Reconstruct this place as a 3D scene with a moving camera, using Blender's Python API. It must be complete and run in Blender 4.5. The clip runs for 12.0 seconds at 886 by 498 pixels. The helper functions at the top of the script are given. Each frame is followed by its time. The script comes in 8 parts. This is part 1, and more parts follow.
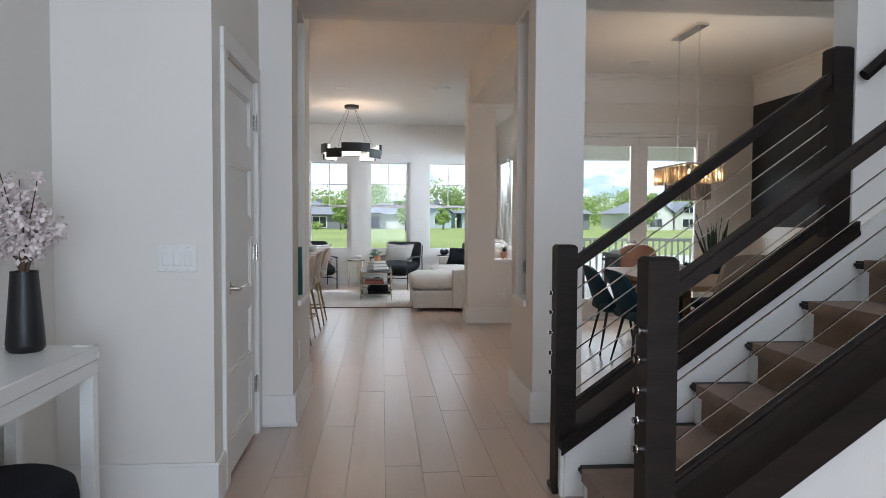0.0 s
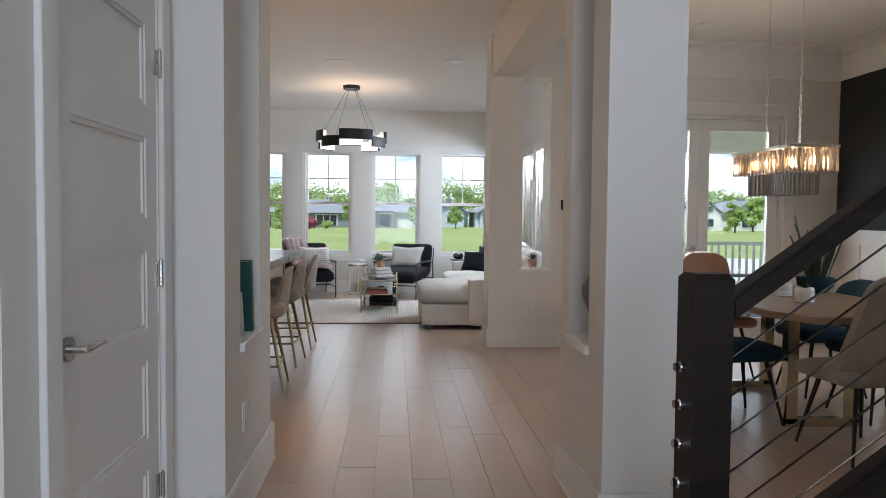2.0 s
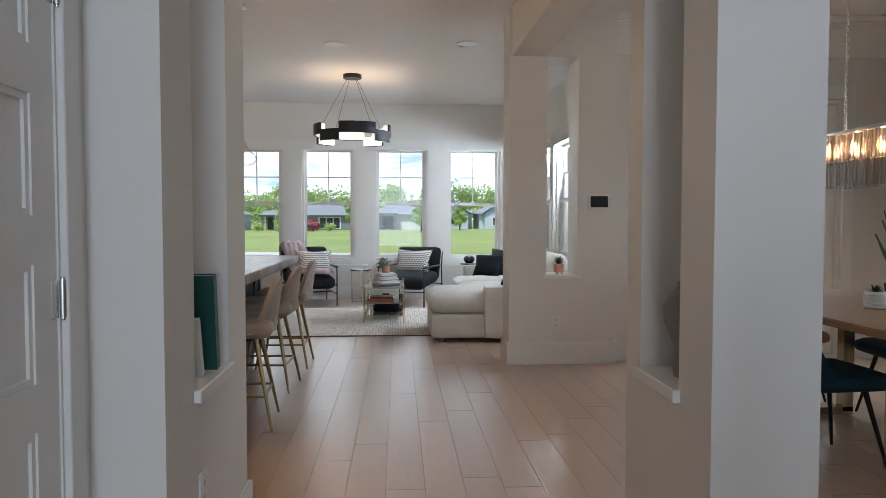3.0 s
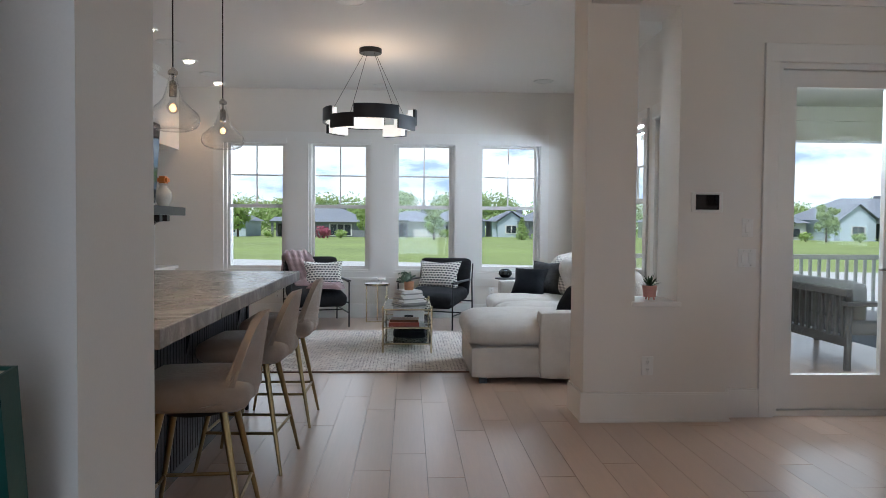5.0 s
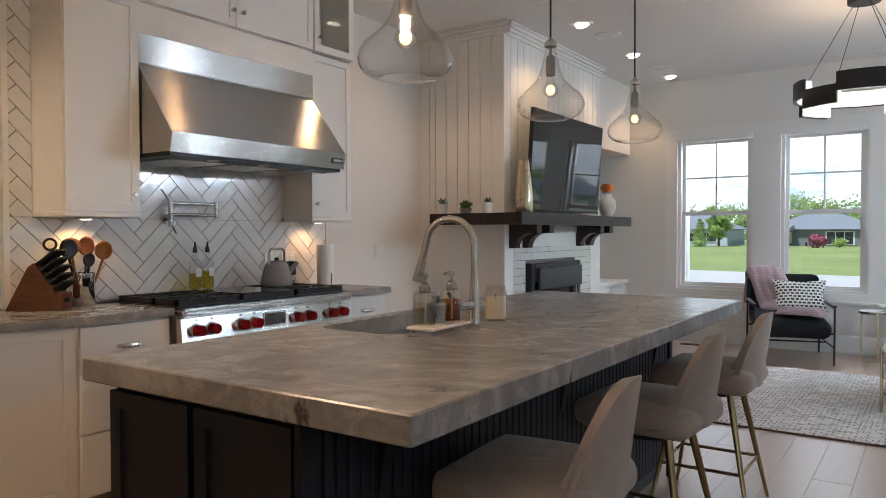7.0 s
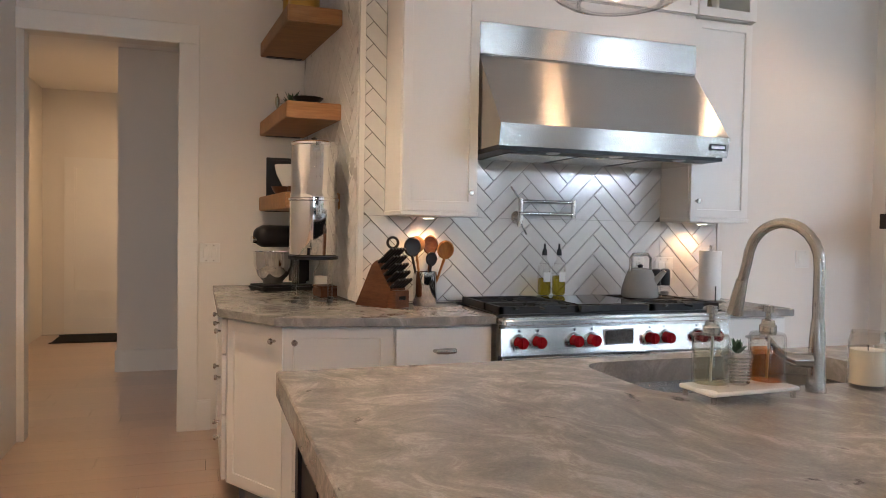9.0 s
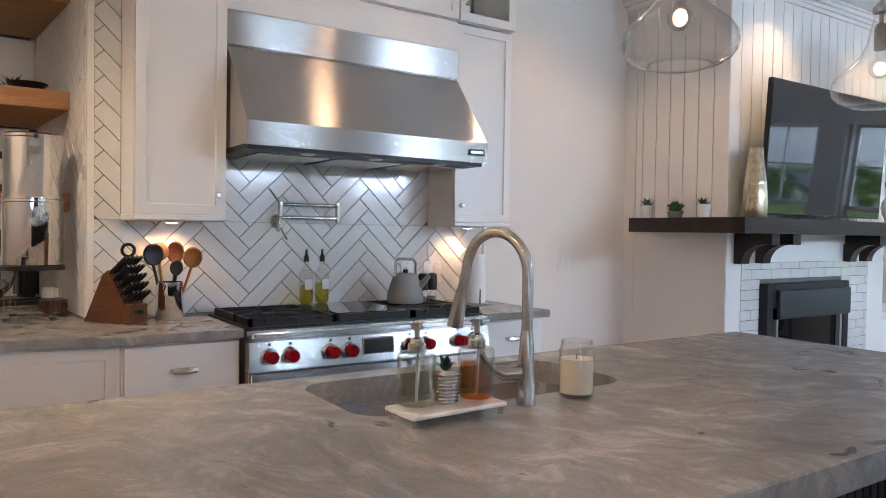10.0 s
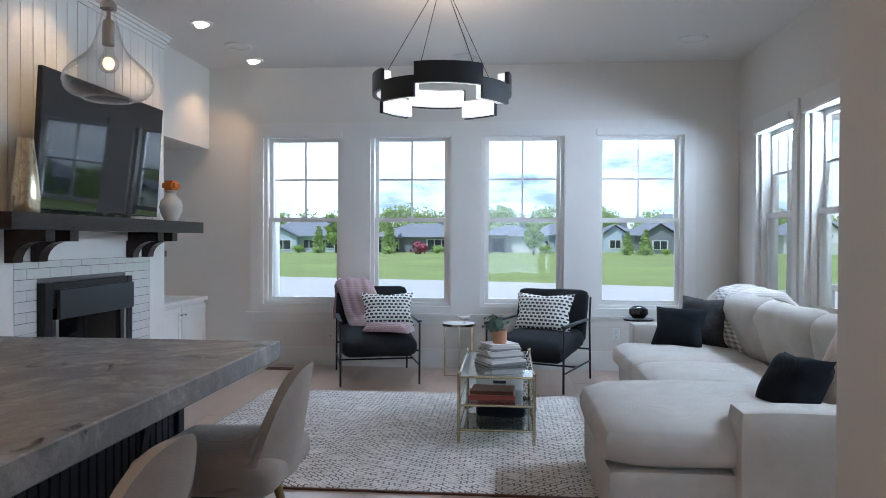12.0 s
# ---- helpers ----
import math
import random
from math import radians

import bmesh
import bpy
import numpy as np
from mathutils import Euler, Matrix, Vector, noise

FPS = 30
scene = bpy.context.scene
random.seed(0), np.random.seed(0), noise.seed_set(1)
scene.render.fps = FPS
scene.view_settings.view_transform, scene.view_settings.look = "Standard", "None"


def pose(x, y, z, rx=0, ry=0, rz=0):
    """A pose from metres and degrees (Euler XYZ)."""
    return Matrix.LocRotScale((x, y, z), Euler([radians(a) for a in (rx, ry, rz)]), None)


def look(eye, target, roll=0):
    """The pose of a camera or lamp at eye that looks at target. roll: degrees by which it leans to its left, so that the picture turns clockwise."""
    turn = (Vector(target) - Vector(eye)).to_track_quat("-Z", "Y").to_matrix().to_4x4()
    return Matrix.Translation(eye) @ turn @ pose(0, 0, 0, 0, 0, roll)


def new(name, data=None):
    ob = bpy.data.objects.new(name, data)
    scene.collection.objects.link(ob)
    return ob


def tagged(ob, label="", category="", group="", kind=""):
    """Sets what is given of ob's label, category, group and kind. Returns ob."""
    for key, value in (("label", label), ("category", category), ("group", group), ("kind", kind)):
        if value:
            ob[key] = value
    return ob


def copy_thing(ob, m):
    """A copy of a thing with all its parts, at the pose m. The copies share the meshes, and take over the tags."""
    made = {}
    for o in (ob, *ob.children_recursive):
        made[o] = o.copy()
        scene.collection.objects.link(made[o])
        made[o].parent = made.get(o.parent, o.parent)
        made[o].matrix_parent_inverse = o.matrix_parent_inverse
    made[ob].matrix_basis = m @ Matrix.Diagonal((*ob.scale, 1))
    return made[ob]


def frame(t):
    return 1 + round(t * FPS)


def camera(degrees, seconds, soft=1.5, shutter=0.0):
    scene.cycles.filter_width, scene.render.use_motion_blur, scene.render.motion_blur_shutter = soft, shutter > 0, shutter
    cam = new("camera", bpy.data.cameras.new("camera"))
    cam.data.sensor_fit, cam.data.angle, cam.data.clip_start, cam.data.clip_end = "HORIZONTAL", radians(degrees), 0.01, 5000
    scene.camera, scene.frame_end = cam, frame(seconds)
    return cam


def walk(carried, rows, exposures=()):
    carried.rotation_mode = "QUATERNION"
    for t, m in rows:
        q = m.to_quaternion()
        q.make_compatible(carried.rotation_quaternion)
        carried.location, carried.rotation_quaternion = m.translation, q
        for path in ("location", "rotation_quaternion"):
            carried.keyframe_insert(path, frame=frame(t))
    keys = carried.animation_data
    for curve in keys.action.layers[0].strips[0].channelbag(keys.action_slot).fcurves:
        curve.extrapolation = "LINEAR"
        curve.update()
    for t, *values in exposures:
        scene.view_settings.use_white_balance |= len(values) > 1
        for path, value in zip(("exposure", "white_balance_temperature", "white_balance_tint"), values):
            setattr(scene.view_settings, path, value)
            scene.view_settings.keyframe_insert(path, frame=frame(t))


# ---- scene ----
cam = camera(63.5, 12.0, soft=0.8)


def turned(t, x, y, z, yaw, pitch, roll):
    """A row of the walk from the eye's place, the yaw to the left of +y, the pitch up and the roll."""
    a, b = radians(yaw), radians(pitch)
    return t, look((x, y, z), (x - math.sin(a) * math.cos(b), y + math.cos(a) * math.cos(b), z + math.sin(b)), roll)


PATH = [
    (0.0, 0.206, 0.358, 1.275, -4.86, -2.48, 0.32),
    (0.5, 0.239, 0.718, 1.282, -4.59, -2.55, 0.41),
    (1.0, 0.264, 1.117, 1.274, -4.26, -2.57, 0.58),
    (1.5, 0.314, 1.484, 1.293, -3.99, -2.60, 0.52),
    (2.0, 0.312, 1.969, 1.282, -3.90, -2.58, 0.55),
    (2.5, 0.316, 2.387, 1.285, -3.81, -2.51, 0.64),
    (3.0, 0.282, 2.826, 1.264, -3.61, -2.44, 0.06),
    (3.5, 0.250, 3.247, 1.261, -3.58, -2.32, 0.15),
    (4.0, 0.200, 3.657, 1.253, -3.62, -2.11, 0.30),
    (4.5, 0.151, 4.058, 1.246, -3.44, -1.91, 0.43),
    (5.0, 0.120, 4.455, 1.243, -2.78, -1.83, 0.49),
    (5.5, 0.182, 4.844, 1.266, 1.21, -1.83, -0.16),
    (6.0, 0.220, 5.133, 1.273, 8.58, -1.66, -0.30),
    (6.5, 0.194, 5.362, 1.263, 19.97, -1.47, -0.19),
    (7.0, 0.176, 5.570, 1.264, 34.49, -1.20, -0.18),
    (7.5, 0.175, 5.738, 1.274, 49.41, -1.22, 0.06),
    (7.7, 0.154, 5.794, 1.272, 54.76, -1.22, 0.15),
    (8.1, 0.136, 5.965, 1.277, 63.62, -1.29, 0.30),
    (8.5, 0.109, 6.185, 1.284, 69.55, -1.46, 0.64),
    (8.9, 0.080, 6.399, 1.292, 71.58, -1.63, 0.97),
    (9.3, 0.056, 6.552, 1.300, 68.74, -1.70, 1.12),
    (9.5, 0.050, 6.614, 1.311, 65.59, -1.66, 0.99),
    (10.0, 0.024, 6.734, 1.319, 56.25, -1.36, 0.86),
    (10.5, 0.042, 6.813, 1.310, 44.10, -1.09, 0.78),
    (11.0, 0.097, 6.860, 1.304, 30.52, -0.87, 0.43),
    (11.5, 0.151, 6.891, 1.285, 17.56, -0.63, 0.50),
    (12.0, 0.180, 6.901, 1.287, 5.15, -0.70, 0.23),
]
# stops, and a white balance that drifts from the warm kitchen to the cool windows
EXPOSURES = [(0.0, 0.22, 5950, 10), (2.5, 0.12, 5950, 10), (5.0, -0.15, 5750, 10), (6.5, -0.02, 5700, 10), (7.5, 0.05, 5900, 10), (9.5, 0.56, 5400, 10), (10.5, 0.34, 5200, 10), (11.3, 0.0, 5350, 10), (12.0, -0.12, 5300, 10)]
walk(cam, [turned(*row) for row in PATH], EXPOSURES)

# ---- world, sun and large lights ----
world = bpy.data.worlds.new("sky")
scene.world = world
world.use_nodes = True
wn = world.node_tree
sky = wn.nodes.new("ShaderNodeTexSky")
sky.sky_type = "NISHITA"
sky.sun_disc = False
sky.sun_elevation = radians(58)
sky.sun_rotation = radians(200)
wn.links.new(sky.outputs[0], wn.nodes["Background"].inputs[0])
wn.nodes["Background"].inputs[1].default_value = 0.12


def lamp(name, kind, energy, color, place, target=None, **more):
    data = bpy.data.lights.new(name, kind)
    data.energy, data.color = energy, color
    for key, value in more.items():
        if key == "size":
            data.size = value
        elif key == "size_y":
            data.shape, data.size_y = "RECTANGLE", value
        elif key == "radius":
            data.shadow_soft_size = value
        elif key == "spot":
            data.spot_size, data.spot_blend = radians(value), 0.6
        elif key == "angle":
            data.angle = radians(value)
    ob = new(name, data)
    ob.matrix_world = look(place, target) if target else Matrix.Translation(place)
    return ob


WARM, DAY = (1.0, 0.72, 0.45), (0.82, 0.92, 1.0)
lamp("sun", "SUN", 5.0, (1.0, 0.95, 0.87), (-10, -20, 40), (0, 0, 0), angle=0.6)
# lamps before the solid end wall stand in for unseen door and stair-window daylight
lamp("front_door_daylight", "AREA", 100, (0.78, 0.88, 1.0), (0.6, -2.36, 1.35), (0.6, 5, 1.2), size=2.2, size_y=2.3)
lamp("stair_window_daylight", "AREA", 80, (0.84, 0.91, 1.0), (1.5, -2.36, 4.1), (1.2, 4, 2.0), size=3.0, size_y=1.6)
# sky light at the heads of the window openings, behind the shade boxes
for cx in (-1.915, -0.80, 0.33, 1.48):
    lamp("window_daylight", "AREA", 105, DAY, (cx, 14.32, 2.66), (cx, 11.2, 0.2), size=0.8, size_y=0.5)
lamp("porch_daylight", "AREA", 90, DAY, (3.4, 9.62, 2.60), (3.4, 7.0, 0.2), size=1.6, size_y=0.6)
# sky light at the side windows; the one at y 9.92 is added, unseen
for cy, watts in ((9.92, 42), (11.92, 90), (13.15, 36)):
    lamp("side_window_daylight", "AREA", watts, DAY, (2.56, cy, 2.21), (-2.8, cy, 0.75), size=0.7, size_y=0.12)
# fill lamp in an added, unseen window, for the dining room and kitchen
lamp("dining_fill", "AREA", 18, DAY, (5.02, 5.95, 1.65), (0.0, 6.2, 1.3), size=1.2, size_y=1.2)
# warm fill lamp added out of sight to brighten the passage walls
lamp("passage_fill", "AREA", 16, (1.0, 0.62, 0.30), (-7.8, 6.2, 2.6), (-7.8, 6.0, 0), size=0.8, size_y=0.5)

# ---- materials ----


def nodes_of(name):
    m = bpy.data.materials.new(name)
    m.use_nodes = True
    nt = m.node_tree
    return m, nt, nt.nodes["Principled BSDF"], nt.nodes["Material Output"]


def noise_node(nt, vec, scale, detail=4, rough=0.55):
    n = nt.nodes.new("ShaderNodeTexNoise")
    n.inputs["Scale"].default_value, n.inputs["Detail"].default_value, n.inputs["Roughness"].default_value = scale, detail, rough
    nt.links.new(vec, n.inputs["Vector"])
    return n.outputs["Fac"]


def mapped(nt, scale=(1, 1, 1), rot=(0, 0, 0), random_shift=False):
    tc, mp = nt.nodes.new("ShaderNodeTexCoord"), nt.nodes.new("ShaderNodeMapping")
    mp.inputs["Scale"].default_value = scale
    mp.inputs["Rotation"].default_value = rot
    nt.links.new(tc.outputs["Object"], mp.inputs["Vector"])
    if random_shift:
        info, mul = nt.nodes.new("ShaderNodeObjectInfo"), nt.nodes.new("ShaderNodeVectorMath")
        comb = nt.nodes.new("ShaderNodeCombineXYZ")
        for i in range(3):
            nt.links.new(info.outputs["Random"], comb.inputs[i])
        mul.operation = "SCALE"
        mul.inputs["Scale"].default_value = 37.0
        nt.links.new(comb.outputs[0], mul.inputs[0])
        nt.links.new(mul.outputs[0], mp.inputs["Location"])
    return mp.outputs["Vector"]


def ramp(nt, fac, stops):
    r = nt.nodes.new("ShaderNodeValToRGB")
    while len(r.color_ramp.elements) < len(stops):
        r.color_ramp.elements.new(0.5)
    for e, (p, c) in zip(r.color_ramp.elements, stops):
        e.position, e.color = p, (*c, 1)
    nt.links.new(fac, r.inputs[0])
    return r.outputs[0]


def mixed(nt, fac, a, b, mode="MIX"):
    m = nt.nodes.new("ShaderNodeMix")
    m.data_type, m.blend_type = "RGBA", mode
    for sock, v in ((m.inputs[0], fac), (m.inputs[6], a), (m.inputs[7], b)):
        if isinstance(v, (int, float)):
            sock.default_value = v
        elif isinstance(v, tuple):
            sock.default_value = (*v, 1)
        else:
            nt.links.new(v, sock)
    return m.outputs[2]


def bumped(nt, bsdf, height, strength, dist=0.002):
    b = nt.nodes.new("ShaderNodeBump")
    b.inputs["Strength"].default_value, b.inputs["Distance"].default_value = strength, dist
    nt.links.new(height, b.inputs["Height"])
    nt.links.new(b.outputs[0], bsdf.inputs["Normal"])


def surf(name, base, rough=0.5, metal=0.0, var=0.10, big=1.2, fine=90.0, bump=0.12, stretch=(1, 1, 1), rvar=0.12, coat=0.0):
    """A plain surface with colour, gloss and relief varied at two scales."""
    m, nt, b, _ = nodes_of(name)
    vec = mapped(nt, stretch)
    n1, n2 = noise_node(nt, vec, big, 5), noise_node(nt, vec, fine, 3)
    both = mixed(nt, 0.4, n1, n2)
    lo, hi = tuple(c * (1 - var) for c in base), tuple(min(1, c * (1 + var)) for c in base)
    nt.links.new(ramp(nt, both, [(0.3, lo), (0.7, hi)]), b.inputs["Base Color"])
    r = nt.nodes.new("ShaderNodeMapRange")
    r.inputs[3].default_value, r.inputs[4].default_value = max(0.02, rough - rvar), min(1, rough + rvar)
    nt.links.new(n1, r.inputs[0])
    nt.links.new(r.outputs[0], b.inputs["Roughness"])
    b.inputs["Metallic"].default_value = metal
    b.inputs["Coat Weight"].default_value = coat
    if bump:
        bumped(nt, b, n2, bump)
    return m


def wood(name, dark, light, rough=0.4, along=(1, 0.06, 1), scale=9.0, shift=True, var=0.35, bump=0.15, coat=0.0):
    """Wood with stretched grain, each piece with its own tone."""
    m, nt, b, _ = nodes_of(name)
    vec = mapped(nt, along, random_shift=shift)
    grain = noise_node(nt, vec, scale, 8, 0.65)
    fine = noise_node(nt, vec, scale * 9, 4)
    col = ramp(nt, mixed(nt, 0.35, grain, fine), [(0.32, dark), (0.68, light)])
    info = nt.nodes.new("ShaderNodeObjectInfo")
    isl = nt.nodes.new("ShaderNodeNewGeometry")
    add = nt.nodes.new("ShaderNodeMath")
    add.operation = "ADD"
    nt.links.new(info.outputs["Random"], add.inputs[0])
    nt.links.new(isl.outputs["Random Per Island"], add.inputs[1])
    fr = nt.nodes.new("ShaderNodeMath")
    fr.operation = "FRACT"
    nt.links.new(add.outputs[0], fr.inputs[0])
    tone = ramp(nt, fr.outputs[0], [(0.0, (1 - var,) * 3), (1.0, (1, 1, 1))])
    nt.links.new(mixed(nt, 1.0, col, tone, "MULTIPLY"), b.inputs["Base Color"])
    b.inputs["Specular IOR Level"].default_value = 0.9 if coat else 0.2
    r = nt.nodes.new("ShaderNodeMapRange")
    r.inputs[3].default_value, r.inputs[4].default_value = rough - 0.03, rough + 0.05
    nt.links.new(grain, r.inputs[0])
    b.inputs["Coat Weight"].default_value, b.inputs["Coat Roughness"].default_value, b.inputs["Coat IOR"].default_value = coat, 0.30, 1.65
    nt.links.new(r.outputs[0], b.inputs["Roughness"])
    bumped(nt, b, fine, bump, 0.001)
    return m


def quartzite(name):
    """Grey-beige stone with soft streaming cream veins, drifts of grey and a few dark flecks."""
    m, nt, b, _ = nodes_of(name)
    vec = mapped(nt, (1.0, 1.0, 1.0), (0, 0, radians(-28)))

    def warped(source, scale, amount):
        warp, add = nt.nodes.new("ShaderNodeTexNoise"), nt.nodes.new("ShaderNodeVectorMath")
        warp.inputs["Scale"].default_value, warp.inputs["Detail"].default_value = scale, 3
        nt.links.new(source, warp.inputs["Vector"])
        add.operation = "MULTIPLY_ADD"
        add.inputs[1].default_value = (amount,) * 3
        nt.links.new(warp.outputs["Color"], add.inputs[0])
        nt.links.new(source, add.inputs[2])
        return add.outputs[0]

    flow = warped(warped(vec, 1.3, 0.7), 5.0, 0.20)
    st = nt.nodes.new("ShaderNodeMapping")
    st.inputs["Scale"].default_value = (1.0, 1.7, 1.0)
    nt.links.new(flow, st.inputs["Vector"])
    drift = noise_node(nt, vec, 2.2, 4, 0.5)
    vein = noise_node(nt, st.outputs[0], 7.0, 10, 0.72)
    grit = noise_node(nt, vec, 160, 3, 0.6)
    body = ramp(nt, vein, [(0.32, (0.195, 0.190, 0.185)), (0.44, (0.265, 0.255, 0.243)), (0.52, (0.315, 0.300, 0.282)), (0.58, (0.405, 0.388, 0.366)), (0.66, (0.49, 0.47, 0.445)), (0.76, (0.36, 0.346, 0.328))])
    body = mixed(nt, 1.0, body, ramp(nt, drift, [(0.30, (0.60, 0.62, 0.65)), (0.68, (1.0, 0.975, 0.95))]), "MULTIPLY")
    body = mixed(nt, 1.0, body, ramp(nt, grit, [(0.3, (0.86, 0.86, 0.86)), (0.7, (1.08, 1.08, 1.08))]), "MULTIPLY")
    body = mixed(nt, 0.28, body, (0.285, 0.272, 0.256))
    n2 = noise_node(nt, flow, 7.0, 5, 0.55)
    fleck = ramp(nt, n2, [(0.285, (0.22, 0.21, 0.22)), (0.335, (1, 1, 1))])
    nt.links.new(mixed(nt, 1.0, body, fleck, "MULTIPLY"), b.inputs["Base Color"])
    r = nt.nodes.new("ShaderNodeMapRange")
    r.inputs[3].default_value, r.inputs[4].default_value = 0.16, 0.30
    nt.links.new(vein, r.inputs[0])
    nt.links.new(r.outputs[0], b.inputs["Roughness"])
    return m


def glass(name, tint=(1, 1, 1), gloss=1.0, edge=None):
    """Thin clear glass: what lies behind, and a mirror by the angle of view."""
    m, nt, b, out = nodes_of(name)
    nt.nodes.remove(b)
    tr, gl, mx, fr = (nt.nodes.new("ShaderNode" + s) for s in ("BsdfTransparent", "BsdfGlossy", "MixShader", "LayerWeight"))
    tr.inputs[0].default_value = (*tint, 1)
    gl.inputs["Roughness"].default_value = 0.01
    fr.inputs[0].default_value = 0.5
    pw, mul = nt.nodes.new("ShaderNodeMath"), nt.nodes.new("ShaderNodeMath")
    pw.operation, mul.operation = "POWER", "MULTIPLY_ADD"
    pw.inputs[1].default_value = 3.0
    nt.links.new(fr.outputs["Facing"], pw.inputs[0])
    mul.inputs[1].default_value, mul.inputs[2].default_value = min(0.9, 0.85 * (edge or gloss)), 0.05 * gloss
    nt.links.new(pw.outputs[0], mul.inputs[0])
    nt.links.new(mul.outputs[0], mx.inputs[0])
    nt.links.new(tr.outputs[0], mx.inputs[1])
    nt.links.new(gl.outputs[0], mx.inputs[2])
    nt.links.new(mx.outputs[0], out.inputs[0])
    return m


def crystal(name):
    """Cut glass bars, each with its own smoky amber tone and a strong mirror glint."""
    m, nt, b, out = nodes_of(name)
    nt.nodes.remove(b)
    info, lw = nt.nodes.new("ShaderNodeObjectInfo"), nt.nodes.new("ShaderNodeLayerWeight")
    tr, gl, mx = (nt.nodes.new("ShaderNode" + s) for s in ("BsdfTransparent", "BsdfGlossy", "MixShader"))
    lw.inputs[0].default_value = 0.62
    tone = ramp(nt, info.outputs["Random"], [(0.0, (0.50, 0.36, 0.26)), (0.45, (0.80, 0.66, 0.54)), (1.0, (0.97, 0.93, 0.88))])
    nt.links.new(tone, tr.inputs[0])
    gl.inputs["Roughness"].default_value = 0.06
    nt.links.new(lw.outputs["Fresnel"], mx.inputs[0])
    sc, m2 = nt.nodes.new("ShaderNodeBsdfTranslucent"), nt.nodes.new("ShaderNodeMixShader")
    sc.inputs[0].default_value = (0.95, 0.86, 0.74, 1)
    m2.inputs[0].default_value = 0.32
    nt.links.new(tr.outputs[0], m2.inputs[1])
    nt.links.new(sc.outputs[0], m2.inputs[2])
    nt.links.new(m2.outputs[0], mx.inputs[1])
    nt.links.new(gl.outputs[0], mx.inputs[2])
    nt.links.new(mx.outputs[0], out.inputs[0])
    return m


def foliage(name, base):
    """Leaves that let part of the sun through."""
    m = surf(name, base, 0.7, var=0.5, big=0.5, fine=4, bump=0.0)
    nt = m.node_tree
    b, out = nt.nodes["Principled BSDF"], nt.nodes["Material Output"]
    tl, mx = nt.nodes.new("ShaderNodeBsdfTranslucent"), nt.nodes.new("ShaderNodeMixShader")
    nt.links.new(b.inputs["Base Color"].links[0].from_socket, tl.inputs[0])
    mx.inputs[0].default_value = 0.45
    nt.links.new(b.outputs[0], mx.inputs[1])
    nt.links.new(tl.outputs[0], mx.inputs[2])
    nt.links.new(mx.outputs[0], out.inputs[0])
    return m


def glow(name, color, strength):
    m, nt, b, _ = nodes_of(name)
    b.inputs["Base Color"].default_value = (0.9, 0.9, 0.88, 1)
    b.inputs["Emission Color"].default_value, b.inputs["Emission Strength"].default_value = (*color, 1), strength
    return m


def brushed(name, base, rough, stretch):
    m, nt, b, _ = nodes_of(name)
    vec = mapped(nt, stretch)
    n, big = noise_node(nt, vec, 40, 4), noise_node(nt, mapped(nt), 2.5, 3)
    nt.links.new(ramp(nt, n, [(0.3, tuple(c * 0.96 for c in base)), (0.7, base)]), b.inputs["Base Color"])
    r = nt.nodes.new("ShaderNodeMapRange")
    r.inputs[3].default_value, r.inputs[4].default_value = rough - 0.02, rough + 0.04
    nt.links.new(mixed(nt, 0.5, n, big), r.inputs[0])
    nt.links.new(r.outputs[0], b.inputs["Roughness"])
    b.inputs["Metallic"].default_value = 1.0
    hair = noise_node(nt, mapped(nt, tuple(c if c == 1 else c * 0.35 for c in stretch)), 900, 2)
    bumped(nt, b, hair, 0.06, 0.0003)
    # the brush marks spread highlights across the grain
    across = nt.nodes.new("ShaderNodeCombineXYZ")
    across.inputs[0].default_value, across.inputs[2].default_value = (1.0, 0.0) if stretch[2] < 1 else (0.0, 1.0)
    nt.links.new(across.outputs[0], b.inputs["Tangent"])
    b.inputs["Anisotropic"].default_value = 0.9
    return m


def woven(name, dark, light, weave=420.0, rough=0.9, bump=0.35):
    """Cloth: a fine crossed weave with uneven dye."""
    m, nt, b, _ = nodes_of(name)
    b.inputs["Specular IOR Level"].default_value = 0.15
    vec = mapped(nt)
    wx, wy = nt.nodes.new("ShaderNodeTexWave"), nt.nodes.new("ShaderNodeTexWave")
    wx.bands_direction, wy.bands_direction = "DIAGONAL", "Z"
    for w in (wx, wy):
        w.inputs["Scale"].default_value, w.inputs["Distortion"].default_value = weave / 6.0, 1.5
        nt.links.new(vec, w.inputs["Vector"])
    h = mixed(nt, 0.5, wx.outputs["Fac"], wy.outputs["Fac"])
    n = noise_node(nt, vec, 5, 6, 0.65)
    nt.links.new(ramp(nt, mixed(nt, 0.35, n, h), [(0.3, dark), (0.7, light)]), b.inputs["Base Color"])
    b.inputs["Roughness"].default_value = rough
    b.inputs["Sheen Weight"].default_value = 0.2 if light[0] > 0.1 else 0.01
    bumped(nt, b, h, bump, 0.0015)
    return m


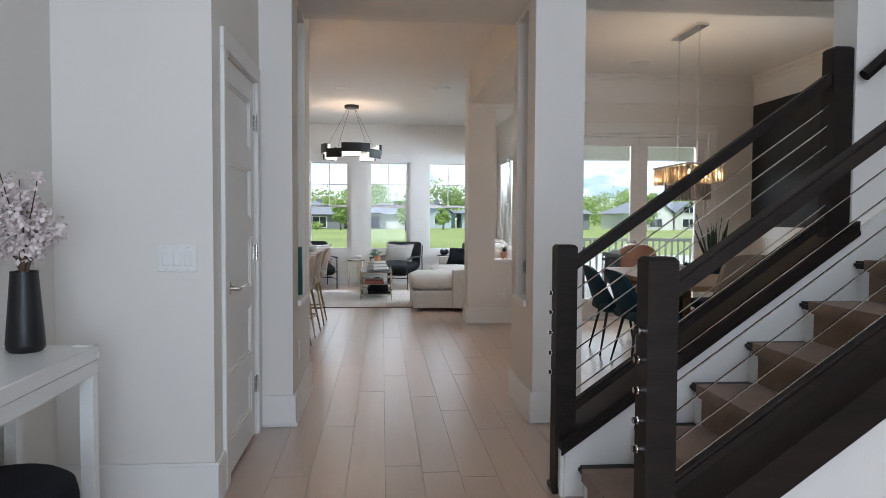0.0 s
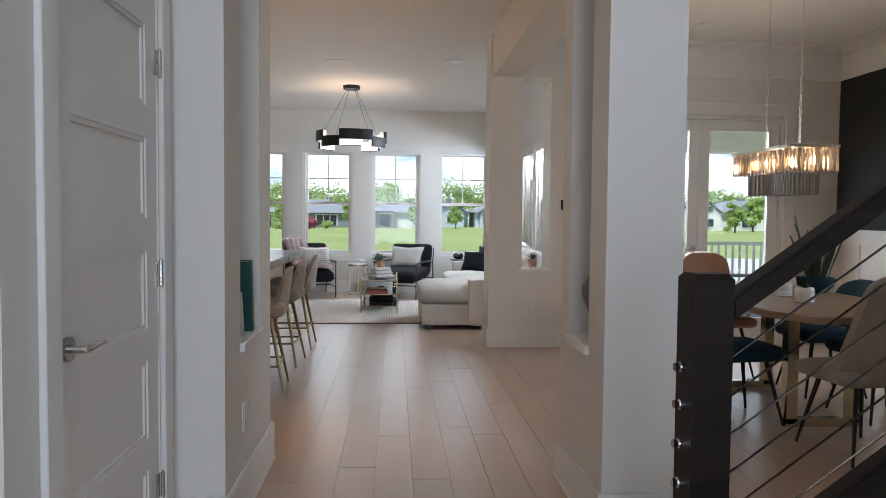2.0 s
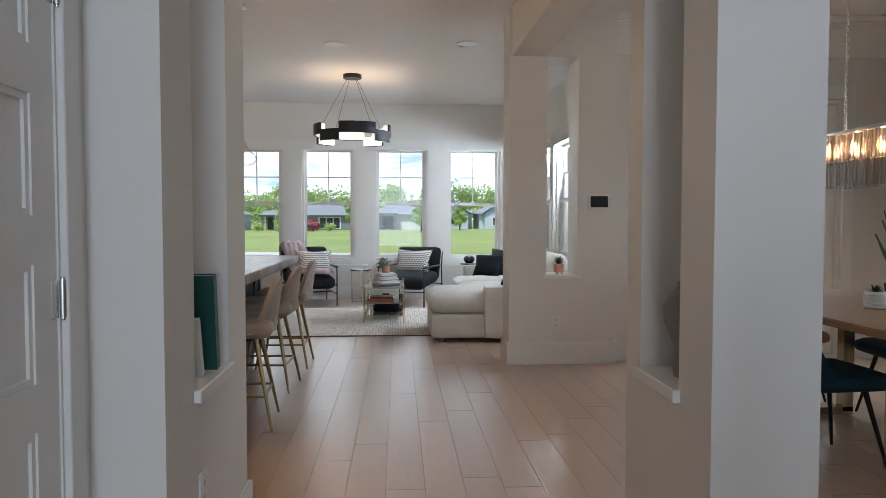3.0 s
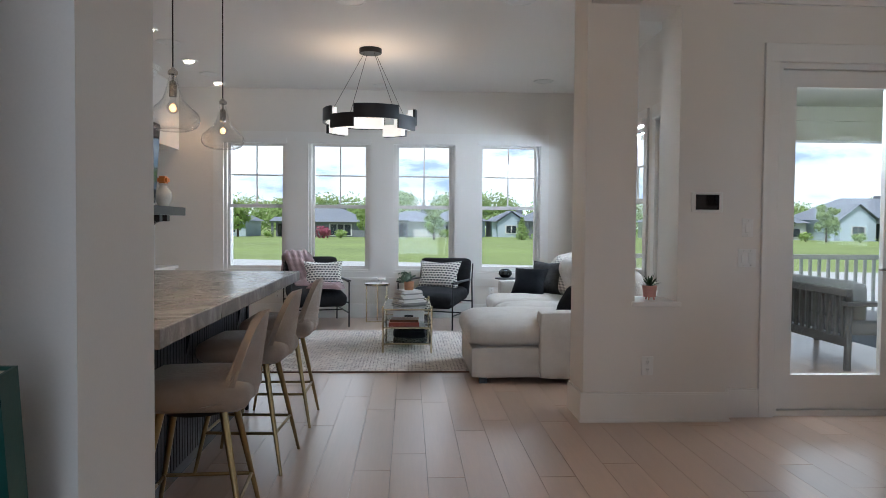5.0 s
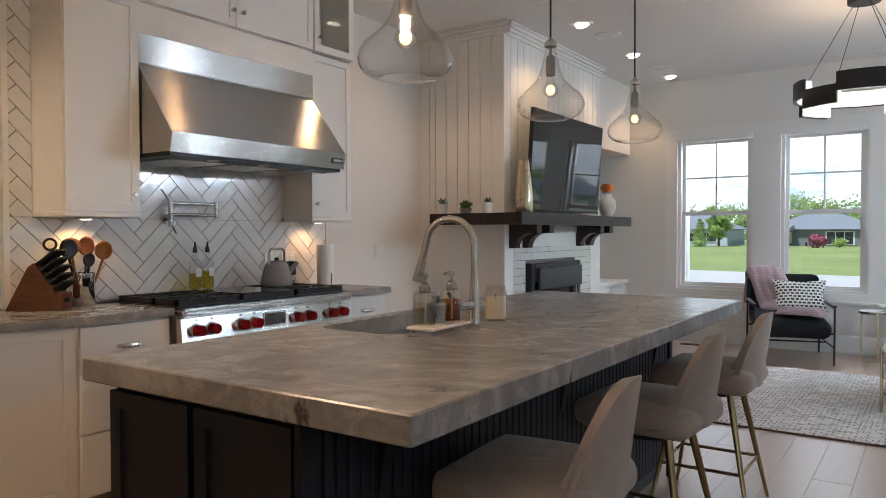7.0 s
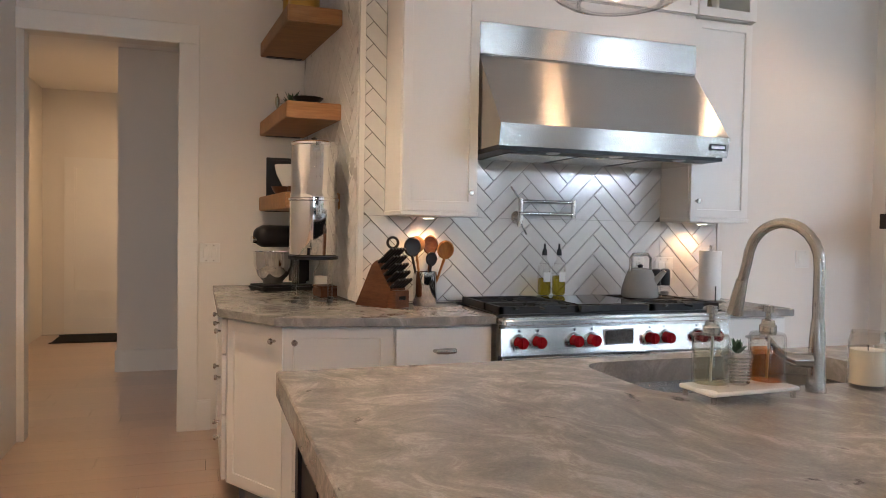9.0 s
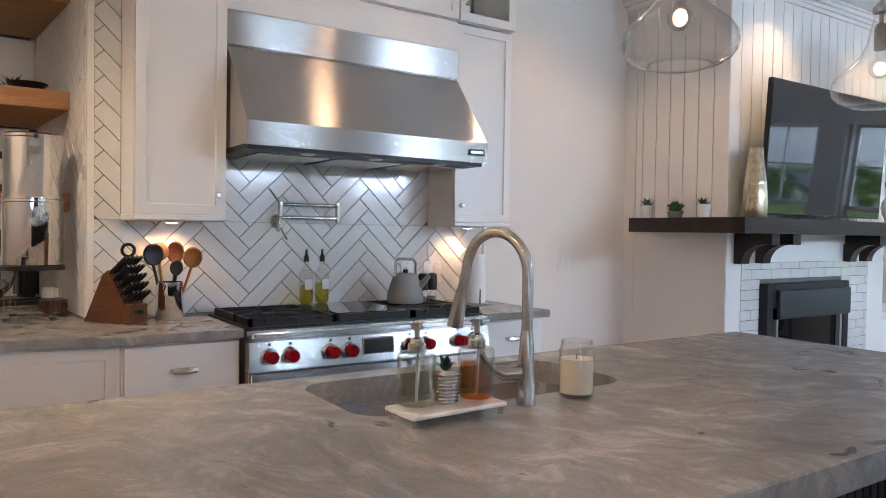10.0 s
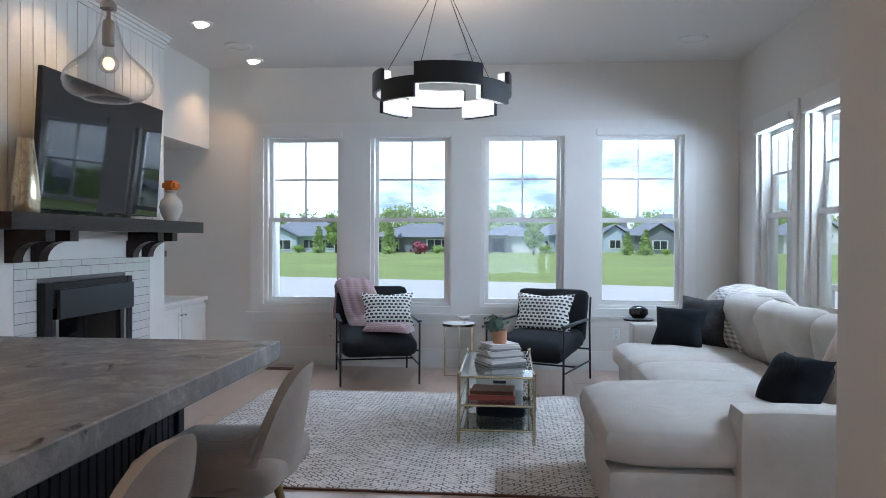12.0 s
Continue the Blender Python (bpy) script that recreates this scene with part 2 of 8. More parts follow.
def rug_cloth(name):
    """Cream wool with rows of short dark stitches in zigzag bands."""
    m, nt, b, _ = nodes_of(name)
    vec = mapped(nt, (1, 1, 1))
    sep = nt.nodes.new("ShaderNodeSeparateXYZ")
    nt.links.new(vec, sep.inputs[0])

    def math_node(op, a, c):
        k = nt.nodes.new("ShaderNodeMath")
        k.operation = op
        for s, v in zip(k.inputs, (a, c)):
            if isinstance(v, (int, float)):
                s.default_value = v
            else:
                nt.links.new(v, s)
        return k.outputs[0]
    zig = math_node("PINGPONG", math_node("ADD", sep.outputs[0], math_node("MULTIPLY", noise_node(nt, vec, 1.3, 2), 0.25)), 0.38)
    v = math_node("ADD", sep.outputs[1], math_node("MULTIPLY", zig, 0.8))
    comb = nt.nodes.new("ShaderNodeCombineXYZ")
    nt.links.new(sep.outputs[0], comb.inputs[0])
    nt.links.new(v, comb.inputs[1])
    br = nt.nodes.new("ShaderNodeTexBrick")
    br.inputs["Scale"].default_value = 1.0
    br.inputs["Brick Width"].default_value, br.inputs["Row Height"].default_value = 0.062, 0.034
    br.inputs["Mortar Size"].default_value = 0.0042
    br.inputs["Color1"].default_value = br.inputs["Color2"].default_value = (1, 1, 1, 1)
    br.inputs["Mortar"].default_value = (0, 0, 0, 1)
    nt.links.new(comb.outputs[0], br.inputs["Vector"])
    gate = ramp(nt, noise_node(nt, vec, 20, 3), [(0.50, (0, 0, 0)), (0.62, (1, 1, 1))])
    line = mixed(nt, 1.0, br.outputs["Color"], gate, "ADD")
    base = ramp(nt, noise_node(nt, vec, 6, 5), [(0.3, (0.56, 0.505, 0.455)), (0.7, (0.72, 0.66, 0.60))])
    nt.links.new(mixed(nt, line, (0.13, 0.115, 0.11), base), b.inputs["Base Color"])
    b.inputs["Roughness"].default_value = 0.95
    bumped(nt, b, noise_node(nt, vec, 260, 2), 0.6, 0.004)
    return m


def dotted(name):
    """White cushion cloth with rows of black oval dots."""
    m, nt, b, _ = nodes_of(name)
    vec = mapped(nt, (1, 1, 1))
    br = nt.nodes.new("ShaderNodeTexBrick")
    br.inputs["Scale"].default_value = 1.0
    br.inputs["Brick Width"].default_value, br.inputs["Row Height"].default_value = 0.042, 0.032
    br.inputs["Mortar Size"].default_value, br.inputs["Mortar Smooth"].default_value = 0.0085, 0.3
    br.inputs["Color1"].default_value = br.inputs["Color2"].default_value = (0.03, 0.03, 0.035, 1)
    br.inputs["Mortar"].default_value = (0.72, 0.69, 0.64, 1)
    sep, comb = nt.nodes.new("ShaderNodeSeparateXYZ"), nt.nodes.new("ShaderNodeCombineXYZ")
    nt.links.new(vec, sep.inputs[0])
    nt.links.new(sep.outputs[0], comb.inputs[0])
    nt.links.new(sep.outputs[2], comb.inputs[1])
    wob = nt.nodes.new("ShaderNodeVectorMath")
    wob.operation = "ADD"
    nw = nt.nodes.new("ShaderNodeTexNoise")
    nw.inputs["Scale"].default_value = 30
    sc = nt.nodes.new("ShaderNodeVectorMath")
    sc.operation = "SCALE"
    sc.inputs["Scale"].default_value = 0.014
    nt.links.new(vec, nw.inputs["Vector"])
    nt.links.new(nw.outputs["Color"], sc.inputs[0])
    nt.links.new(comb.outputs[0], wob.inputs[0])
    nt.links.new(sc.outputs[0], wob.inputs[1])
    nt.links.new(wob.outputs[0], br.inputs["Vector"])
    nt.links.new(br.outputs["Color"], b.inputs["Base Color"])
    b.inputs["Roughness"].default_value = 0.9
    bumped(nt, b, noise_node(nt, vec, 300, 2), 0.3, 0.002)
    return m


PAINT = surf("wall_paint", (0.69, 0.655, 0.605), 0.55, var=0.035, big=0.7, fine=220, bump=0.06)
TRIM = surf("trim_paint", (0.72, 0.70, 0.665), 0.35, var=0.03, big=1.5, fine=160, bump=0.04)
CEIL = surf("ceiling_paint", (0.76, 0.735, 0.70), 0.75, var=0.025, big=0.5, fine=200, bump=0.08)
CABINET = surf("cabinet_paint", (0.74, 0.72, 0.685), 0.32, var=0.025, big=2, fine=120, bump=0.03)
BLACKWALL = surf("black_wall_paint", (0.010, 0.011, 0.012), 0.6, var=0.1, big=1, fine=150, bump=0.05)
NAVY = surf("navy_paint", (0.005, 0.006, 0.010), 0.48, var=0.15, big=2, fine=120, bump=0.05)
NAVY.node_tree.nodes["Principled BSDF"].inputs["Specular IOR Level"].default_value = 0.25
PLANK = wood("oak_plank", (0.385, 0.245, 0.160), (0.49, 0.32, 0.215), 0.30, (1, 0.055, 1), 11, var=0.17, bump=0.004, coat=1.0)
SUBFLOOR = surf("dark_joint", (0.03, 0.02, 0.015), 0.8)
DARKWOOD = wood("espresso_wood", (0.006, 0.0042, 0.0034), (0.023, 0.015, 0.011), 0.50, (0.1, 1, 1), 14, var=0.1)
MANTELWOOD = wood("dark_mantel_wood", (0.014, 0.010, 0.009), (0.05, 0.035, 0.028), 0.28, (1, 0.08, 1), 12, var=0.1)
RUNNER = woven("brown_runner_carpet", (0.150, 0.092, 0.060), (0.265, 0.172, 0.116), 300, 0.95, 0.5)
STONE = quartzite("grey_quartzite")
STEEL = brushed("brushed_steel", (0.68, 0.67, 0.655), 0.20, (1, 0.03, 1))
HOODSTEEL = brushed("hood_steel", (0.50, 0.485, 0.46), 0.25, (1, 0.03, 1))
HOODSTEEL.node_tree.nodes["Principled BSDF"].inputs["Anisotropic"].default_value = 1.0
for nd in HOODSTEEL.node_tree.nodes:
    if nd.bl_idname == "ShaderNodeBump":
        nd.inputs["Strength"].default_value = 0.01
STEELV = brushed("satin_nickel", (0.55, 0.53, 0.50), 0.24, (1, 1, 0.05))
CHROME = surf("polished_steel", (0.78, 0.78, 0.78), 0.07, 1.0, var=0.03, rvar=0.04, bump=0.0)
BRASS = surf("antique_brass", (0.56, 0.48, 0.33), 0.22, 1.0, var=0.1, bump=0.03)
BLACKMETAL = surf("black_metal", (0.012, 0.012, 0.013), 0.42, 0.3, var=0.15, bump=0.06)
BLACKGLOSS = surf("black_screen", (0.004, 0.004, 0.005), 0.04, var=0.02, rvar=0.01, bump=0.0)
BLACKGLOSS.node_tree.nodes["Principled BSDF"].inputs["IOR"].default_value = 1.68
CASTIRON = surf("cast_iron", (0.014, 0.014, 0.015), 0.55, 0.2, var=0.2, bump=0.3)
PANE = glass("window_glass", (0.97, 0.985, 0.98), 0.4)
CLEAR = glass("clear_glass", (0.97, 0.96, 0.94), 1.0)
AMBERGLASS = glass("mercury_glass", (0.75, 0.66, 0.50), 3.0)
SMOKE = crystal("smoky_crystal")
PENDANTGLASS = glass("blown_glass", (0.996, 0.993, 0.988), 0.16, 0.9)
CANDLE = glow("amber_candle_bulb", (1.0, 0.56, 0.22), 30)
BULB = glow("warm_bulb", (1.0, 0.55, 0.20), 3.6)
DIFFUSER = glow("lit_diffuser", (1.0, 0.88, 0.72), 0.85)
SPOTGLOW = glow("lit_downlight", (1.0, 0.82, 0.6), 9)
BEIGECLOTH = woven("taupe_velvet", (0.255, 0.208, 0.168), (0.39, 0.328, 0.272), 1500)
SOFACLOTH = woven("oatmeal_linen", (0.43, 0.395, 0.35), (0.58, 0.54, 0.485), 1400)
TEAL = woven("teal_velvet", (0.006, 0.022, 0.034), (0.020, 0.060, 0.085), 420, 0.7)
TANLEATHER = surf("tan_leather", (0.30, 0.135, 0.065), 0.45, var=0.2, fine=180, bump=0.25)
BLACKCLOTH = woven("black_cloth", (0.004, 0.005, 0.007), (0.012, 0.013, 0.016), 340)
CHARCOAL = woven("charcoal_canvas", (0.008, 0.008, 0.009), (0.020, 0.020, 0.022), 360)
MAUVE = woven("mauve_fur", (0.24, 0.16, 0.165), (0.42, 0.31, 0.31), 120, 1.0, 0.9)
CREAMFUR = woven("cream_fur", (0.55, 0.51, 0.46), (0.75, 0.71, 0.66), 110, 1.0, 0.9)
DOTS = dotted("dotted_cushion_cloth")
RUG = rug_cloth("cream_wool_rug")
TILE = surf("white_glazed_tile", (0.66, 0.65, 0.63), 0.14, var=0.05, big=9, fine=30, bump=0.25, rvar=0.06, coat=0.4)
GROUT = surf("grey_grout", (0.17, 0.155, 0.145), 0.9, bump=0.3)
MARBLE = surf("white_marble_tile", (0.62, 0.60, 0.575), 0.3, var=0.12, big=4, fine=25, bump=0.05)
SHELFWOOD = wood("honey_oak_shelf", (0.20, 0.095, 0.035), (0.42, 0.225, 0.095), 0.45, (1, 0.1, 1), 10, var=0.15)
BLOCKWOOD = wood("walnut_block", (0.09, 0.035, 0.018), (0.21, 0.09, 0.045), 0.4, (0.2, 1, 1), 16)
TABLEWOOD = wood("oak_table_top", (0.24, 0.15, 0.09), (0.40, 0.27, 0.17), 0.4, (1, 0.08, 1), 10, var=0.1)
GREYWOOD = wood("grey_teak", (0.10, 0.095, 0.09), (0.19, 0.18, 0.17), 0.65, (1, 0.1, 1), 12)
REDKNOB = surf("red_enamel", (0.22, 0.006, 0.010), 0.15, var=0.1, bump=0.0, coat=0.6)
WHITEPLASTIC = surf("white_plastic", (0.72, 0.71, 0.68), 0.35, var=0.02, bump=0.02)
CERAMIC = surf("cream_ceramic", (0.60, 0.56, 0.49), 0.22, var=0.1, big=14, fine=60, bump=0.2)
WHITECERAMIC = surf("white_ceramic", (0.74, 0.73, 0.70), 0.25, var=0.05, bump=0.1)
GREYENAMEL = surf("grey_enamel", (0.27, 0.265, 0.255), 0.18, var=0.06, bump=0.02)
FIREGREY = surf("grey_fire_front", (0.055, 0.058, 0.064), 0.35, 0.4, var=0.1, bump=0.03)
GREYCEMENT = surf("grey_cement", (0.22, 0.215, 0.20), 0.7, var=0.2, bump=0.3)
PINKPOT = surf("pink_ceramic", (0.62, 0.30, 0.25), 0.4, var=0.08, bump=0.05)
TERRA = surf("terracotta", (0.45, 0.23, 0.13), 0.7, var=0.15, bump=0.2)
ORANGE = surf("orange_cloth", (0.55, 0.16, 0.02), 0.7, var=0.15)
WAX = surf("candle_wax", (0.78, 0.72, 0.60), 0.5, var=0.04)
YELLOWTIN = surf("yellow_tin", (0.42, 0.24, 0.035), 0.35, var=0.12, bump=0.04)
OIL = glass("olive_oil", (0.86, 0.76, 0.24), 0.2)
SOAPY = glass("pale_soap", (0.95, 0.93, 0.80), 0.2)
SOAPA = glass("amber_soap", (0.88, 0.52, 0.22), 0.2)
BRONZE = surf("aged_brass", (0.34, 0.25, 0.12), 0.3, 1.0, var=0.15, bump=0.03)
TOWEL = surf("paper_towel", (0.80, 0.79, 0.77), 0.95, var=0.03, fine=260, bump=0.5)
LEAF = surf("dark_leaf", (0.028, 0.065, 0.026), 0.5, var=0.4, big=12, fine=60)
SNAKELEAF = surf("snake_plant_leaf", (0.022, 0.050, 0.028), 0.42, var=0.5, big=22, fine=60)
SAGE = surf("sage_leaf", (0.10, 0.16, 0.115), 0.6, var=0.3, big=14)
GRASSY = surf("moss_ball", (0.045, 0.125, 0.018), 0.8, var=0.4, big=30)
BLOSSOM = surf("pale_blossom", (0.74, 0.64, 0.62), 0.8, var=0.15, big=20)
TWIG = surf("brown_twig", (0.09, 0.055, 0.035), 0.8)
PAPER = surf("book_pages", (0.66, 0.62, 0.54), 0.8, stretch=(1, 1, 30))
BOOKGREEN = surf("green_book_cover", (0.008, 0.065, 0.055), 0.35)
BOOKRED = surf("red_book_cover", (0.28, 0.05, 0.03), 0.45)
BOOKGREY = surf("grey_book_cover", (0.22, 0.215, 0.21), 0.45)
BOOKWHITE = surf("white_book_cover", (0.62, 0.60, 0.57), 0.45)
LAWN = surf("mown_lawn", (0.23, 0.29, 0.085), 0.95, var=0.28, big=0.12, fine=3.0, bump=0.0)
CONCRETE = surf("pale_concrete", (0.50, 0.50, 0.49), 0.8, var=0.06, big=0.5, fine=30, bump=0.1)
# far foliage: base colour lightened, partly to stand for distance haze
FOLIAGE = foliage("spring_foliage", (0.34, 0.46, 0.13))
FOLIAGED = foliage("hazy_foliage", (0.36, 0.47, 0.17))
FLOWERING = surf("pink_shrub", (0.28, 0.06, 0.10), 0.8, var=0.4, big=3)
BARK = surf("bark", (0.10, 0.07, 0.05), 0.9, var=0.3, big=5)
SIDINGBLUE = surf("pale_blue_siding", (0.46, 0.53, 0.60), 0.7, var=0.06, bump=0.0)
# grey siding and shingle carry distance haze as a paler, bluish tone
SIDINGGREY = surf("dark_grey_siding", (0.19, 0.20, 0.22), 0.7, var=0.1, bump=0.0)
SIDINGWHITE = surf("white_siding", (0.62, 0.62, 0.60), 0.7, var=0.05, bump=0.0)
ROOFGREY = surf("grey_shingle", (0.22, 0.24, 0.275), 0.85, var=0.15, big=1.5, fine=8, bump=0.0)
FARGLASS = surf("far_window_glass", (0.03, 0.04, 0.05), 0.08, var=0.1, bump=0.0)

# ---- building helpers ----


def finish(name, bm, material, parent=None, smooth=False, angle=40):
    mesh = bpy.data.meshes.new(name)
    bm.normal_update()
    bm.to_mesh(mesh)
    bm.free()
    mesh.materials.append(material)
    if smooth:
        mesh.polygons.foreach_set("use_smooth", [True] * len(mesh.polygons))
        mesh.set_sharp_from_angle(angle=radians(angle))
    ob = new(name, mesh)
    if parent is not None:
        ob.parent = parent
    return ob


def part(name, bm, material, parent, label="", smooth=True):
    ob = finish(name, bm, material, parent, smooth)
    if label:
        ob["label"] = label
    return ob


def thing(name, label, category, at=(0, 0, 0), turn=0.0, group="", kind=""):
    ob = new(name)
    ob.matrix_basis = pose(*at, 0, 0, turn)
    return tagged(ob, label, category, group, kind)


def structure(name, bm, material, label, category="", parent=None):
    return tagged(finish(name, bm, material, parent), label, category or name.split("_")[0], "", "structure")


def box(bm, x0, x1, y0, y1, z0, z1):
    v = [bm.verts.new((x, y, z)) for z in (z0, z1) for y in (y0, y1) for x in (x0, x1)]
    for a in ((0, 2, 3, 1), (4, 5, 7, 6), (0, 1, 5, 4), (1, 3, 7, 5), (3, 2, 6, 7), (2, 0, 4, 6)):
        bm.faces.new([v[i] for i in a])
    return v


def rounded(bm, w, seg=2):
    bmesh.ops.bevel(bm, geom=bm.edges[:], offset=w, segments=seg, affect="EDGES", clamp_overlap=True)
    return bm


def boxes(*dims, bevel=0.0, seg=1):
    bm = bmesh.new()
    for d in dims:
        box(bm, *d)
    if bevel:
        rounded(bm, bevel, seg)
    return bm


def block(name, parent, material, dims, bevel=0.003, seg=1, label=""):
    return part(name, boxes(dims, bevel=bevel, seg=seg), material, parent, label)


def rod(bm, p0, p1, r0, r1=None, seg=12):
    p0, p1 = Vector(p0), Vector(p1)
    m = Matrix.Translation((p0 + p1) / 2) @ (p1 - p0).to_track_quat("Z", "Y").to_matrix().to_4x4()
    bmesh.ops.create_cone(bm, cap_ends=True, segments=seg, radius1=r0, radius2=r0 if r1 is None else r1, depth=(p1 - p0).length, matrix=m)
    return bm


def rods(*specs, seg=12):
    bm = bmesh.new()
    for s in specs:
        rod(bm, *s, seg=seg)
    return bm


def lathe(profile, seg=28, at=(0, 0, 0), bm=None, close=True):
    """A body of revolution from (radius, height) pairs."""
    bm = bm or bmesh.new()
    rings = []
    for r, z in profile:
        if r < 1e-5:
            rings.append([bm.verts.new((at[0], at[1], at[2] + z))])
        else:
            rings.append([bm.verts.new((at[0] + r * math.cos(2 * math.pi * i / seg), at[1] + r * math.sin(2 * math.pi * i / seg), at[2] + z)) for i in range(seg)])
    for a, b in zip(rings, rings[1:]):
        for i in range(seg):
            j = (i + 1) % seg
            f = [a[i % len(a)], a[j % len(a)], b[j % len(b)], b[i % len(b)]]
            f = list(dict.fromkeys(f))
            if len(f) > 2:
                bm.faces.new(f)
    return bm


def sweep(points, r, seg=10, bm=None):
    """A round tube along points."""
    bm = bm or bmesh.new()
    pts = [Vector(p) for p in points]
    radii = r if isinstance(r, (list, tuple)) else [r] * len(pts)
    rings, side = [], None
    for i, p in enumerate(pts):
        d = (pts[min(i + 1, len(pts) - 1)] - pts[max(i - 1, 0)]).normalized()
        if side is None:
            side = d.orthogonal().normalized()
        side = (side - side.dot(d) * d).normalized()
        up = d.cross(side)
        rings.append([bm.verts.new(p + radii[i] * (math.cos(a) * side + math.sin(a) * up)) for a in (2 * math.pi * k / seg for k in range(seg))])
    for a, b in zip(rings, rings[1:]):
        for k in range(seg):
            bm.faces.new((a[k], a[(k + 1) % seg], b[(k + 1) % seg], b[k]))
    bm.faces.new(rings[0][::-1])
    bm.faces.new(rings[-1])
    return bm


def prism(poly, axis, a, b, bm=None):
    """A polygon, given in the two other axes in order, drawn out along an axis from a to b."""
    bm = bm or bmesh.new()

    def at(p, c):
        return {"x": (c, p[0], p[1]), "y": (p[0], c, p[1]), "z": (p[0], p[1], c)}[axis]
    lo, hi = [bm.verts.new(at(p, a)) for p in poly], [bm.verts.new(at(p, b)) for p in poly]
    n = len(poly)
    for i in range(n):
        bm.faces.new((lo[i], lo[(i + 1) % n], hi[(i + 1) % n], hi[i]))
    bm.faces.new(lo[::-1])
    bm.faces.new(hi)
    bmesh.ops.recalc_face_normals(bm, faces=bm.faces[:])
    return bm


def soft(cx, cy, cz, sx, sy, sz, r=0.05, crown=0.0, lump=0.0, cuts=9, seed=0.0, bm=None):
    """A stuffed block: rounded edges, a crowned top and slight lumps."""
    own = bmesh.new()
    bmesh.ops.create_cube(own, size=2.0)
    bmesh.ops.subdivide_edges(own, edges=own.edges[:], cuts=cuts, use_grid_fill=True)
    h = Vector((sx / 2, sy / 2, sz / 2))
    for v in own.verts:
        u = v.co.copy()
        p = Vector((u.x * h.x, u.y * h.y, u.z * h.z))
        inner = Vector([max(-(h[i] - r), min(h[i] - r, p[i])) for i in range(3)])
        d = p - inner
        if d.length > 1e-6:
            p = inner + d.normalized() * r
        if crown:
            p.z += crown * (1 - u.x ** 2) * (1 - u.y ** 2) * (1 if u.z > 0 else -0.3)
        if lump:
            p += lump * Vector((noise.noise(p * 5 + Vector((seed, 0, 0))), noise.noise(p * 5 + Vector((0, seed, 7))), noise.noise(p * 5 + Vector((3, 0, seed)))))
        v.co = p + Vector((cx, cy, cz))
    if bm is None:
        return own
    mesh = bpy.data.meshes.new("t")
    own.to_mesh(mesh)
    own.free()
    bm.from_mesh(mesh)
    bpy.data.meshes.remove(mesh)
    return bm


def pillow(w, h, t, seed=0.0):
    """An upright scatter cushion in the x-z plane, its corners drawn out, standing on z = 0."""
    bm = bmesh.new()
    n = 14
    grid = {}
    for side in (-1, 1):
        for i in range(n + 1):
            for j in range(n + 1):
                u, v = 2 * i / n - 1, 2 * j / n - 1
                edge = max(abs(u), abs(v)) > 0.999
                if edge and side == 1:
                    grid[side, i, j] = grid[-1, i, j]
                    continue
                puff = max(0.0, (1 - u ** 4) * (1 - v ** 4)) ** 0.6
                pinch = 1 - 0.16 * (1 - abs(u * v)) * max(u * u, v * v)
                y = side * t / 2 * puff * (1 + 0.15 * noise.noise(Vector((u * 1.5 + seed, v * 1.5, side))))
                grid[side, i, j] = bm.verts.new((u * w / 2 * pinch, y, h / 2 + v * h / 2 * pinch))
    for side in (-1, 1):
        for i in range(n):
            for j in range(n):
                f = [grid[side, i, j], grid[side, i + 1, j], grid[side, i + 1, j + 1], grid[side, i, j + 1]]
                bm.faces.new(f if side < 0 else f[::-1])
    return bm


def wall(name, axis, a0, a1, b0, b1, z0, z1, holes=(), material=None, label="plain painted plaster wall"):
    """A wall along an axis from a0 to a1, from b0 to b1 thick, with holes (start, end, bottom, top) cut through."""
    bm = bmesh.new()

    def put(s, e, lo, hi):
        if e - s > 1e-4 and hi - lo > 1e-4:
            box(bm, *((s, e, b0, b1) if axis == "x" else (b0, b1, s, e)), lo, hi)
    at = a0
    for s, e, lo, hi in sorted(holes):
        put(at, s, z0, z1)
        put(s, e, z0, lo)
        put(s, e, hi, z1)
        at = e
    put(at, a1, z0, z1)
    bmesh.ops.remove_doubles(bm, verts=bm.verts[:], dist=1e-5)
    return structure(name, bm, material or PAINT, label, "wall")


# ---- the large structure ----
H, SOFFIT = 3.05, 2.65
WINS = [(-2.33, -1.50), (-1.212, -0.39), (-0.085, 0.74), (1.05, 1.90)]
wall("wall_north", "x", -3.9, 2.6, 14.1, 14.28, -0.2, H, [(a, b, 0.62, 2.38) for a, b in WINS], label="greige painted window wall of the living room")
# the first opening is unseen, added for the lamp set in it
EASTWINS = [(9.42, 10.42), (10.58, 11.02), (11.34, 12.50), (12.74, 13.57)]
wall("wall_living_east", "y", 9.23, 14.1, 2.42, 2.6, -0.2, H, [(a, b, 0.74, 2.30) for a, b in EASTWINS], label="greige painted wall with tall side windows")
wall("wall_pass_through", "x", 1.24, 2.17, 8.95, 9.31, 0, H, [(1.566, 1.84, 0.75, SOFFIT)], label="greige wall with a tall narrow pass-through opening")
wall("wall_dining_north", "x", 2.17, 5.0, 9.05, 9.23, 0, H, [(2.53, 4.27, 0, 2.33)], label="greige dining wall around the glazed double door")
wall("wall_dining_east", "y", 4.6, 9.05, 4.86, 5.0, 0, H, [(5.30, 6.60, 1.0, 2.3)], label="greige dining side wall")
structure("beam", boxes((1.26, 1.56, 5.45, 8.95, SOFFIT, H)), PAINT, "boxed ceiling beam painted like the walls")
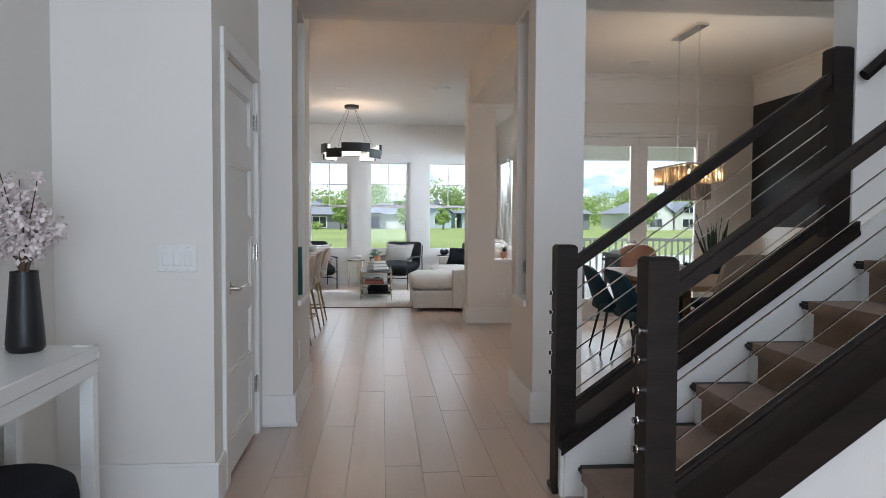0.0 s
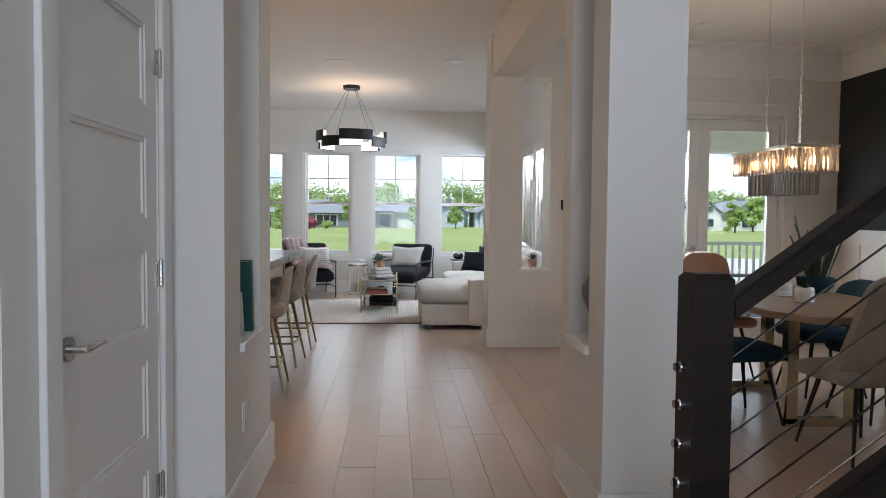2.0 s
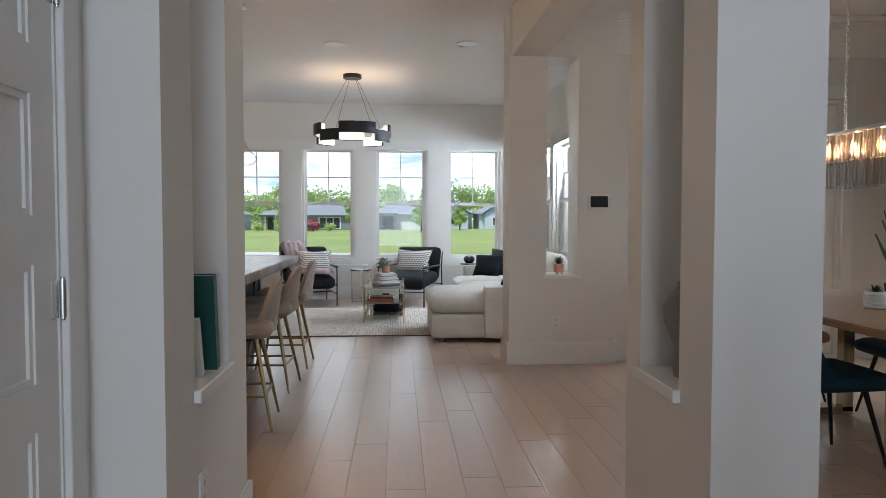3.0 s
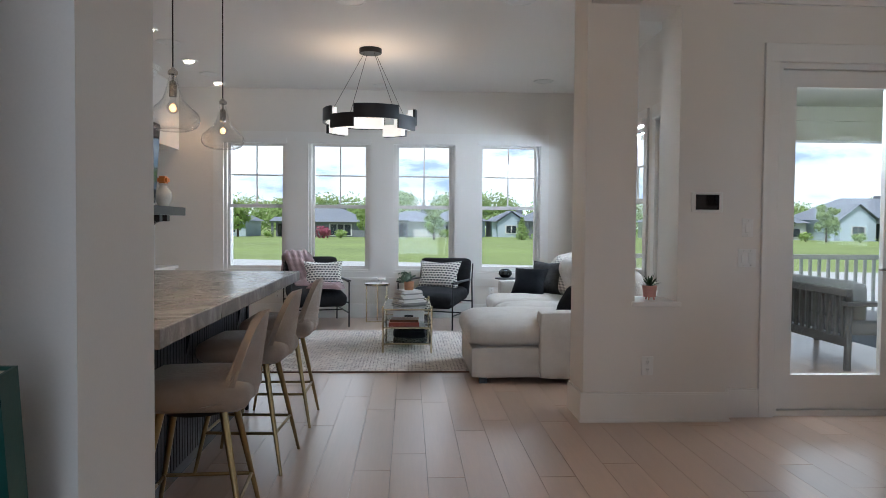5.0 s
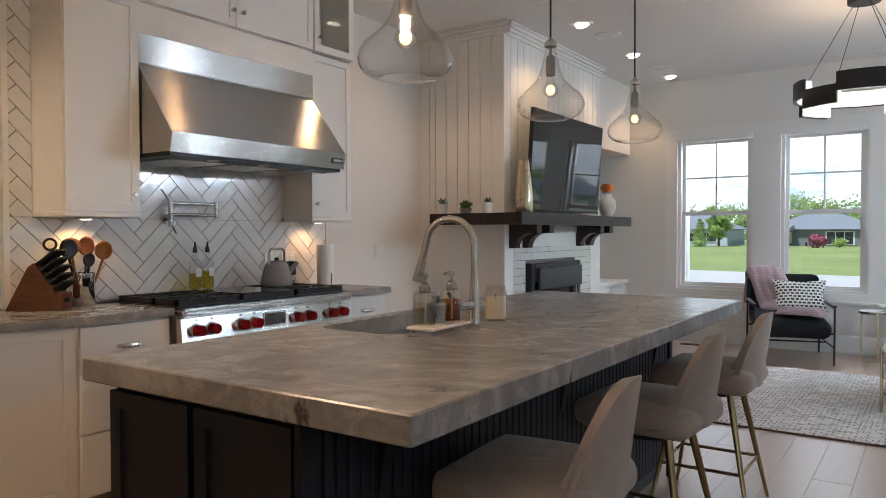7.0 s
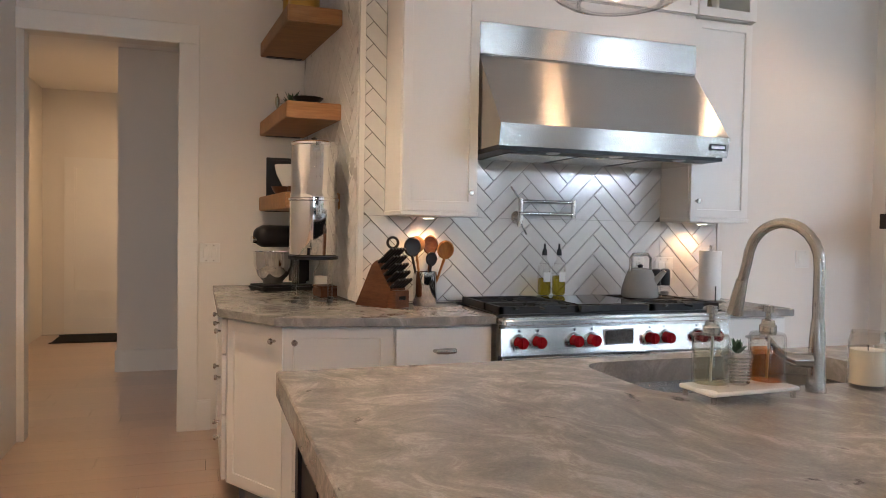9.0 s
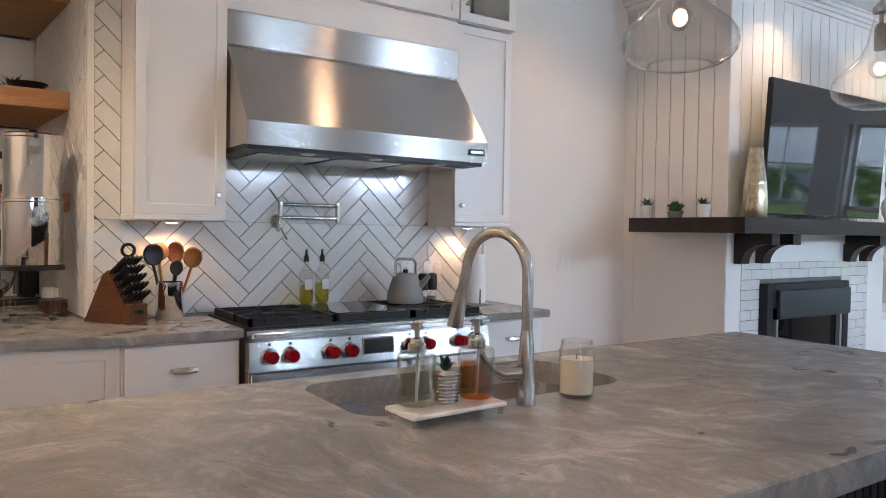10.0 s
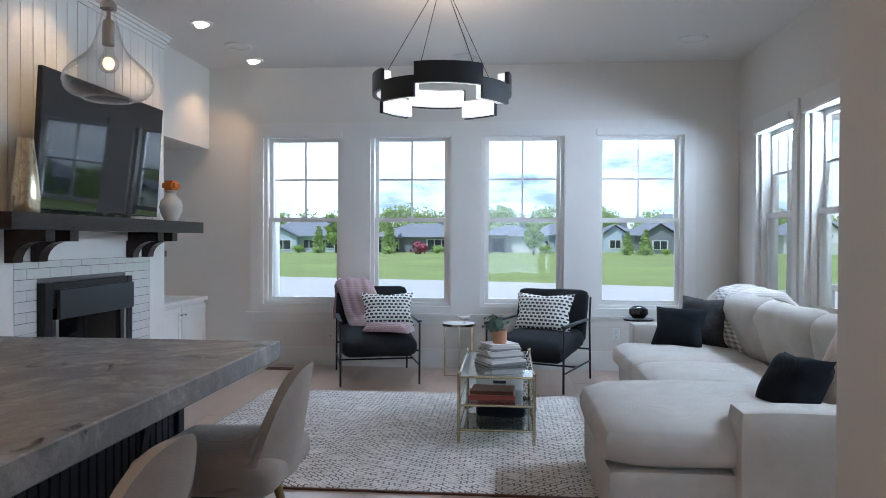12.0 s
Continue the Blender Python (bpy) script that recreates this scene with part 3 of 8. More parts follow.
structure("header", boxes((-0.335, 1.14, 4.75, 5.45, SOFFIT, H), (1.45, 4.86, 4.72, 5.05, SOFFIT, H)), PAINT, "boxed header over the hall openings", "beam")


def niche_pier(name, x0, x1, y0, y1, face, n0, n1, top):
    """A thick pier with a recessed niche in its passage face; face 1: the niche opens to +x, -1: to -x."""
    back = x1 - 0.17 if face > 0 else x0 + 0.17
    lo, hi = (back, x1) if face > 0 else (x0, back)
    bm = bmesh.new()
    a, b = (x0, back) if face > 0 else (back, x1)
    box(bm, a, b, y0, y1, 0, top)
    box(bm, lo, hi, y0, n0, 0, top)
    box(bm, lo, hi, n1, y1, 0, top)
    box(bm, lo, hi, n0, n1, 0, 0.70)
    box(bm, lo, hi, n0, n1, 2.62, top)
    structure(name, bm, PAINT, "greige pier with a tall recessed niche", "wall")
    e = 0.022 * face
    s = sorted((back, (x1 if face > 0 else x0) + e))
    structure("niche_sill", boxes((s[0], s[1], n0 - 0.012, n1 + 0.012, 0.70, 0.742), bevel=0.004), TRIM, "white painted sill of the niche", "sill")


niche_pier("wall_pier_east", 1.14, 1.45, 4.72, 5.45, -1, 4.95, 5.30, 5.6)
niche_pier("wall_pier_west", -0.62, -0.335, 4.75, 5.76, 1, 5.03, 5.46, 5.6)
wall("wall_kitchen_south", "x", -4.65, -0.62, 5.30, 5.42, 0, H)
wall("wall_closet_front", "x", -1.2, -0.53, 3.56, 3.68, 0, 5.6, label="pale hall wall with a switch plate")
wall("wall_closet_door", "y", 3.68, 4.75, -0.65, -0.53, 0, 5.6, [(3.80, 4.60, 0, 2.05)], label="pale hall wall around the closet door")
wall("wall_closet_back", "y", 3.68, 5.30, -1.6, -1.5, 0, H)
wall("wall_hall_west", "y", -2.5, 3.68, -1.32, -1.2, 0, 5.6, label="pale hall wall behind the console table")
wall("wall_hall_south", "x", -1.32, 5.0, -2.62, -2.5, 0, 5.6, label="plain unbroken end wall of the hall")
wall("wall_hall_east", "y", -2.5, 4.6, 4.86, 5.0, 0, 5.6)
wall("wall_hall_upper", "x", -0.62, 5.0, 4.72, 4.84, H + 0.1, 5.6)
wall("wall_stair_upper", "x", 2.41, 4.86, 3.56, 3.74, 0, 5.6, label="white wall beside the upper stairs")
# range wall, the set-back wall beyond it and the nook with shelves
wall("wall_range", "y", 7.19, 9.36, -4.77, -3.46, 0, H, label="kitchen wall behind the range")
wall("wall_kitchen_west", "y", 5.42, 7.19, -4.77, -4.65, 0, H, [(5.46, 6.30, 0, 2.40)], label="greige wall with a cased doorway")
wall("wall_beside_chimney", "y", 9.36, 14.28, -3.9, -3.70, 0, H, label="greige wall between kitchen and fireplace")
wall("wall_passage_north", "x", -9.2, -4.77, 6.62, 6.74, 0, 2.8)
wall("wall_passage_south", "x", -9.2, -4.77, 4.6, 4.72, 0, 2.8)
wall("wall_passage_end", "y", 4.72, 6.62, -9.2, -9.08, 0, 2.8)
wall("wall_passage_jut", "y", 5.75, 6.62, -6.9, -6.68, 0, 2.8, label="dim wall of the passage behind the kitchen")

bm = boxes((-3.9, 2.6, 9.23, 14.28, H, H + 0.1), (-4.77, 5.0, 4.84, 9.23, H, H + 0.1), (-1.6, -0.62, 3.68, 4.84, H + 0.0, H + 0.1))
structure("ceiling", bm, CEIL, "flat off-white painted ceiling")
structure("ceiling", boxes((-1.32, 5.0, -2.62, 4.84, 5.6, 5.7)), CEIL, "high ceiling over the stair hall")
structure("ceiling", boxes((-9.2, -4.77, 4.6, 6.74, 2.8, 2.9)), CEIL, "low ceiling of the passage")


def baseboard(x0, x1, y0, y1, h=0.19):
    bm = boxes((x0, x1, y0, y1, 0.0, h - 0.012), bevel=0.0)
    dx, dy = (0.004, 0) if x1 - x0 < y1 - y0 else (0, 0.004)
    box(bm, x0 + dx, x1 - dx, y0 + dy, y1 - dy, h - 0.012, h)
    return structure("baseboard", bm, TRIM, "tall flat painted baseboard", "baseboard")


def shoe(x0, x1, y0, y1):
    return structure("shoe_moulding", rounded(boxes((x0, x1, y0, y1, 0.0, 0.018)), 0.006), TRIM, "slim painted shoe moulding", "trim")


B = 0.018
for d in ((-3.7, 2.42, 14.1 - B, 14.1), (2.42 - B, 2.42, 9.23, 14.1 - B), (1.24 - B, 2.17 + B, 8.95 - B, 8.95), (1.24 - B, 1.24, 8.95, 9.31),
          (2.17, 2.17 + B, 8.95, 9.05), (2.17 + B, 2.43, 9.05 - B, 9.05), (4.37, 4.86, 9.05 - B, 9.05), (4.86 - B, 4.86, 5.05, 9.05 - B),
          (1.14 - B, 1.45 + B, 4.72 - B, 4.72), (1.14 - B, 1.14, 4.72, 5.45), (1.45, 1.45 + B, 4.72, 5.45), (1.14 - B, 1.45 + B, 5.45, 5.45 + B),
          (-0.53, -0.335 + B, 4.75 - B, 4.75), (-0.335, -0.335 + B, 4.75, 5.76), (-0.62, -0.335 + B, 5.76, 5.76 + B),
          (-1.2, -0.53 + B, 3.56 - B, 3.56), (-0.53, -0.53 + B, 3.56, 3.72), (-1.2, -1.2 + B, -2.5, 3.56 - B),
          (-4.65, -4.65 + B, 6.42, 6.5), (-6.68, -6.68 + B, 5.75, 6.62), (-6.9, -6.68, 5.75 - B, 5.75), (-3.7, -3.7 + B, 9.36, 10.86)):
    baseboard(*d)
for d in ((1.24 - 0.032, 2.2, 8.95 - 0.032, 8.95 - B), (1.14 - 0.03, 1.14 - B, 4.72, 5.46), (1.14 - 0.03, 1.47, 4.72 - 0.03, 4.72 - B),
          (-0.335 + B, -0.335 + 0.03, 4.75, 5.76), (-0.53, -0.305, 4.75 - 0.03, 4.75 - B)):
    shoe(*d)


def casing(name, parts, label="flat painted casing"):
    return structure(name, boxes(*parts, bevel=0.003), TRIM, label, "trim")


# closet door casing, doorway casing, double-door casing
casing("door_casing", [(-0.53, -0.510, 3.715, 3.800, 0, 2.05), (-0.53, -0.510, 4.600, 4.685, 0, 2.05), (-0.53, -0.510, 3.715, 4.685, 2.05, 2.14)])
casing("door_casing", [(-4.65, -4.628, 6.30, 6.42, 0, 2.40), (-4.65, -4.628, 5.42, 6.42, 2.40, 2.52)])
casing("door_casing", [(2.43, 2.53, 9.028, 9.05, 0, 2.33), (4.27, 4.37, 9.028, 9.05, 0, 2.33), (2.43, 4.37, 9.028, 9.05, 2.33, 2.45)])
# one broad casing board around the four windows
bm = bmesh.new()
edges = [-2.46] + [v for w in WINS for v in w] + [2.01]
for a, b in zip(edges[::2], edges[1::2]):
    box(bm, a, b, 14.078, 14.1, 0.62, 2.38)
box(bm, -2.46, 2.01, 14.078, 14.1, 2.38, 2.48)
box(bm, -2.46, 2.01, 14.078, 14.1, 0.545, 0.62)
box(bm, -2.50, 2.05, 14.055, 14.1, 0.515, 0.545)
structure("window_casing", bm, TRIM, "broad flat casing around four windows", "trim")
structure("window_apron", boxes((-2.46, 2.01, 14.085, 14.1, 0.44, 0.515)), TRIM, "flat apron board under the windows", "trim")
bm = bmesh.new()
for a, b in EASTWINS:
    box(bm, 2.40, 2.42, a - 0.09, a, 0.65, 2.39)
    box(bm, 2.40, 2.42, b, b + 0.09, 0.65, 2.39)
    box(bm, 2.40, 2.42, a, b, 2.30, 2.39)
    box(bm, 2.39, 2.42, a - 0.09, b + 0.09, 0.70, 0.74)
structure("window_casing", bm, TRIM, "flat casing of the side windows", "trim")
# dining: black upper wall, wainscot, frieze and crown
structure("black_wall_panel", boxes((4.845, 4.86, 6.72, 9.05, 1.19, 2.70)), BLACKWALL, "matt black painted upper dining wall", "wall")
bm = boxes((4.828, 4.86, 6.72, 9.05, 1.12, 1.19), (4.84, 4.86, 6.72, 9.05, 0.19, 0.26), (4.84, 4.86, 6.72, 9.05, 1.05, 1.12))
for k in range(5):
    box(bm, 4.84, 4.86, 6.75 + k * 0.48, 6.82 + k * 0.48, 0.26, 1.05)
structure("wainscot", bm, TRIM, "painted board wainscot with a chair rail", "trim")
bm = boxes((4.83, 4.86, 5.05, 9.02, 2.70, H), (1.56, 4.86, 9.02, 9.05, 2.70, H))
structure("frieze", bm, TRIM, "deep painted frieze under the ceiling", "trim")


def crown(name, a, b, inward):
    """Crown moulding from a to b at the ceiling, stepping out along inward."""
    bm = bmesh.new()
    for d, z in ((0.075, 0.018), (0.055, 0.045), (0.03, 0.07), (0.014, 0.10)):
        lo = [min(a[i], b[i], a[i] + inward[i] * d, b[i] + inward[i] * d) for i in (0, 1)]
        hi = [max(a[i], b[i], a[i] + inward[i] * d, b[i] + inward[i] * d) for i in (0, 1)]
        box(bm, lo[0], hi[0], lo[1], hi[1], H - z, H - 0.002)
    return structure(name, bm, TRIM, "stepped painted crown moulding", "trim")


crown("crown_moulding", (4.83, 5.05), (4.83, 9.02), (-1, 0))
crown("crown_moulding", (1.56, 9.02), (4.83, 9.02), (0, -1))

# floor: joists' deck and oak planks laid along the walk
floor = structure("floor", boxes((-9.2, 5.0, -2.6, 14.1, -0.12, -0.0135)), SUBFLOOR, "brown oak plank floor with a satin finish")

# ---- windows and doors ----


def sash_window(name, a, b, z0, z1, place, muntins=True):
    """A double-hung window in a wall; place(u, v, z) gives the world point at u along the wall and v outwards."""
    def bb(bm, u0, u1, v0, v1, lo, hi):
        p, q = place(u0, v0), place(u1, v1)
        box(bm, min(p[0], q[0]), max(p[0], q[0]), min(p[1], q[1]), max(p[1], q[1]), lo, hi)
    win = thing(name, "white double-hung window with a four-pane upper sash", "window", kind="structure")
    bm = bmesh.new()
    f = 0.035
    bb(bm, a, a + f, 0.02, 0.15, z0, z1)
    bb(bm, b - f, b, 0.02, 0.15, z0, z1)
    bb(bm, a + f, b - f, 0.02, 0.15, z1 - f, z1)
    bb(bm, a + f, b - f, 0.02, 0.15, z0, z0 + 0.03)
    part("window_frame", bm, TRIM, win)
    mid = z0 + (z1 - z0) * 0.495
    for nm, lo, hi, v in (("upper_sash", mid - 0.02, z1 - f, 0.10), ("lower_sash", z0 + 0.03, mid + 0.025, 0.06)):
        bm = bmesh.new()
        s = 0.038
        bb(bm, a + f, a + f + s, v, v + 0.035, lo, hi)
        bb(bm, b - f - s, b - f, v, v + 0.035, lo, hi)
        bb(bm, a + f + s, b - f - s, v, v + 0.035, hi - 0.045, hi)
        bb(bm, a + f + s, b - f - s, v, v + 0.035, lo, lo + 0.045)
        sash = part(nm, bm, TRIM, win)
        if nm == "upper_sash" and muntins:
            bm = bmesh.new()
            m = (a + b) / 2
            zm = (lo + hi) / 2
            bb(bm, m - 0.009, m + 0.009, v + 0.006, v + 0.028, lo + 0.045, hi - 0.045)
            bb(bm, a + f + s, m - 0.009, v + 0.006, v + 0.028, zm - 0.009, zm + 0.009)
            bb(bm, m + 0.009, b - f - s, v + 0.006, v + 0.028, zm - 0.009, zm + 0.009)
            part("muntin", bm, TRIM, sash)
        else:
            bm = bmesh.new()
            m = (a + b) / 2
            bb(bm, m - 0.03, m + 0.03, v - 0.012, v + 0.01, hi, hi + 0.012)
            part("sash_lock", bm, WHITEPLASTIC, sash)
        bm = bmesh.new()
        bb(bm, a + f + s - 0.004, b - f - s + 0.004, v + 0.016, v + 0.019, lo + 0.041, hi - 0.041)
        pane = part("pane", bm, PANE, sash, "clear glass pane", smooth=False)
        pane.visible_shadow = False
    bm = bmesh.new()
    bb(bm, a - 0.005, b + 0.005, -0.055, 0.02, z1 - 0.055, z1 + 0.01)
    part("shade_box", rounded(bm, 0.008), WHITEPLASTIC, win, "white roller shade rolled up in its box")
    return win


for n, (a, b) in enumerate(WINS):
    sash_window("window_%d" % (n + 1), a, b, 0.62, 2.38, lambda u, v: (u, 14.1 + v))
for n, (a, b) in enumerate(EASTWINS):
    sash_window("window_%d" % (n + 5), a, b, 0.74, 2.30, lambda u, v: (2.42 + v, u))
# unseen dining window, added around the fill lamp
sash_window("window_9", 5.30, 6.60, 1.0, 2.3, lambda u, v: (4.86 + v, u))


def lever(parent, side, at, long):
    """A lever handle on a round rose; side is the way out of the leaf, long the way of the lever."""
    s, l = Vector(side), Vector(long)
    p = Vector(at)
    bm = rods((p, p + s * 0.012, 0.032), (p, p + s * 0.055, 0.011), seg=20)
    part("door_handle", sweep([p + s * 0.05, p + s * 0.055 + l * 0.02, p + s * 0.052 + l * 0.07, p + s * 0.056 + l * 0.115], [0.011, 0.011, 0.009, 0.006], bm=bm), STEELV, parent, "satin nickel lever handle")


def panel_door(name, y0, y1, x, label):
    """A white five-panel leaf, its face at x towards +x."""
    d = thing(name, label, "door", kind="structure")
    bm = bmesh.new()
    st, z0, z1 = 0.105, 0.012, 2.035
    box(bm, x - 0.04, x, y0, y0 + st, z0, z1)
    box(bm, x - 0.04, x, y1 - st, y1, z0, z1)
    pitch = (z1 - z0 - 0.11) / 5
    for k in range(6):
        lo = z0 + k * pitch
        box(bm, x - 0.04, x, y0 + st, y1 - st, lo, lo + (0.11 if k else 0.16))
    part("leaf", bm, TRIM, d)
    for k in range(5):
        lo, hi = z0 + k * pitch + (0.11 if k else 0.16), z0 + (k + 1) * pitch
        bm = boxes((x - 0.03, x - 0.014, y0 + st, y1 - st, lo, hi))
        for e in ((y0 + st, y0 + st + 0.016, lo, hi), (y1 - st - 0.016, y1 - st, lo, hi), (y0 + st + 0.016, y1 - st - 0.016, lo, lo + 0.016), (y0 + st + 0.016, y1 - st - 0.016, hi - 0.016, hi)):
            box(bm, x - 0.014, x - 0.006, *e)
        part("panel", bm, TRIM, d)
    return d


d = panel_door("door_1", 3.806, 4.592, -0.535, "white five-panel closet door, closed")
lever(d, (1, 0, 0), (-0.535, 3.87, 0.93), (0, 1, 0))
for z in (1.815, 1.07, 0.30):
    bm = rods(((-0.523, 4.598, z - 0.045), (-0.523, 4.598, z + 0.045), 0.008), ((-0.523, 4.598, z - 0.052), (-0.523, 4.598, z + 0.052), 0.005))
    box(bm, -0.5345, -0.531, 4.56, 4.594, z - 0.045, z + 0.045)
    part("hinge", bm, STEELV, d, "satin nickel butt hinge")
d = panel_door("door_2", 4.95, 5.71, -9.06, "white panel door at the passage's end, closed")
lever(d, (1, 0, 0), (-9.06, 5.64, 0.95), (0, -1, 0))
structure("door_jamb", boxes((-0.65, -0.53, 3.80, 3.806, 0, 2.05), (-0.65, -0.53, 4.594, 4.60, 0, 2.05), (-0.65, -0.53, 3.806, 4.594, 2.04, 2.05)), TRIM, "painted jamb of the closet door", "trim")

# glazed double door to the porch
d = thing("door_3", "pair of greige full-glass porch doors, closed", "door", kind="structure")
part("frame", boxes((2.53, 2.565, 9.06, 9.2, 0, 2.33), (4.235, 4.27, 9.06, 9.2, 0, 2.33), (2.565, 4.235, 9.06, 9.2, 2.295, 2.33), (2.565, 4.235, 9.06, 9.2, 0.0, 0.035)), TRIM, d)
for x0, x1 in ((2.568, 3.398), (3.402, 4.232)):
    leaf = part("leaf", boxes((x0, x0 + 0.105, 9.09, 9.135, 0.04, 2.29), (x1 - 0.105, x1, 9.09, 9.135, 0.04, 2.29),
                              (x0 + 0.105, x1 - 0.105, 9.09, 9.135, 2.18, 2.29), (x0 + 0.105, x1 - 0.105, 9.09, 9.135, 0.04, 0.27)), TRIM, d)
    pane = part("pane", boxes((x0 + 0.10, x1 - 0.10, 9.11, 9.113, 0.265, 2.185)), PANE, leaf, "clear glass pane", smooth=False)
    pane.visible_shadow = False
lever(d, (0, -1, 0), (3.345, 9.09, 0.98), (-1, 0, 0))

# ---- outdoors ----
G = -0.2
structure("ground", boxes((-2500, 2500, 14.6, 3000, G - 0.5, G)), LAWN, "mown green lawn reaching the far houses", "lawn")
structure("ground", boxes((-2500, 2500, -2500, 14.6, G - 0.5, G - 0.01)), LAWN, "lawn beside and before the house", "lawn")
structure("driveway", prism([(-40, 14.6), (40, 14.6), (40, 20.5), (5.7, 30.5), (0.2, 32.5), (-9.3, 34.9), (-40, 42.0)], "z", G, G + 0.012), CONCRETE, "pale concrete drive bordering the lawn", "drive")

# sky with broken cloud, far away
m, nt, b, out = nodes_of("cloudy_sky")
vec = mapped(nt, (0.004, 0.004, 0.013))
n1 = noise_node(nt, vec, 1.6, 7, 0.6)
col = ramp(nt, n1, [(0.24, (0.28, 0.42, 0.64)), (0.36, (0.42, 0.52, 0.66)), (0.46, (0.80, 0.84, 0.88)), (0.60, (1.0, 1.0, 1.0)), (0.80, (0.50, 0.53, 0.57))])
em = nt.nodes.new("ShaderNodeEmission")
em.inputs[1].default_value = 1.7
nt.links.new(col, em.inputs[0])
nt.links.new(em.outputs[0], out.inputs[0])
bm = bmesh.new()
R, seg = 900.0, 64
lo = [bm.verts.new((R * math.cos(a), R * math.sin(a), -30)) for a in (math.pi * k / seg - 0.2 for k in range(seg + 9))]
hi = [bm.verts.new((v.co.x, v.co.y, 420)) for v in lo]
for k in range(len(lo) - 1):
    bm.faces.new((lo[k], lo[k + 1], hi[k + 1], hi[k]))
structure("backdrop", bm, m, "bright sky with broken white cloud", "sky")


def leaf_cloud(bm, c, r, n, size, rng, squash=0.8):
    """Small leaf sprays scattered through a lumpy crown."""
    c = Vector(c)
    for _ in range(n):
        d = Vector((rng.gauss(0, 1), rng.gauss(0, 1), rng.gauss(0, 1))).normalized()
        k = r * (0.35 + 0.65 * rng.random() ** 0.5) * (0.75 + 0.5 * noise.noise(d * 2.3 + c))
        p = c + Vector((d.x, d.y, d.z * squash)) * k
        a, b = d.orthogonal().normalized(), None
        a = (a + 0.8 * Vector((rng.uniform(-1, 1), rng.uniform(-1, 1), rng.uniform(-1, 1)))).normalized()
        b = a.cross(d + Vector((0, 0, 0.3))).normalized()
        s = size * rng.uniform(0.6, 1.3)
        bm.faces.new([bm.verts.new(p + s * q) for q in (a, b * 0.7, -a, -b * 0.7)])


def tree(name, label, at, height, spread, mat, rng, leaves=420, conifer=False):
    t = thing(name, label, "tree", at)
    part("trunk", rods(((0, 0, 0), (0, 0, height * 0.75), height * 0.03, height * 0.008), seg=8), BARK, t)
    limbs = bmesh.new()
    bm = bmesh.new()
    if conifer:
        for k in range(9):
            z = height * (0.1 + 0.1 * k)
            leaf_cloud(bm, (0, 0, z), spread * (1.02 - k * 0.105), leaves // 9, height * 0.05, rng, 0.35)
        rod(limbs, (0, 0, height * 0.3), (spread * 0.4, 0, height * 0.32), height * 0.01, 0.01, 6)
    else:
        for k in range(7):
            a = k * 2.4
            e = Vector((math.cos(a) * spread * 0.45, math.sin(a) * spread * 0.45, height * (0.34 + 0.09 * k)))
            rod(limbs, (0, 0, height * (0.3 + 0.05 * k)), e, height * 0.012, height * 0.004, 6)
            leaf_cloud(bm, e, spread * (0.78 - 0.06 * k), leaves // 7, height * 0.05, rng)
    part("limb", limbs, BARK, t)
    part("crown", bm, mat, t, smooth=False)
    return t


rng = random.Random(4)
bm = bmesh.new()
for k in range(170):
    x = -190 + k * 2.5 + rng.uniform(-2, 2)
    y = 150 + rng.uniform(-12, 22) + abs(x) * 0.1
    h = 7.3 - x * 0.012 + 2.6 * noise.noise(Vector((x * 0.03, 1.7, 0))) + rng.uniform(0, 3.0)
    for _ in range(4):
        leaf_cloud(bm, (x + rng.uniform(-3, 3), y, G + h * rng.uniform(0.2, 0.8)), rng.uniform(2.4, 4.0), 190, 0.30, rng)
ob = finish("distant_woodland", bm, FOLIAGED)
tagged(ob, "distant belt of green broadleaf woodland", "woodland", "", "stuff")

T1 = tree("tree", "young green broadleaf tree on the far lawn", (-4.6, 84, G), 3.6, 1.25, FOLIAGE, rng, 900)
for x, y, s in ((-19.5, 88, 1.25), (2.8, 80, 1.0), (46.6, 82, 1.2), (42.6, 84, 1.15), (37.5, 78, 0.95), (31.0, 82, 1.3), (-33, 85, 1.3), (8.0, 92, 0.9)):
    copy_thing(T1, pose(x, y, G, 0, 0, x * 31) @ Matrix.Scale(s, 4))
T2 = tree("conifer", "small dense green conifer on the far lawn", (-12.3, 82, G), 3.6, 1.5, FOLIAGED, rng, 900, True)
for x, y, s in ((-21.0, 86, 0.9), (12.8, 84, 0.75), (14.5, 83, 0.8), (55.0, 84, 0.8)):
    copy_thing(T2, pose(x, y, G, 0, 0, x * 17) @ Matrix.Scale(s, 4))


def shrub(at, r, mat, label):
    s = thing("shrub", label, "shrub", at)
    bm = bmesh.new()
    leaf_cloud(bm, (0, 0, r * 0.55), r, 160, r * 0.16, rng, 0.65)
    part("foliage", bm, mat, s, smooth=False)
    part("stem", rods(((0, 0, 0), (0, 0, r * 0.5), r * 0.06), seg=6), BARK, s)
    return s


shrub((-9.2, 83, G), 1.3, FLOWERING, "pink flowering shrub by the dark house")
s = shrub((-25.5, 84, G), 1.0, FOLIAGE, "rounded green shrub by a far house")
for x, y in ((-27.5, 85), (-23, 85), (-7.4, 84), (-15.3, 84), (4.6, 90), (16.6, 83), (18.0, 83), (39.5, 84), (44.8, 83), (50.5, 82), (57, 82)):
    copy_thing(s, pose(x, y, G, 0, 0, x * 9) @ Matrix.Scale(rng.uniform(0.7, 1.3), 4))


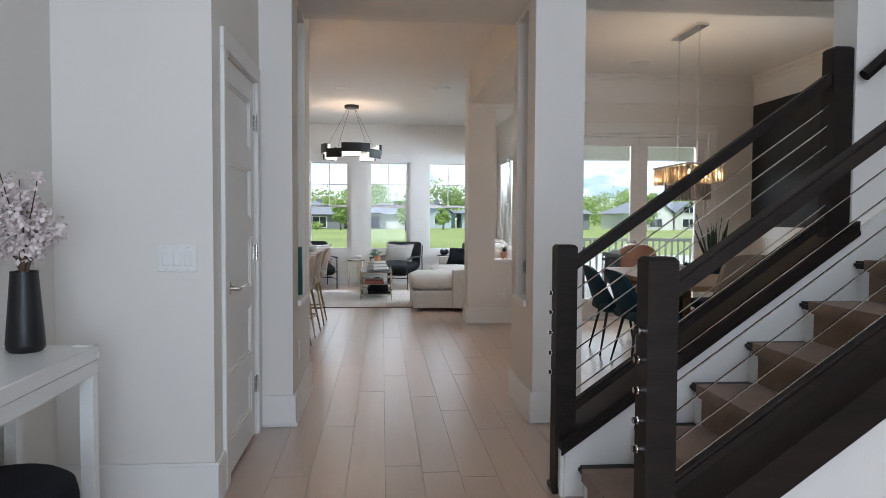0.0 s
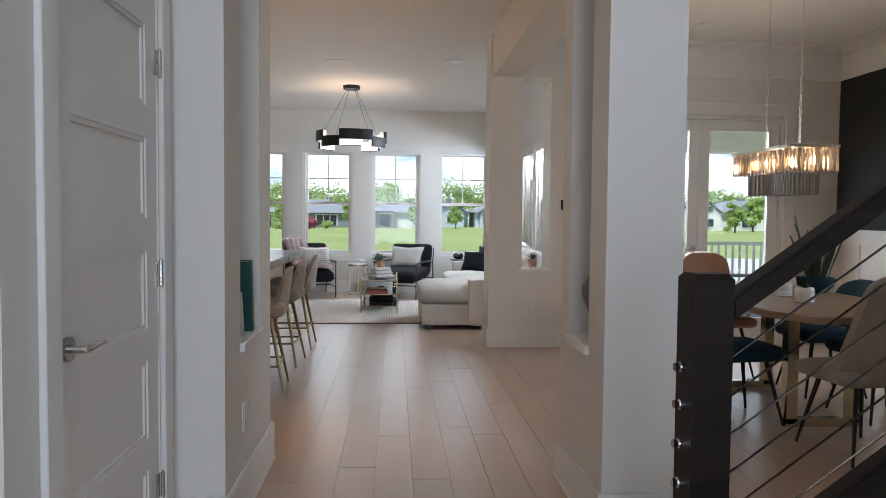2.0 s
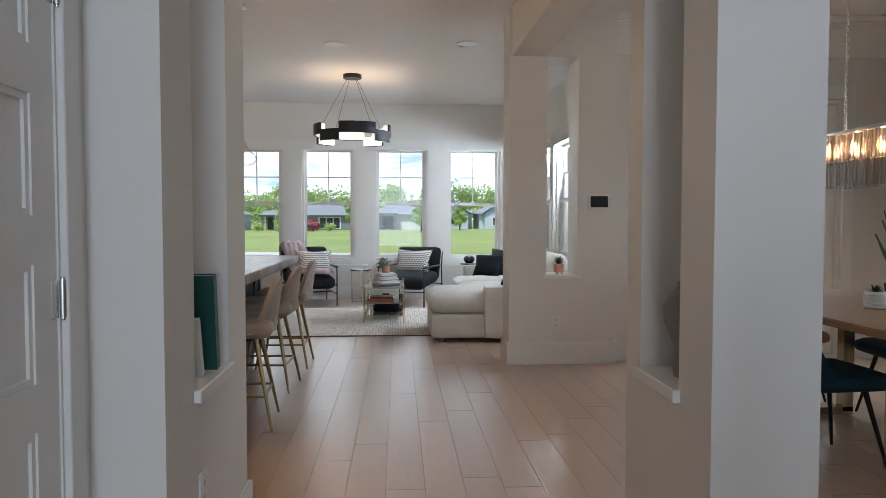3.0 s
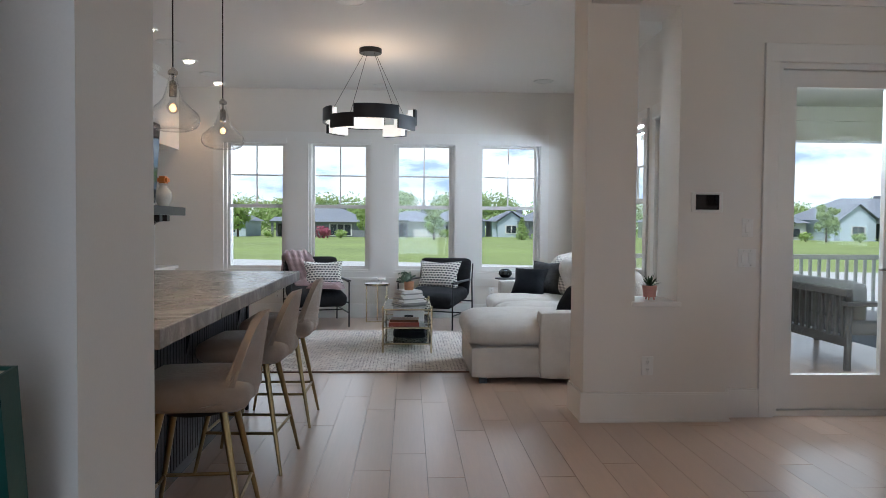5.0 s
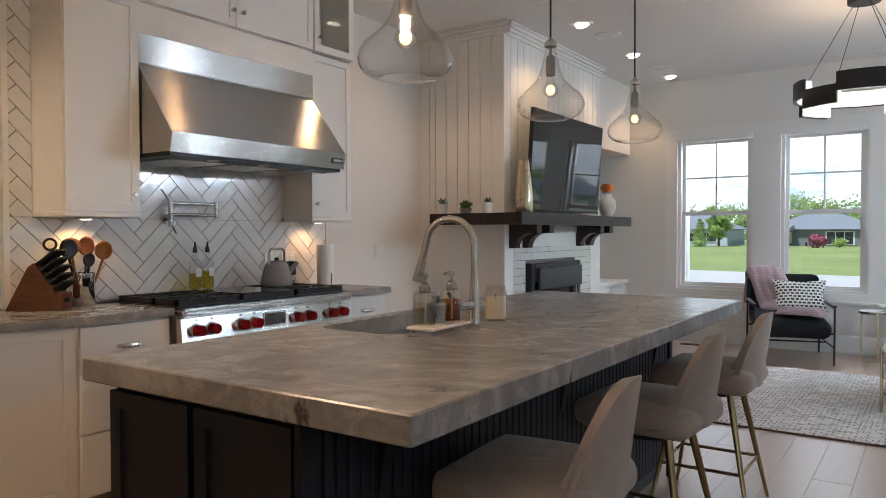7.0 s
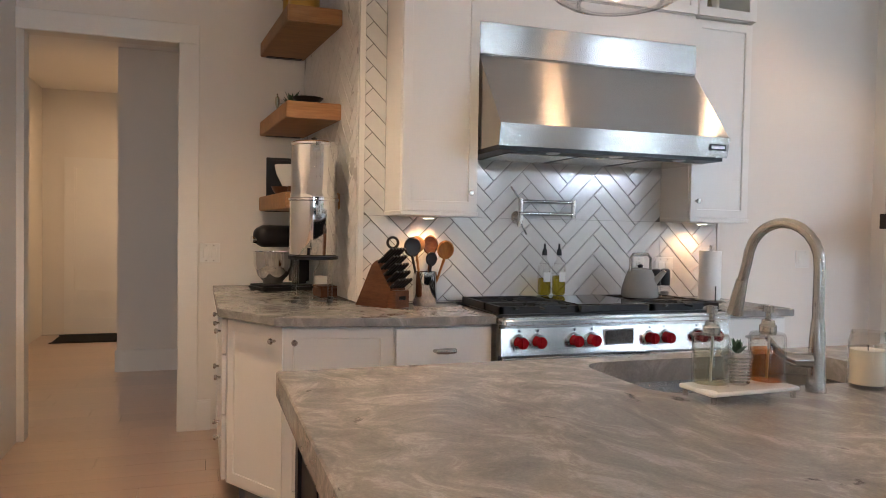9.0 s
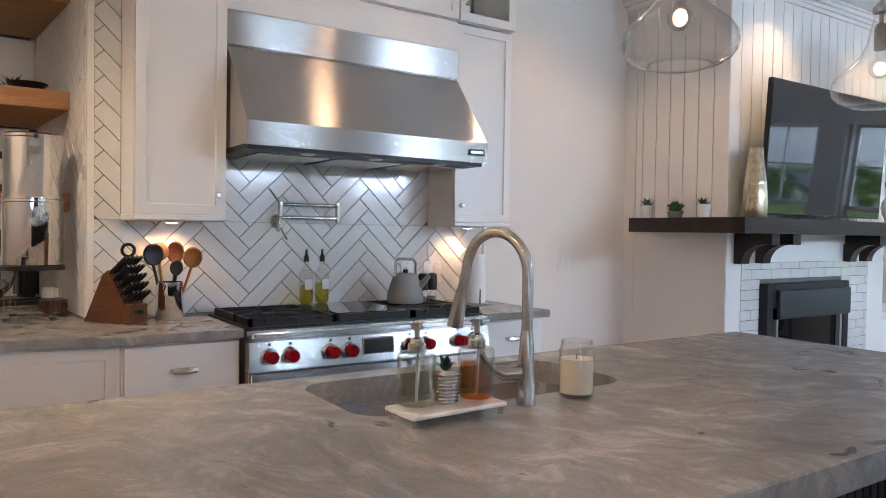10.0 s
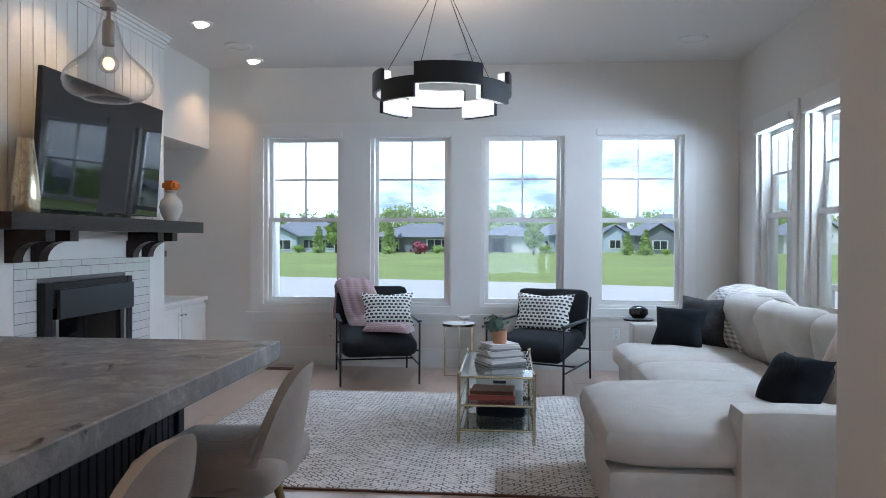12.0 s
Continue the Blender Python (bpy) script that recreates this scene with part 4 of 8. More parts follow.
def house(label, at, wide, deep, eave, ridge, siding, gables=(), wins=(), porch=None):
    """A far house with walls, a hipped main roof, front gables (centre, width, height), windows (centre, width, sill, head) and a porch."""
    h = thing("house", label, "house", at)
    h.scale.z = 0.74
    w = wide / 2
    bm = boxes((-w, w, 0, deep, 0, eave))
    for c, gw, gh in gables:
        prism([(c - gw / 2, 0), (c + gw / 2, 0), (c + gw / 2, eave), (c, gh), (c - gw / 2, eave)], "y", -1.2, 0.6, bm)
    part("wall", bm, siding, h, smooth=False)
    bm = bmesh.new()
    o, k = 0.5, min(deep / 2, w) * 0.85
    v = [bm.verts.new(p) for p in ((-w - o, -o, eave), (w + o, -o, eave), (w + o, deep + o, eave), (-w - o, deep + o, eave), (-w + k, deep / 2, ridge), (w - k, deep / 2, ridge))]
    for f in ((0, 1, 5, 4), (1, 2, 5), (2, 3, 4, 5), (3, 0, 4), (0, 3, 2, 1)):
        bm.faces.new([v[i] for i in f])
    for c, gw, gh in gables:
        for s in (-1, 1):
            q = [bm.verts.new(p) for p in ((c, -1.6, gh + 0.25), (c + s * (gw / 2 + 0.4), -1.6, eave - 0.1), (c + s * (gw / 2 + 0.4), deep / 2, eave - 0.1), (c, deep / 2, gh + 0.25))]
            bm.faces.new(q)
    roof = part("roof", bm, ROOFGREY, h, smooth=False)
    part("chimney", boxes((w * 0.3, w * 0.3 + 0.8, deep * 0.5, deep * 0.5 + 0.8, ridge - 1.2, ridge + 0.5)), SIDINGGREY, roof)
    for c, ww, lo, hi in wins:
        y = -1.2 if any(abs(c - g[0]) < g[1] / 2 for g in gables) else 0.0
        fr = part("window", boxes((c - ww / 2 - 0.12, c + ww / 2 + 0.12, y - 0.08, y + 0.05, lo - 0.12, hi + 0.12)), SIDINGWHITE, h)
        n = max(1, round(ww / 0.9))
        for i in range(n):
            u = c - ww / 2 + ww * i / n
            part("pane", boxes((u + 0.05, u + ww / n - 0.05, y - 0.10, y - 0.07, lo, hi)), FARGLASS, fr)
    if porch:
        a, b, z = porch
        part("porch_roof", prism([(-3.4, z), (0, z), (0, z + 1.0), (-3.6, z + 0.25)], "x", a - 0.3, b + 0.3), ROOFGREY, h, smooth=False)
        for x in (a, (a + b) / 2, b):
            part("porch_post", boxes((x - 0.13, x + 0.13, -3.3, -3.05, 0, z)), SIDINGGREY, h)
        # dark sheet on the wall stands in for the shade under the porch roof
        part("porch_shade_panel", boxes((a + 0.1, b - 0.1, -0.08, -0.02, 0.1, z - 0.2)), FARGLASS, h)
    return h


house("pale blue gabled house across the lawn", (-25.0, 92, G), 11.0, 9, 2.6, 5.4, SIDINGBLUE, [(-2.6, 5.2, 4.2)], [(-2.6, 3.8, 0.5, 1.9), (1.2, 1.4, 0.7, 2.0), (3.2, 2.2, 0.7, 2.0)])
house("dark grey low house with a hipped roof", (-10.5, 94, G), 11.5, 9, 2.5, 4.9, SIDINGGREY, [], [(-3.5, 1.6, 0.6, 2.0), (2.2, 2.6, 0.3, 2.1)], (-5.6, -2.6, 2.3))
house("pale house with a dark covered porch", (0.5, 96, G), 8.5, 9, 2.7, 4.7, SIDINGWHITE, [], [(2.6, 1.0, 0.8, 2.0)], (-4.0, -0.6, 2.6))
house("pale blue house behind the lawn", (6.8, 104, G), 8.0, 9, 3.0, 5.2, SIDINGBLUE, [(1.5, 3.6, 4.6)], [(-1.6, 0.9, 0.9, 2.1), (1.5, 1.2, 0.9, 2.1)])
house("blue gabled house far across the lawn", (14.6, 102, G), 6.0, 8, 2.9, 5.0, SIDINGBLUE, [(-0.6, 3.6, 4.6)], [(-0.6, 1.4, 0.8, 2.1)])
house("large grey house with a tall roof", (21.5, 94, G), 12.5, 10, 2.9, 6.6, SIDINGGREY, [(-3.5, 4.0, 4.6)], [(-3.5, 1.6, 0.7, 2.0), (1.5, 2.4, 0.5, 2.1)])
house("white gabled house beyond the porch", (38.0, 95, G), 10.5, 10, 3.0, 6.2, SIDINGWHITE, [(-1.2, 4.8, 5.6), (3.4, 3.8, 5.0)], [(-1.2, 1.8, 0.6, 2.0), (3.4, 1.6, 3.2, 4.2), (3.4, 1.8, 0.6, 2.0)])
house("pale house with twin gables", (48.0, 96, G), 8.5, 10, 3.0, 5.6, SIDINGWHITE, [(-0.5, 4.4, 5.2)], [(-0.5, 1.8, 0.6, 2.0), (2.8, 1.2, 0.6, 2.0)])
house("slate-blue house with a metal porch roof", (60.5, 92, G), 15.0, 11, 3.6, 7.6, SIDINGBLUE, [(-4.6, 4.6, 6.0), (6.0, 4.2, 6.4)], [(-4.6, 1.6, 1.0, 2.4), (6.0, 1.4, 3.6, 4.8)], (-1.8, 3.4, 3.2))
house("grey house at the lawn's edge", (74.0, 90, G), 11.0, 10, 3.2, 6.6, SIDINGGREY, [(-2.5, 4.2, 5.4)], [(-2.5, 1.8, 0.8, 2.2)])

# covered porch
structure("porch_floor", boxes((2.6, 9.0, 9.23, 14.0, G, -0.03)), CONCRETE, "pale concrete porch floor", "porch floor")
structure("porch_ceiling", boxes((2.6, 9.0, 9.23, 13.9, 2.78, 2.9)), TRIM, "white boarded porch ceiling", "ceiling")
structure("porch_beam", boxes((2.6, 9.0, 13.25, 13.5, 2.36, 2.60), (2.6, 9.0, 13.22, 13.53, 2.60, 2.78)), TRIM, "boxed white porch beam", "beam")
for x in (2.75, 6.9):
    structure("porch_post", boxes((x - 0.11, x + 0.11, 13.26, 13.49, -0.03, 2.36), (x - 0.14, x + 0.14, 13.23, 13.52, -0.03, 0.15), bevel=0.006), TRIM, "white boxed porch post", "post")
r = thing("porch_railing", "white porch railing with square balusters", "railing", (0, 13.37, 0))
part("top_rail", boxes((2.86, 6.79, -0.035, 0.035, 0.86, 0.92), (7.01, 9.0, -0.035, 0.035, 0.86, 0.92), bevel=0.008), TRIM, r)
part("bottom_rail", boxes((2.86, 6.79, -0.025, 0.025, 0.07, 0.12), (7.01, 9.0, -0.025, 0.025, 0.07, 0.12), bevel=0.006), TRIM, r)
base = boxes((-0.016, 0.016, -0.016, 0.016, 0.12, 0.86))
first = part("baluster", base, TRIM, r)
first.location.x = 2.98
for k in range(1, 50):
    x = 2.98 + k * 0.12
    if x < 8.95 and not 6.74 < x < 7.06:
        o = first.copy()
        scene.collection.objects.link(o)
        o.location.x = x
p = thing("downspout", "white downspout with a curved elbow", "downspout", (-2.38, 14.62, G))
part("pipe", sweep([(0, 0, 2.8), (0, 0, 0.62), (0.03, 0.02, 0.5), (0.12, 0.05, 0.40), (0.22, 0.1, 0.3), (0.24, 0.12, 0.05)], 0.05, 10), TRIM, p)

# ---- kitchen ----


def knob(parent, at, out, r=0.014):
    p, o = Vector(at), Vector(out)
    part("knob", rods((p, p + o * 0.018, r * 0.45), (p + o * 0.016, p + o * 0.024, r * 0.7, r), (p + o * 0.024, p + o * 0.032, r, r * 0.75), seg=14), STEELV, parent, "satin nickel knob")


def cup_pull(parent, at, out, along, w=0.05):
    p, o, a = Vector(at), Vector(out), Vector(along)
    part("pull", sweep([p - a * w, p - a * w * 0.8 + o * 0.022, p + o * 0.028, p + a * w * 0.8 + o * 0.022, p + a * w], [0.007, 0.012, 0.014, 0.012, 0.007], 8), STEELV, parent, "satin nickel pull")


def frame_door(w, h, rail=0.06, t=0.02):
    """A shaker leaf in the x-z plane, its face towards -y, from the origin."""
    bm = boxes((0, w, 0, t, 0, h))
    bm.normal_update()
    front = [f for f in bm.faces if f.normal.y < -0.9]
    bmesh.ops.inset_region(bm, faces=front, thickness=rail, depth=0.0)
    bmesh.ops.inset_region(bm, faces=front, thickness=0.004, depth=0.0)
    bmesh.ops.translate(bm, verts=front[0].verts[:], vec=(0, 0.009, 0))
    return bm


def oriented(bm, origin, along):
    """Turn a leaf built in the x-z plane so that its x runs along a level direction."""
    a = Vector((along[0], along[1], 0)).normalized()
    m = Matrix(((a.x, -a.y, 0, origin[0]), (a.y, a.x, 0, origin[1]), (0, 0, 1, origin[2]), (0, 0, 0, 1)))
    bmesh.ops.transform(bm, matrix=m, verts=bm.verts[:])
    return bm


# island
isl = thing("kitchen_island", "near-black navy kitchen island with beadboard and shaker panels", "island")
SX0, SX1, SY0, SY1 = -1.66, -1.275, 7.42, 8.21
part("body", boxes((-1.685, SX0 - 0.02, 6.685, 9.295, 0.09, 0.864), (SX1 + 0.02, -0.965, 6.685, 9.295, 0.09, 0.864), (SX0 - 0.02, SX1 + 0.02, 6.685, SY0 - 0.02, 0.09, 0.864),
                   (SX0 - 0.02, SX1 + 0.02, SY1 + 0.02, 9.295, 0.09, 0.864), (SX0 - 0.02, SX1 + 0.02, SY0 - 0.02, SY1 + 0.02, 0.09, 0.6)), NAVY, isl)
part("plinth", boxes((-1.62, -1.0, 6.73, 9.25, 0, 0.09)), BLACKMETAL, isl)
bead = part("beadboard", boxes((-0.965, -0.957, 6.70, 6.736, 0.10, 0.864), bevel=0.003), NAVY, isl)
for k in range(1, 61):
    o = bead.copy()
    scene.collection.objects.link(o)
    o.location.y = 0.042 * k
for y in (6.655, 9.27):
    part("corner_board", boxes((-0.965, -0.945, y, y + 0.042, 0.0, 0.864), bevel=0.003), NAVY, isl)
for x in (-1.685, -1.32):
    part("end_panel", oriented(frame_door(0.34, 0.72, 0.065), (x, 6.663, 0.12), (1, 0)), NAVY, isl)
plate = part("outlet", boxes((-1.20, -1.13, 6.657, 6.672, 0.52, 0.635), bevel=0.002), NAVY, isl, "dark outlet plate")
part("socket", boxes((-1.185, -1.145, 6.654, 6.658, 0.53, 0.57), (-1.185, -1.145, 6.654, 6.658, 0.585, 0.625), bevel=0.001), BLACKMETAL, plate)
for y in (6.95, 8.0, 9.05):
    part("bracket", prism([(-0.957, 0.60), (-0.957, 0.864), (-0.70, 0.864), (-0.70, 0.845), (-0.92, 0.80)], "y", y - 0.02, y + 0.02), NAVY, isl)

SINKR = 0.085


def sink_loop(grow=0.0, n=7):
    """The rounded outline of the sink, corner by corner, counter-clockwise."""
    rows, r = [], SINKR + grow
    for k, (cx, cy) in enumerate(((SX1 - SINKR, SY1 - SINKR), (SX0 + SINKR, SY1 - SINKR), (SX0 + SINKR, SY0 + SINKR), (SX1 - SINKR, SY0 + SINKR))):
        rows.append([(cx + r * math.cos(a), cy + r * math.sin(a)) for a in (math.pi / 2 * (k + i / n) for i in range(n + 1))])
    return rows


def holed_slab(x0, x1, y0, y1, z0, z1, c=0.004):
    """A slab with chamfered edges and the sink's outline cut through."""
    bm = bmesh.new()
    corners = [(x1, y1), (x0, y1), (x0, y0), (x1, y0)]

    def ring(z, inset):
        return [bm.verts.new((x - math.copysign(inset, x - (x0 + x1) / 2), y - math.copysign(inset, y - (y0 + y1) / 2), z)) for x, y in corners]
    rims = [ring(z1, c), ring(z1 - c, 0), ring(z0 + c, 0), ring(z0, c)]
    holes = [[[bm.verts.new((x, y, z)) for x, y in row] for row in sink_loop()] for z in (z1, z0)]
    for hole, rim, flip in ((holes[0], rims[0], False), (holes[1], rims[3], True)):
        for k in range(4):
            for a, b in zip(hole[k], hole[k][1:]):
                f = [a, rim[k], b]
                bm.faces.new(f[::-1] if flip else f)
            j = (k + 1) % 4
            f = [hole[k][-1], rim[k], rim[j], hole[j][0]]
            bm.faces.new(f[::-1] if flip else f)
    for a, b in zip(rims, rims[1:]):
        for k in range(4):
            bm.faces.new((a[k], b[k], b[(k + 1) % 4], a[(k + 1) % 4]))
    up, lo = sum(holes[0], []), sum(holes[1], [])
    for k in range(len(up)):
        j = (k + 1) % len(up)
        bm.faces.new((up[k], up[j], lo[j], lo[k]))
    bmesh.ops.recalc_face_normals(bm, faces=bm.faces[:])
    return bm


top = thing("island_worktop", "thick grey-veined quartzite worktop of the island", "worktop")
part("slab", holed_slab(-1.742, -0.617, 6.62, 9.36, 0.866, 0.93), STONE, top, smooth=False)
sk = thing("sink", "undermounted stainless sink in the island", "sink", (0, 0, 0))
bm = bmesh.new()
rings = [[bm.verts.new((x, y, z)) for row in sink_loop(g) for x, y in row] for g, z in ((0.014, 0.864), (0.014, 0.700), (0.004, 0.672), (-0.02, 0.660))]
for a, b in zip(rings, rings[1:]):
    for k in range(len(a)):
        bm.faces.new((a[k], a[(k + 1) % len(a)], b[(k + 1) % len(a)], b[k]))
bm.faces.new(rings[-1])
part("basin", bm, STEEL, sk)
part("drain", lathe([(0.0, 0.662), (0.035, 0.662), (0.045, 0.664), (0.045, 0.66)], 20, (-1.5, 7.8, 0)), CHROME, sk)

fx, fy = -1.212, 7.792
fa = thing("kitchen_faucet", "brushed nickel gooseneck faucet with pull-down spray", "faucet", (fx, fy, 0.93))
part("base", lathe([(0, 0), (0.023, 0), (0.023, 0.006), (0.021, 0.02), (0.019, 0.09), (0.015, 0.16), (0.013, 0.17), (0, 0.17)], 20), STEELV, fa)
arc = [(0, 0, 0.16), (0, 0, 0.29)] + [(-0.096 + 0.096 * math.cos(a), 0, 0.295 + 0.096 * math.sin(a)) for a in (math.pi * k / 12 for k in range(1, 12))]
arc += [(-0.196, 0, 0.285), (-0.208, 0, 0.24)]
part("neck", sweep([(p[0], p[0] * 0.17, p[2]) for p in arc], 0.0128, 14), STEELV, fa)
e = arc[-1]
part("spray_head", rods(((e[0], e[0] * 0.17, 0.245), (e[0] * 1.10, e[0] * 0.19, 0.155), 0.0145, 0.021), seg=16), STEELV, fa, "tapered pull-down spray head")
part("lever", sweep([(0.0, -0.02, 0.075), (-0.01, -0.055, 0.075), (-0.03, -0.075, 0.085), (-0.05, -0.10, 0.125)], [0.018, 0.018, 0.010, 0.006], 10), STEELV, fa)

tr = thing("soap_tray", "small white footed tray by the sink", "tray", (-1.222, 7.583, 0.93), 2)
part("tray", boxes((-0.055, 0.055, -0.122, 0.122, 0.016, 0.026), bevel=0.003), WHITECERAMIC, tr)
for x in (-0.045, 0.045):
    for y in (-0.11, 0.11):
        part("foot", rods(((x, y, 0), (x, y, 0.016), 0.006), seg=10), STEELV, tr)


def soap(at, fill, label):
    s = thing("soap_bottle", label, "soap bottle", at, 20)
    wall_in = [(0.036, 0.006), (0.0365, 0.104), (0.033, 0.111), (0.016, 0.114)]
    part("bottle", lathe([(0, 0), (0.038, 0), (0.040, 0.004), (0.040, 0.106), (0.036, 0.114), (0.017, 0.118)] + wall_in[::-1] + [(0, 0.006)], 30), CLEAR, s)
    part("soap", lathe([(0, 0.007), (0.0355, 0.007), (0.0355, 0.078), (0, 0.078)], 28), fill, s)
    part("tube", rods(((0, 0, 0.01), (0.004, 0, 0.118), 0.003), seg=8), WHITEPLASTIC, s)
    part("collar", lathe([(0, 0.112), (0.019, 0.112), (0.019, 0.130), (0.015, 0.134), (0.014, 0.142), (0.006, 0.146), (0.006, 0.160), (0.012, 0.161), (0.012, 0.176), (0, 0.178)], 18), STEELV, s)
    part("pump", sweep([(0, 0, 0.168), (-0.012, 0.009, 0.172), (-0.035, 0.028, 0.166)], [0.008, 0.006, 0.004], 8), STEELV, s, "metal pump spout")


soap((-1.232, 7.512, 0.956), SOAPY, "clear glass bottle of pale soap with a metal pump")
soap((-1.224, 7.660, 0.956), SOAPA, "clear glass bottle of amber soap with a metal pump")
p = thing("small_planter", "ribbed silver pot with a small succulent", "plant pot", (-1.236, 7.587, 0.956))
prof = [(0, 0), (0.026, 0)]
for k in range(9):
    prof += [(0.029 + 0.001 * k, 0.004 + k * 0.0075), (0.026 + 0.001 * k, 0.0078 + k * 0.0075)]
part("pot", lathe(prof + [(0.031, 0.072), (0.0, 0.066)], 20), STEELV, p)


def rosette(parent, z, n, long, wide, mat, rng, lean=0.9):
    bm = bmesh.new()
    for k in range(n):
        a, t = k * 2.4, lean * (0.25 + 0.75 * k / n)
        d, up = Vector((math.cos(a), math.sin(a), 0)), Vector((0, 0, 1))
        side = d.cross(up)
        l = long * rng.uniform(0.75, 1.1)
        p0 = Vector((0, 0, z))
        pts = [(0.0, 0.5), (0.35, 1.0), (0.7, 0.75), (1.0, 0.05)]
        rows = []
        for s, w in pts:
            c = p0 + d * (math.sin(t) * l * s) + up * (math.cos(t) * l * s - 0.25 * l * s * s * math.sin(t))
            rows.append((bm.verts.new(c - side * wide * w), bm.verts.new(c + d * -0.15 * wide + up * -0.1 * wide), bm.verts.new(c + side * wide * w)))
        for a0, b0 in zip(rows, rows[1:]):
            for i in (0, 1):
                bm.faces.new((a0[i], a0[i + 1], b0[i + 1], b0[i]))
    return part("leaves", bm, mat, parent)


rng = random.Random(7)
rosette(p, 0.066, 14, 0.045, 0.007, LEAF, rng)
c = thing("candle_jar", "glass jar candle with cream wax", "candle", (-1.217, 7.954, 0.93))
part("jar", lathe([(0, 0), (0.038, 0), (0.043, 0.007), (0.043, 0.110), (0.038, 0.124), (0.038, 0.136), (0.035, 0.136), (0.035, 0.123), (0.040, 0.109), (0.040, 0.010), (0, 0.010)], 26), CLEAR, c)
part("wax", lathe([(0, 0.011), (0.0395, 0.011), (0.0395, 0.092), (0, 0.089)], 24), WAX, c)
part("wick", rods(((0, 0, 0.088), (0, 0, 0.102), 0.0012), seg=6), BLACKCLOTH, c)


def stool(at, turn):
    s = thing("bar_stool", "taupe velvet counter stool with brass-tipped dark legs", "stool", at, turn, "stools at the island")
    seat = bmesh.new()
    soft(0, 0, 0.605, 0.44, 0.44, 0.11, 0.05, 0.015, bm=seat)
    part("seat", seat, BEIGECLOTH, s)
    # curved shell back, its open side towards the counter (-x)
    bm = bmesh.new()
    rows = []
    for i in range(11):
        v = i / 10
        rr = []
        for k in range(17):
            u = -1 + k / 8
            a = u * radians(78) * (1 - 0.30 * v)
            top = 0.30 + 0.02 * math.cos(u * 1.4)
            z = 0.575 + (0.335 * (1 - 0.95 * abs(u) ** 2.6)) * v
            r = 0.225 + 0.045 * v
            rr.append(Vector((r * math.cos(a), r * math.sin(a) * 0.98, z)))
        rows.append(rr)
    outer = [[bm.verts.new(p) for p in r] for r in rows]
    inr = [[bm.verts.new(Vector((p.x * 0.86 - 0.006, p.y * 0.86, p.z + (0 if i < 10 else -0.012)))) for p in r] for i, r in enumerate(rows)]
    for g, flip in ((outer, 0), (inr, 1)):
        for i in range(10):
            for k in range(16):
                f = (g[i][k], g[i][k + 1], g[i + 1][k + 1], g[i + 1][k])
                bm.faces.new(f[::-1] if flip else f)
    for k in range(16):
        bm.faces.new((outer[10][k], outer[10][k + 1], inr[10][k + 1], inr[10][k]))
        bm.faces.new((outer[0][k + 1], outer[0][k], inr[0][k], inr[0][k + 1]))
    for i in range(10):
        bm.faces.new((outer[i + 1][0], outer[i][0], inr[i][0], inr[i + 1][0]))
        bm.faces.new((outer[i][16], outer[i + 1][16], inr[i + 1][16], inr[i][16]))
    part("backrest", bm, BEIGECLOTH, s)
    part("seat_plate", lathe([(0, 0.52), (0.13, 0.52), (0.15, 0.545), (0, 0.555)], 24), BLACKMETAL, s)
    feet = [(0.215, -0.215), (0.215, 0.215), (-0.215, 0.215), (-0.215, -0.215)]
    for x, y in feet:
        part("leg", rods(((x * 0.52, y * 0.52, 0.55), (x, y, 0.0), 0.016, 0.008), seg=12), BRONZE, s)
    bar = bmesh.new()
    q = 0.82
    for (x0, y0), (x1, y1) in zip(feet, feet[1:] + feet[:1]):
        rod(bar, (x0 * q, y0 * q, 0.20), (x1 * q, y1 * q, 0.20), 0.008, seg=8)
    part("foot_rail", bar, BRONZE, s)
    return s


first = stool((-0.690, 9.05, 0), 0)
copy_thing(first, pose(-0.705, 8.22, 0, 0, 0, -3))
copy_thing(first, pose(-0.695, 7.28, 0, 0, 0, 4))


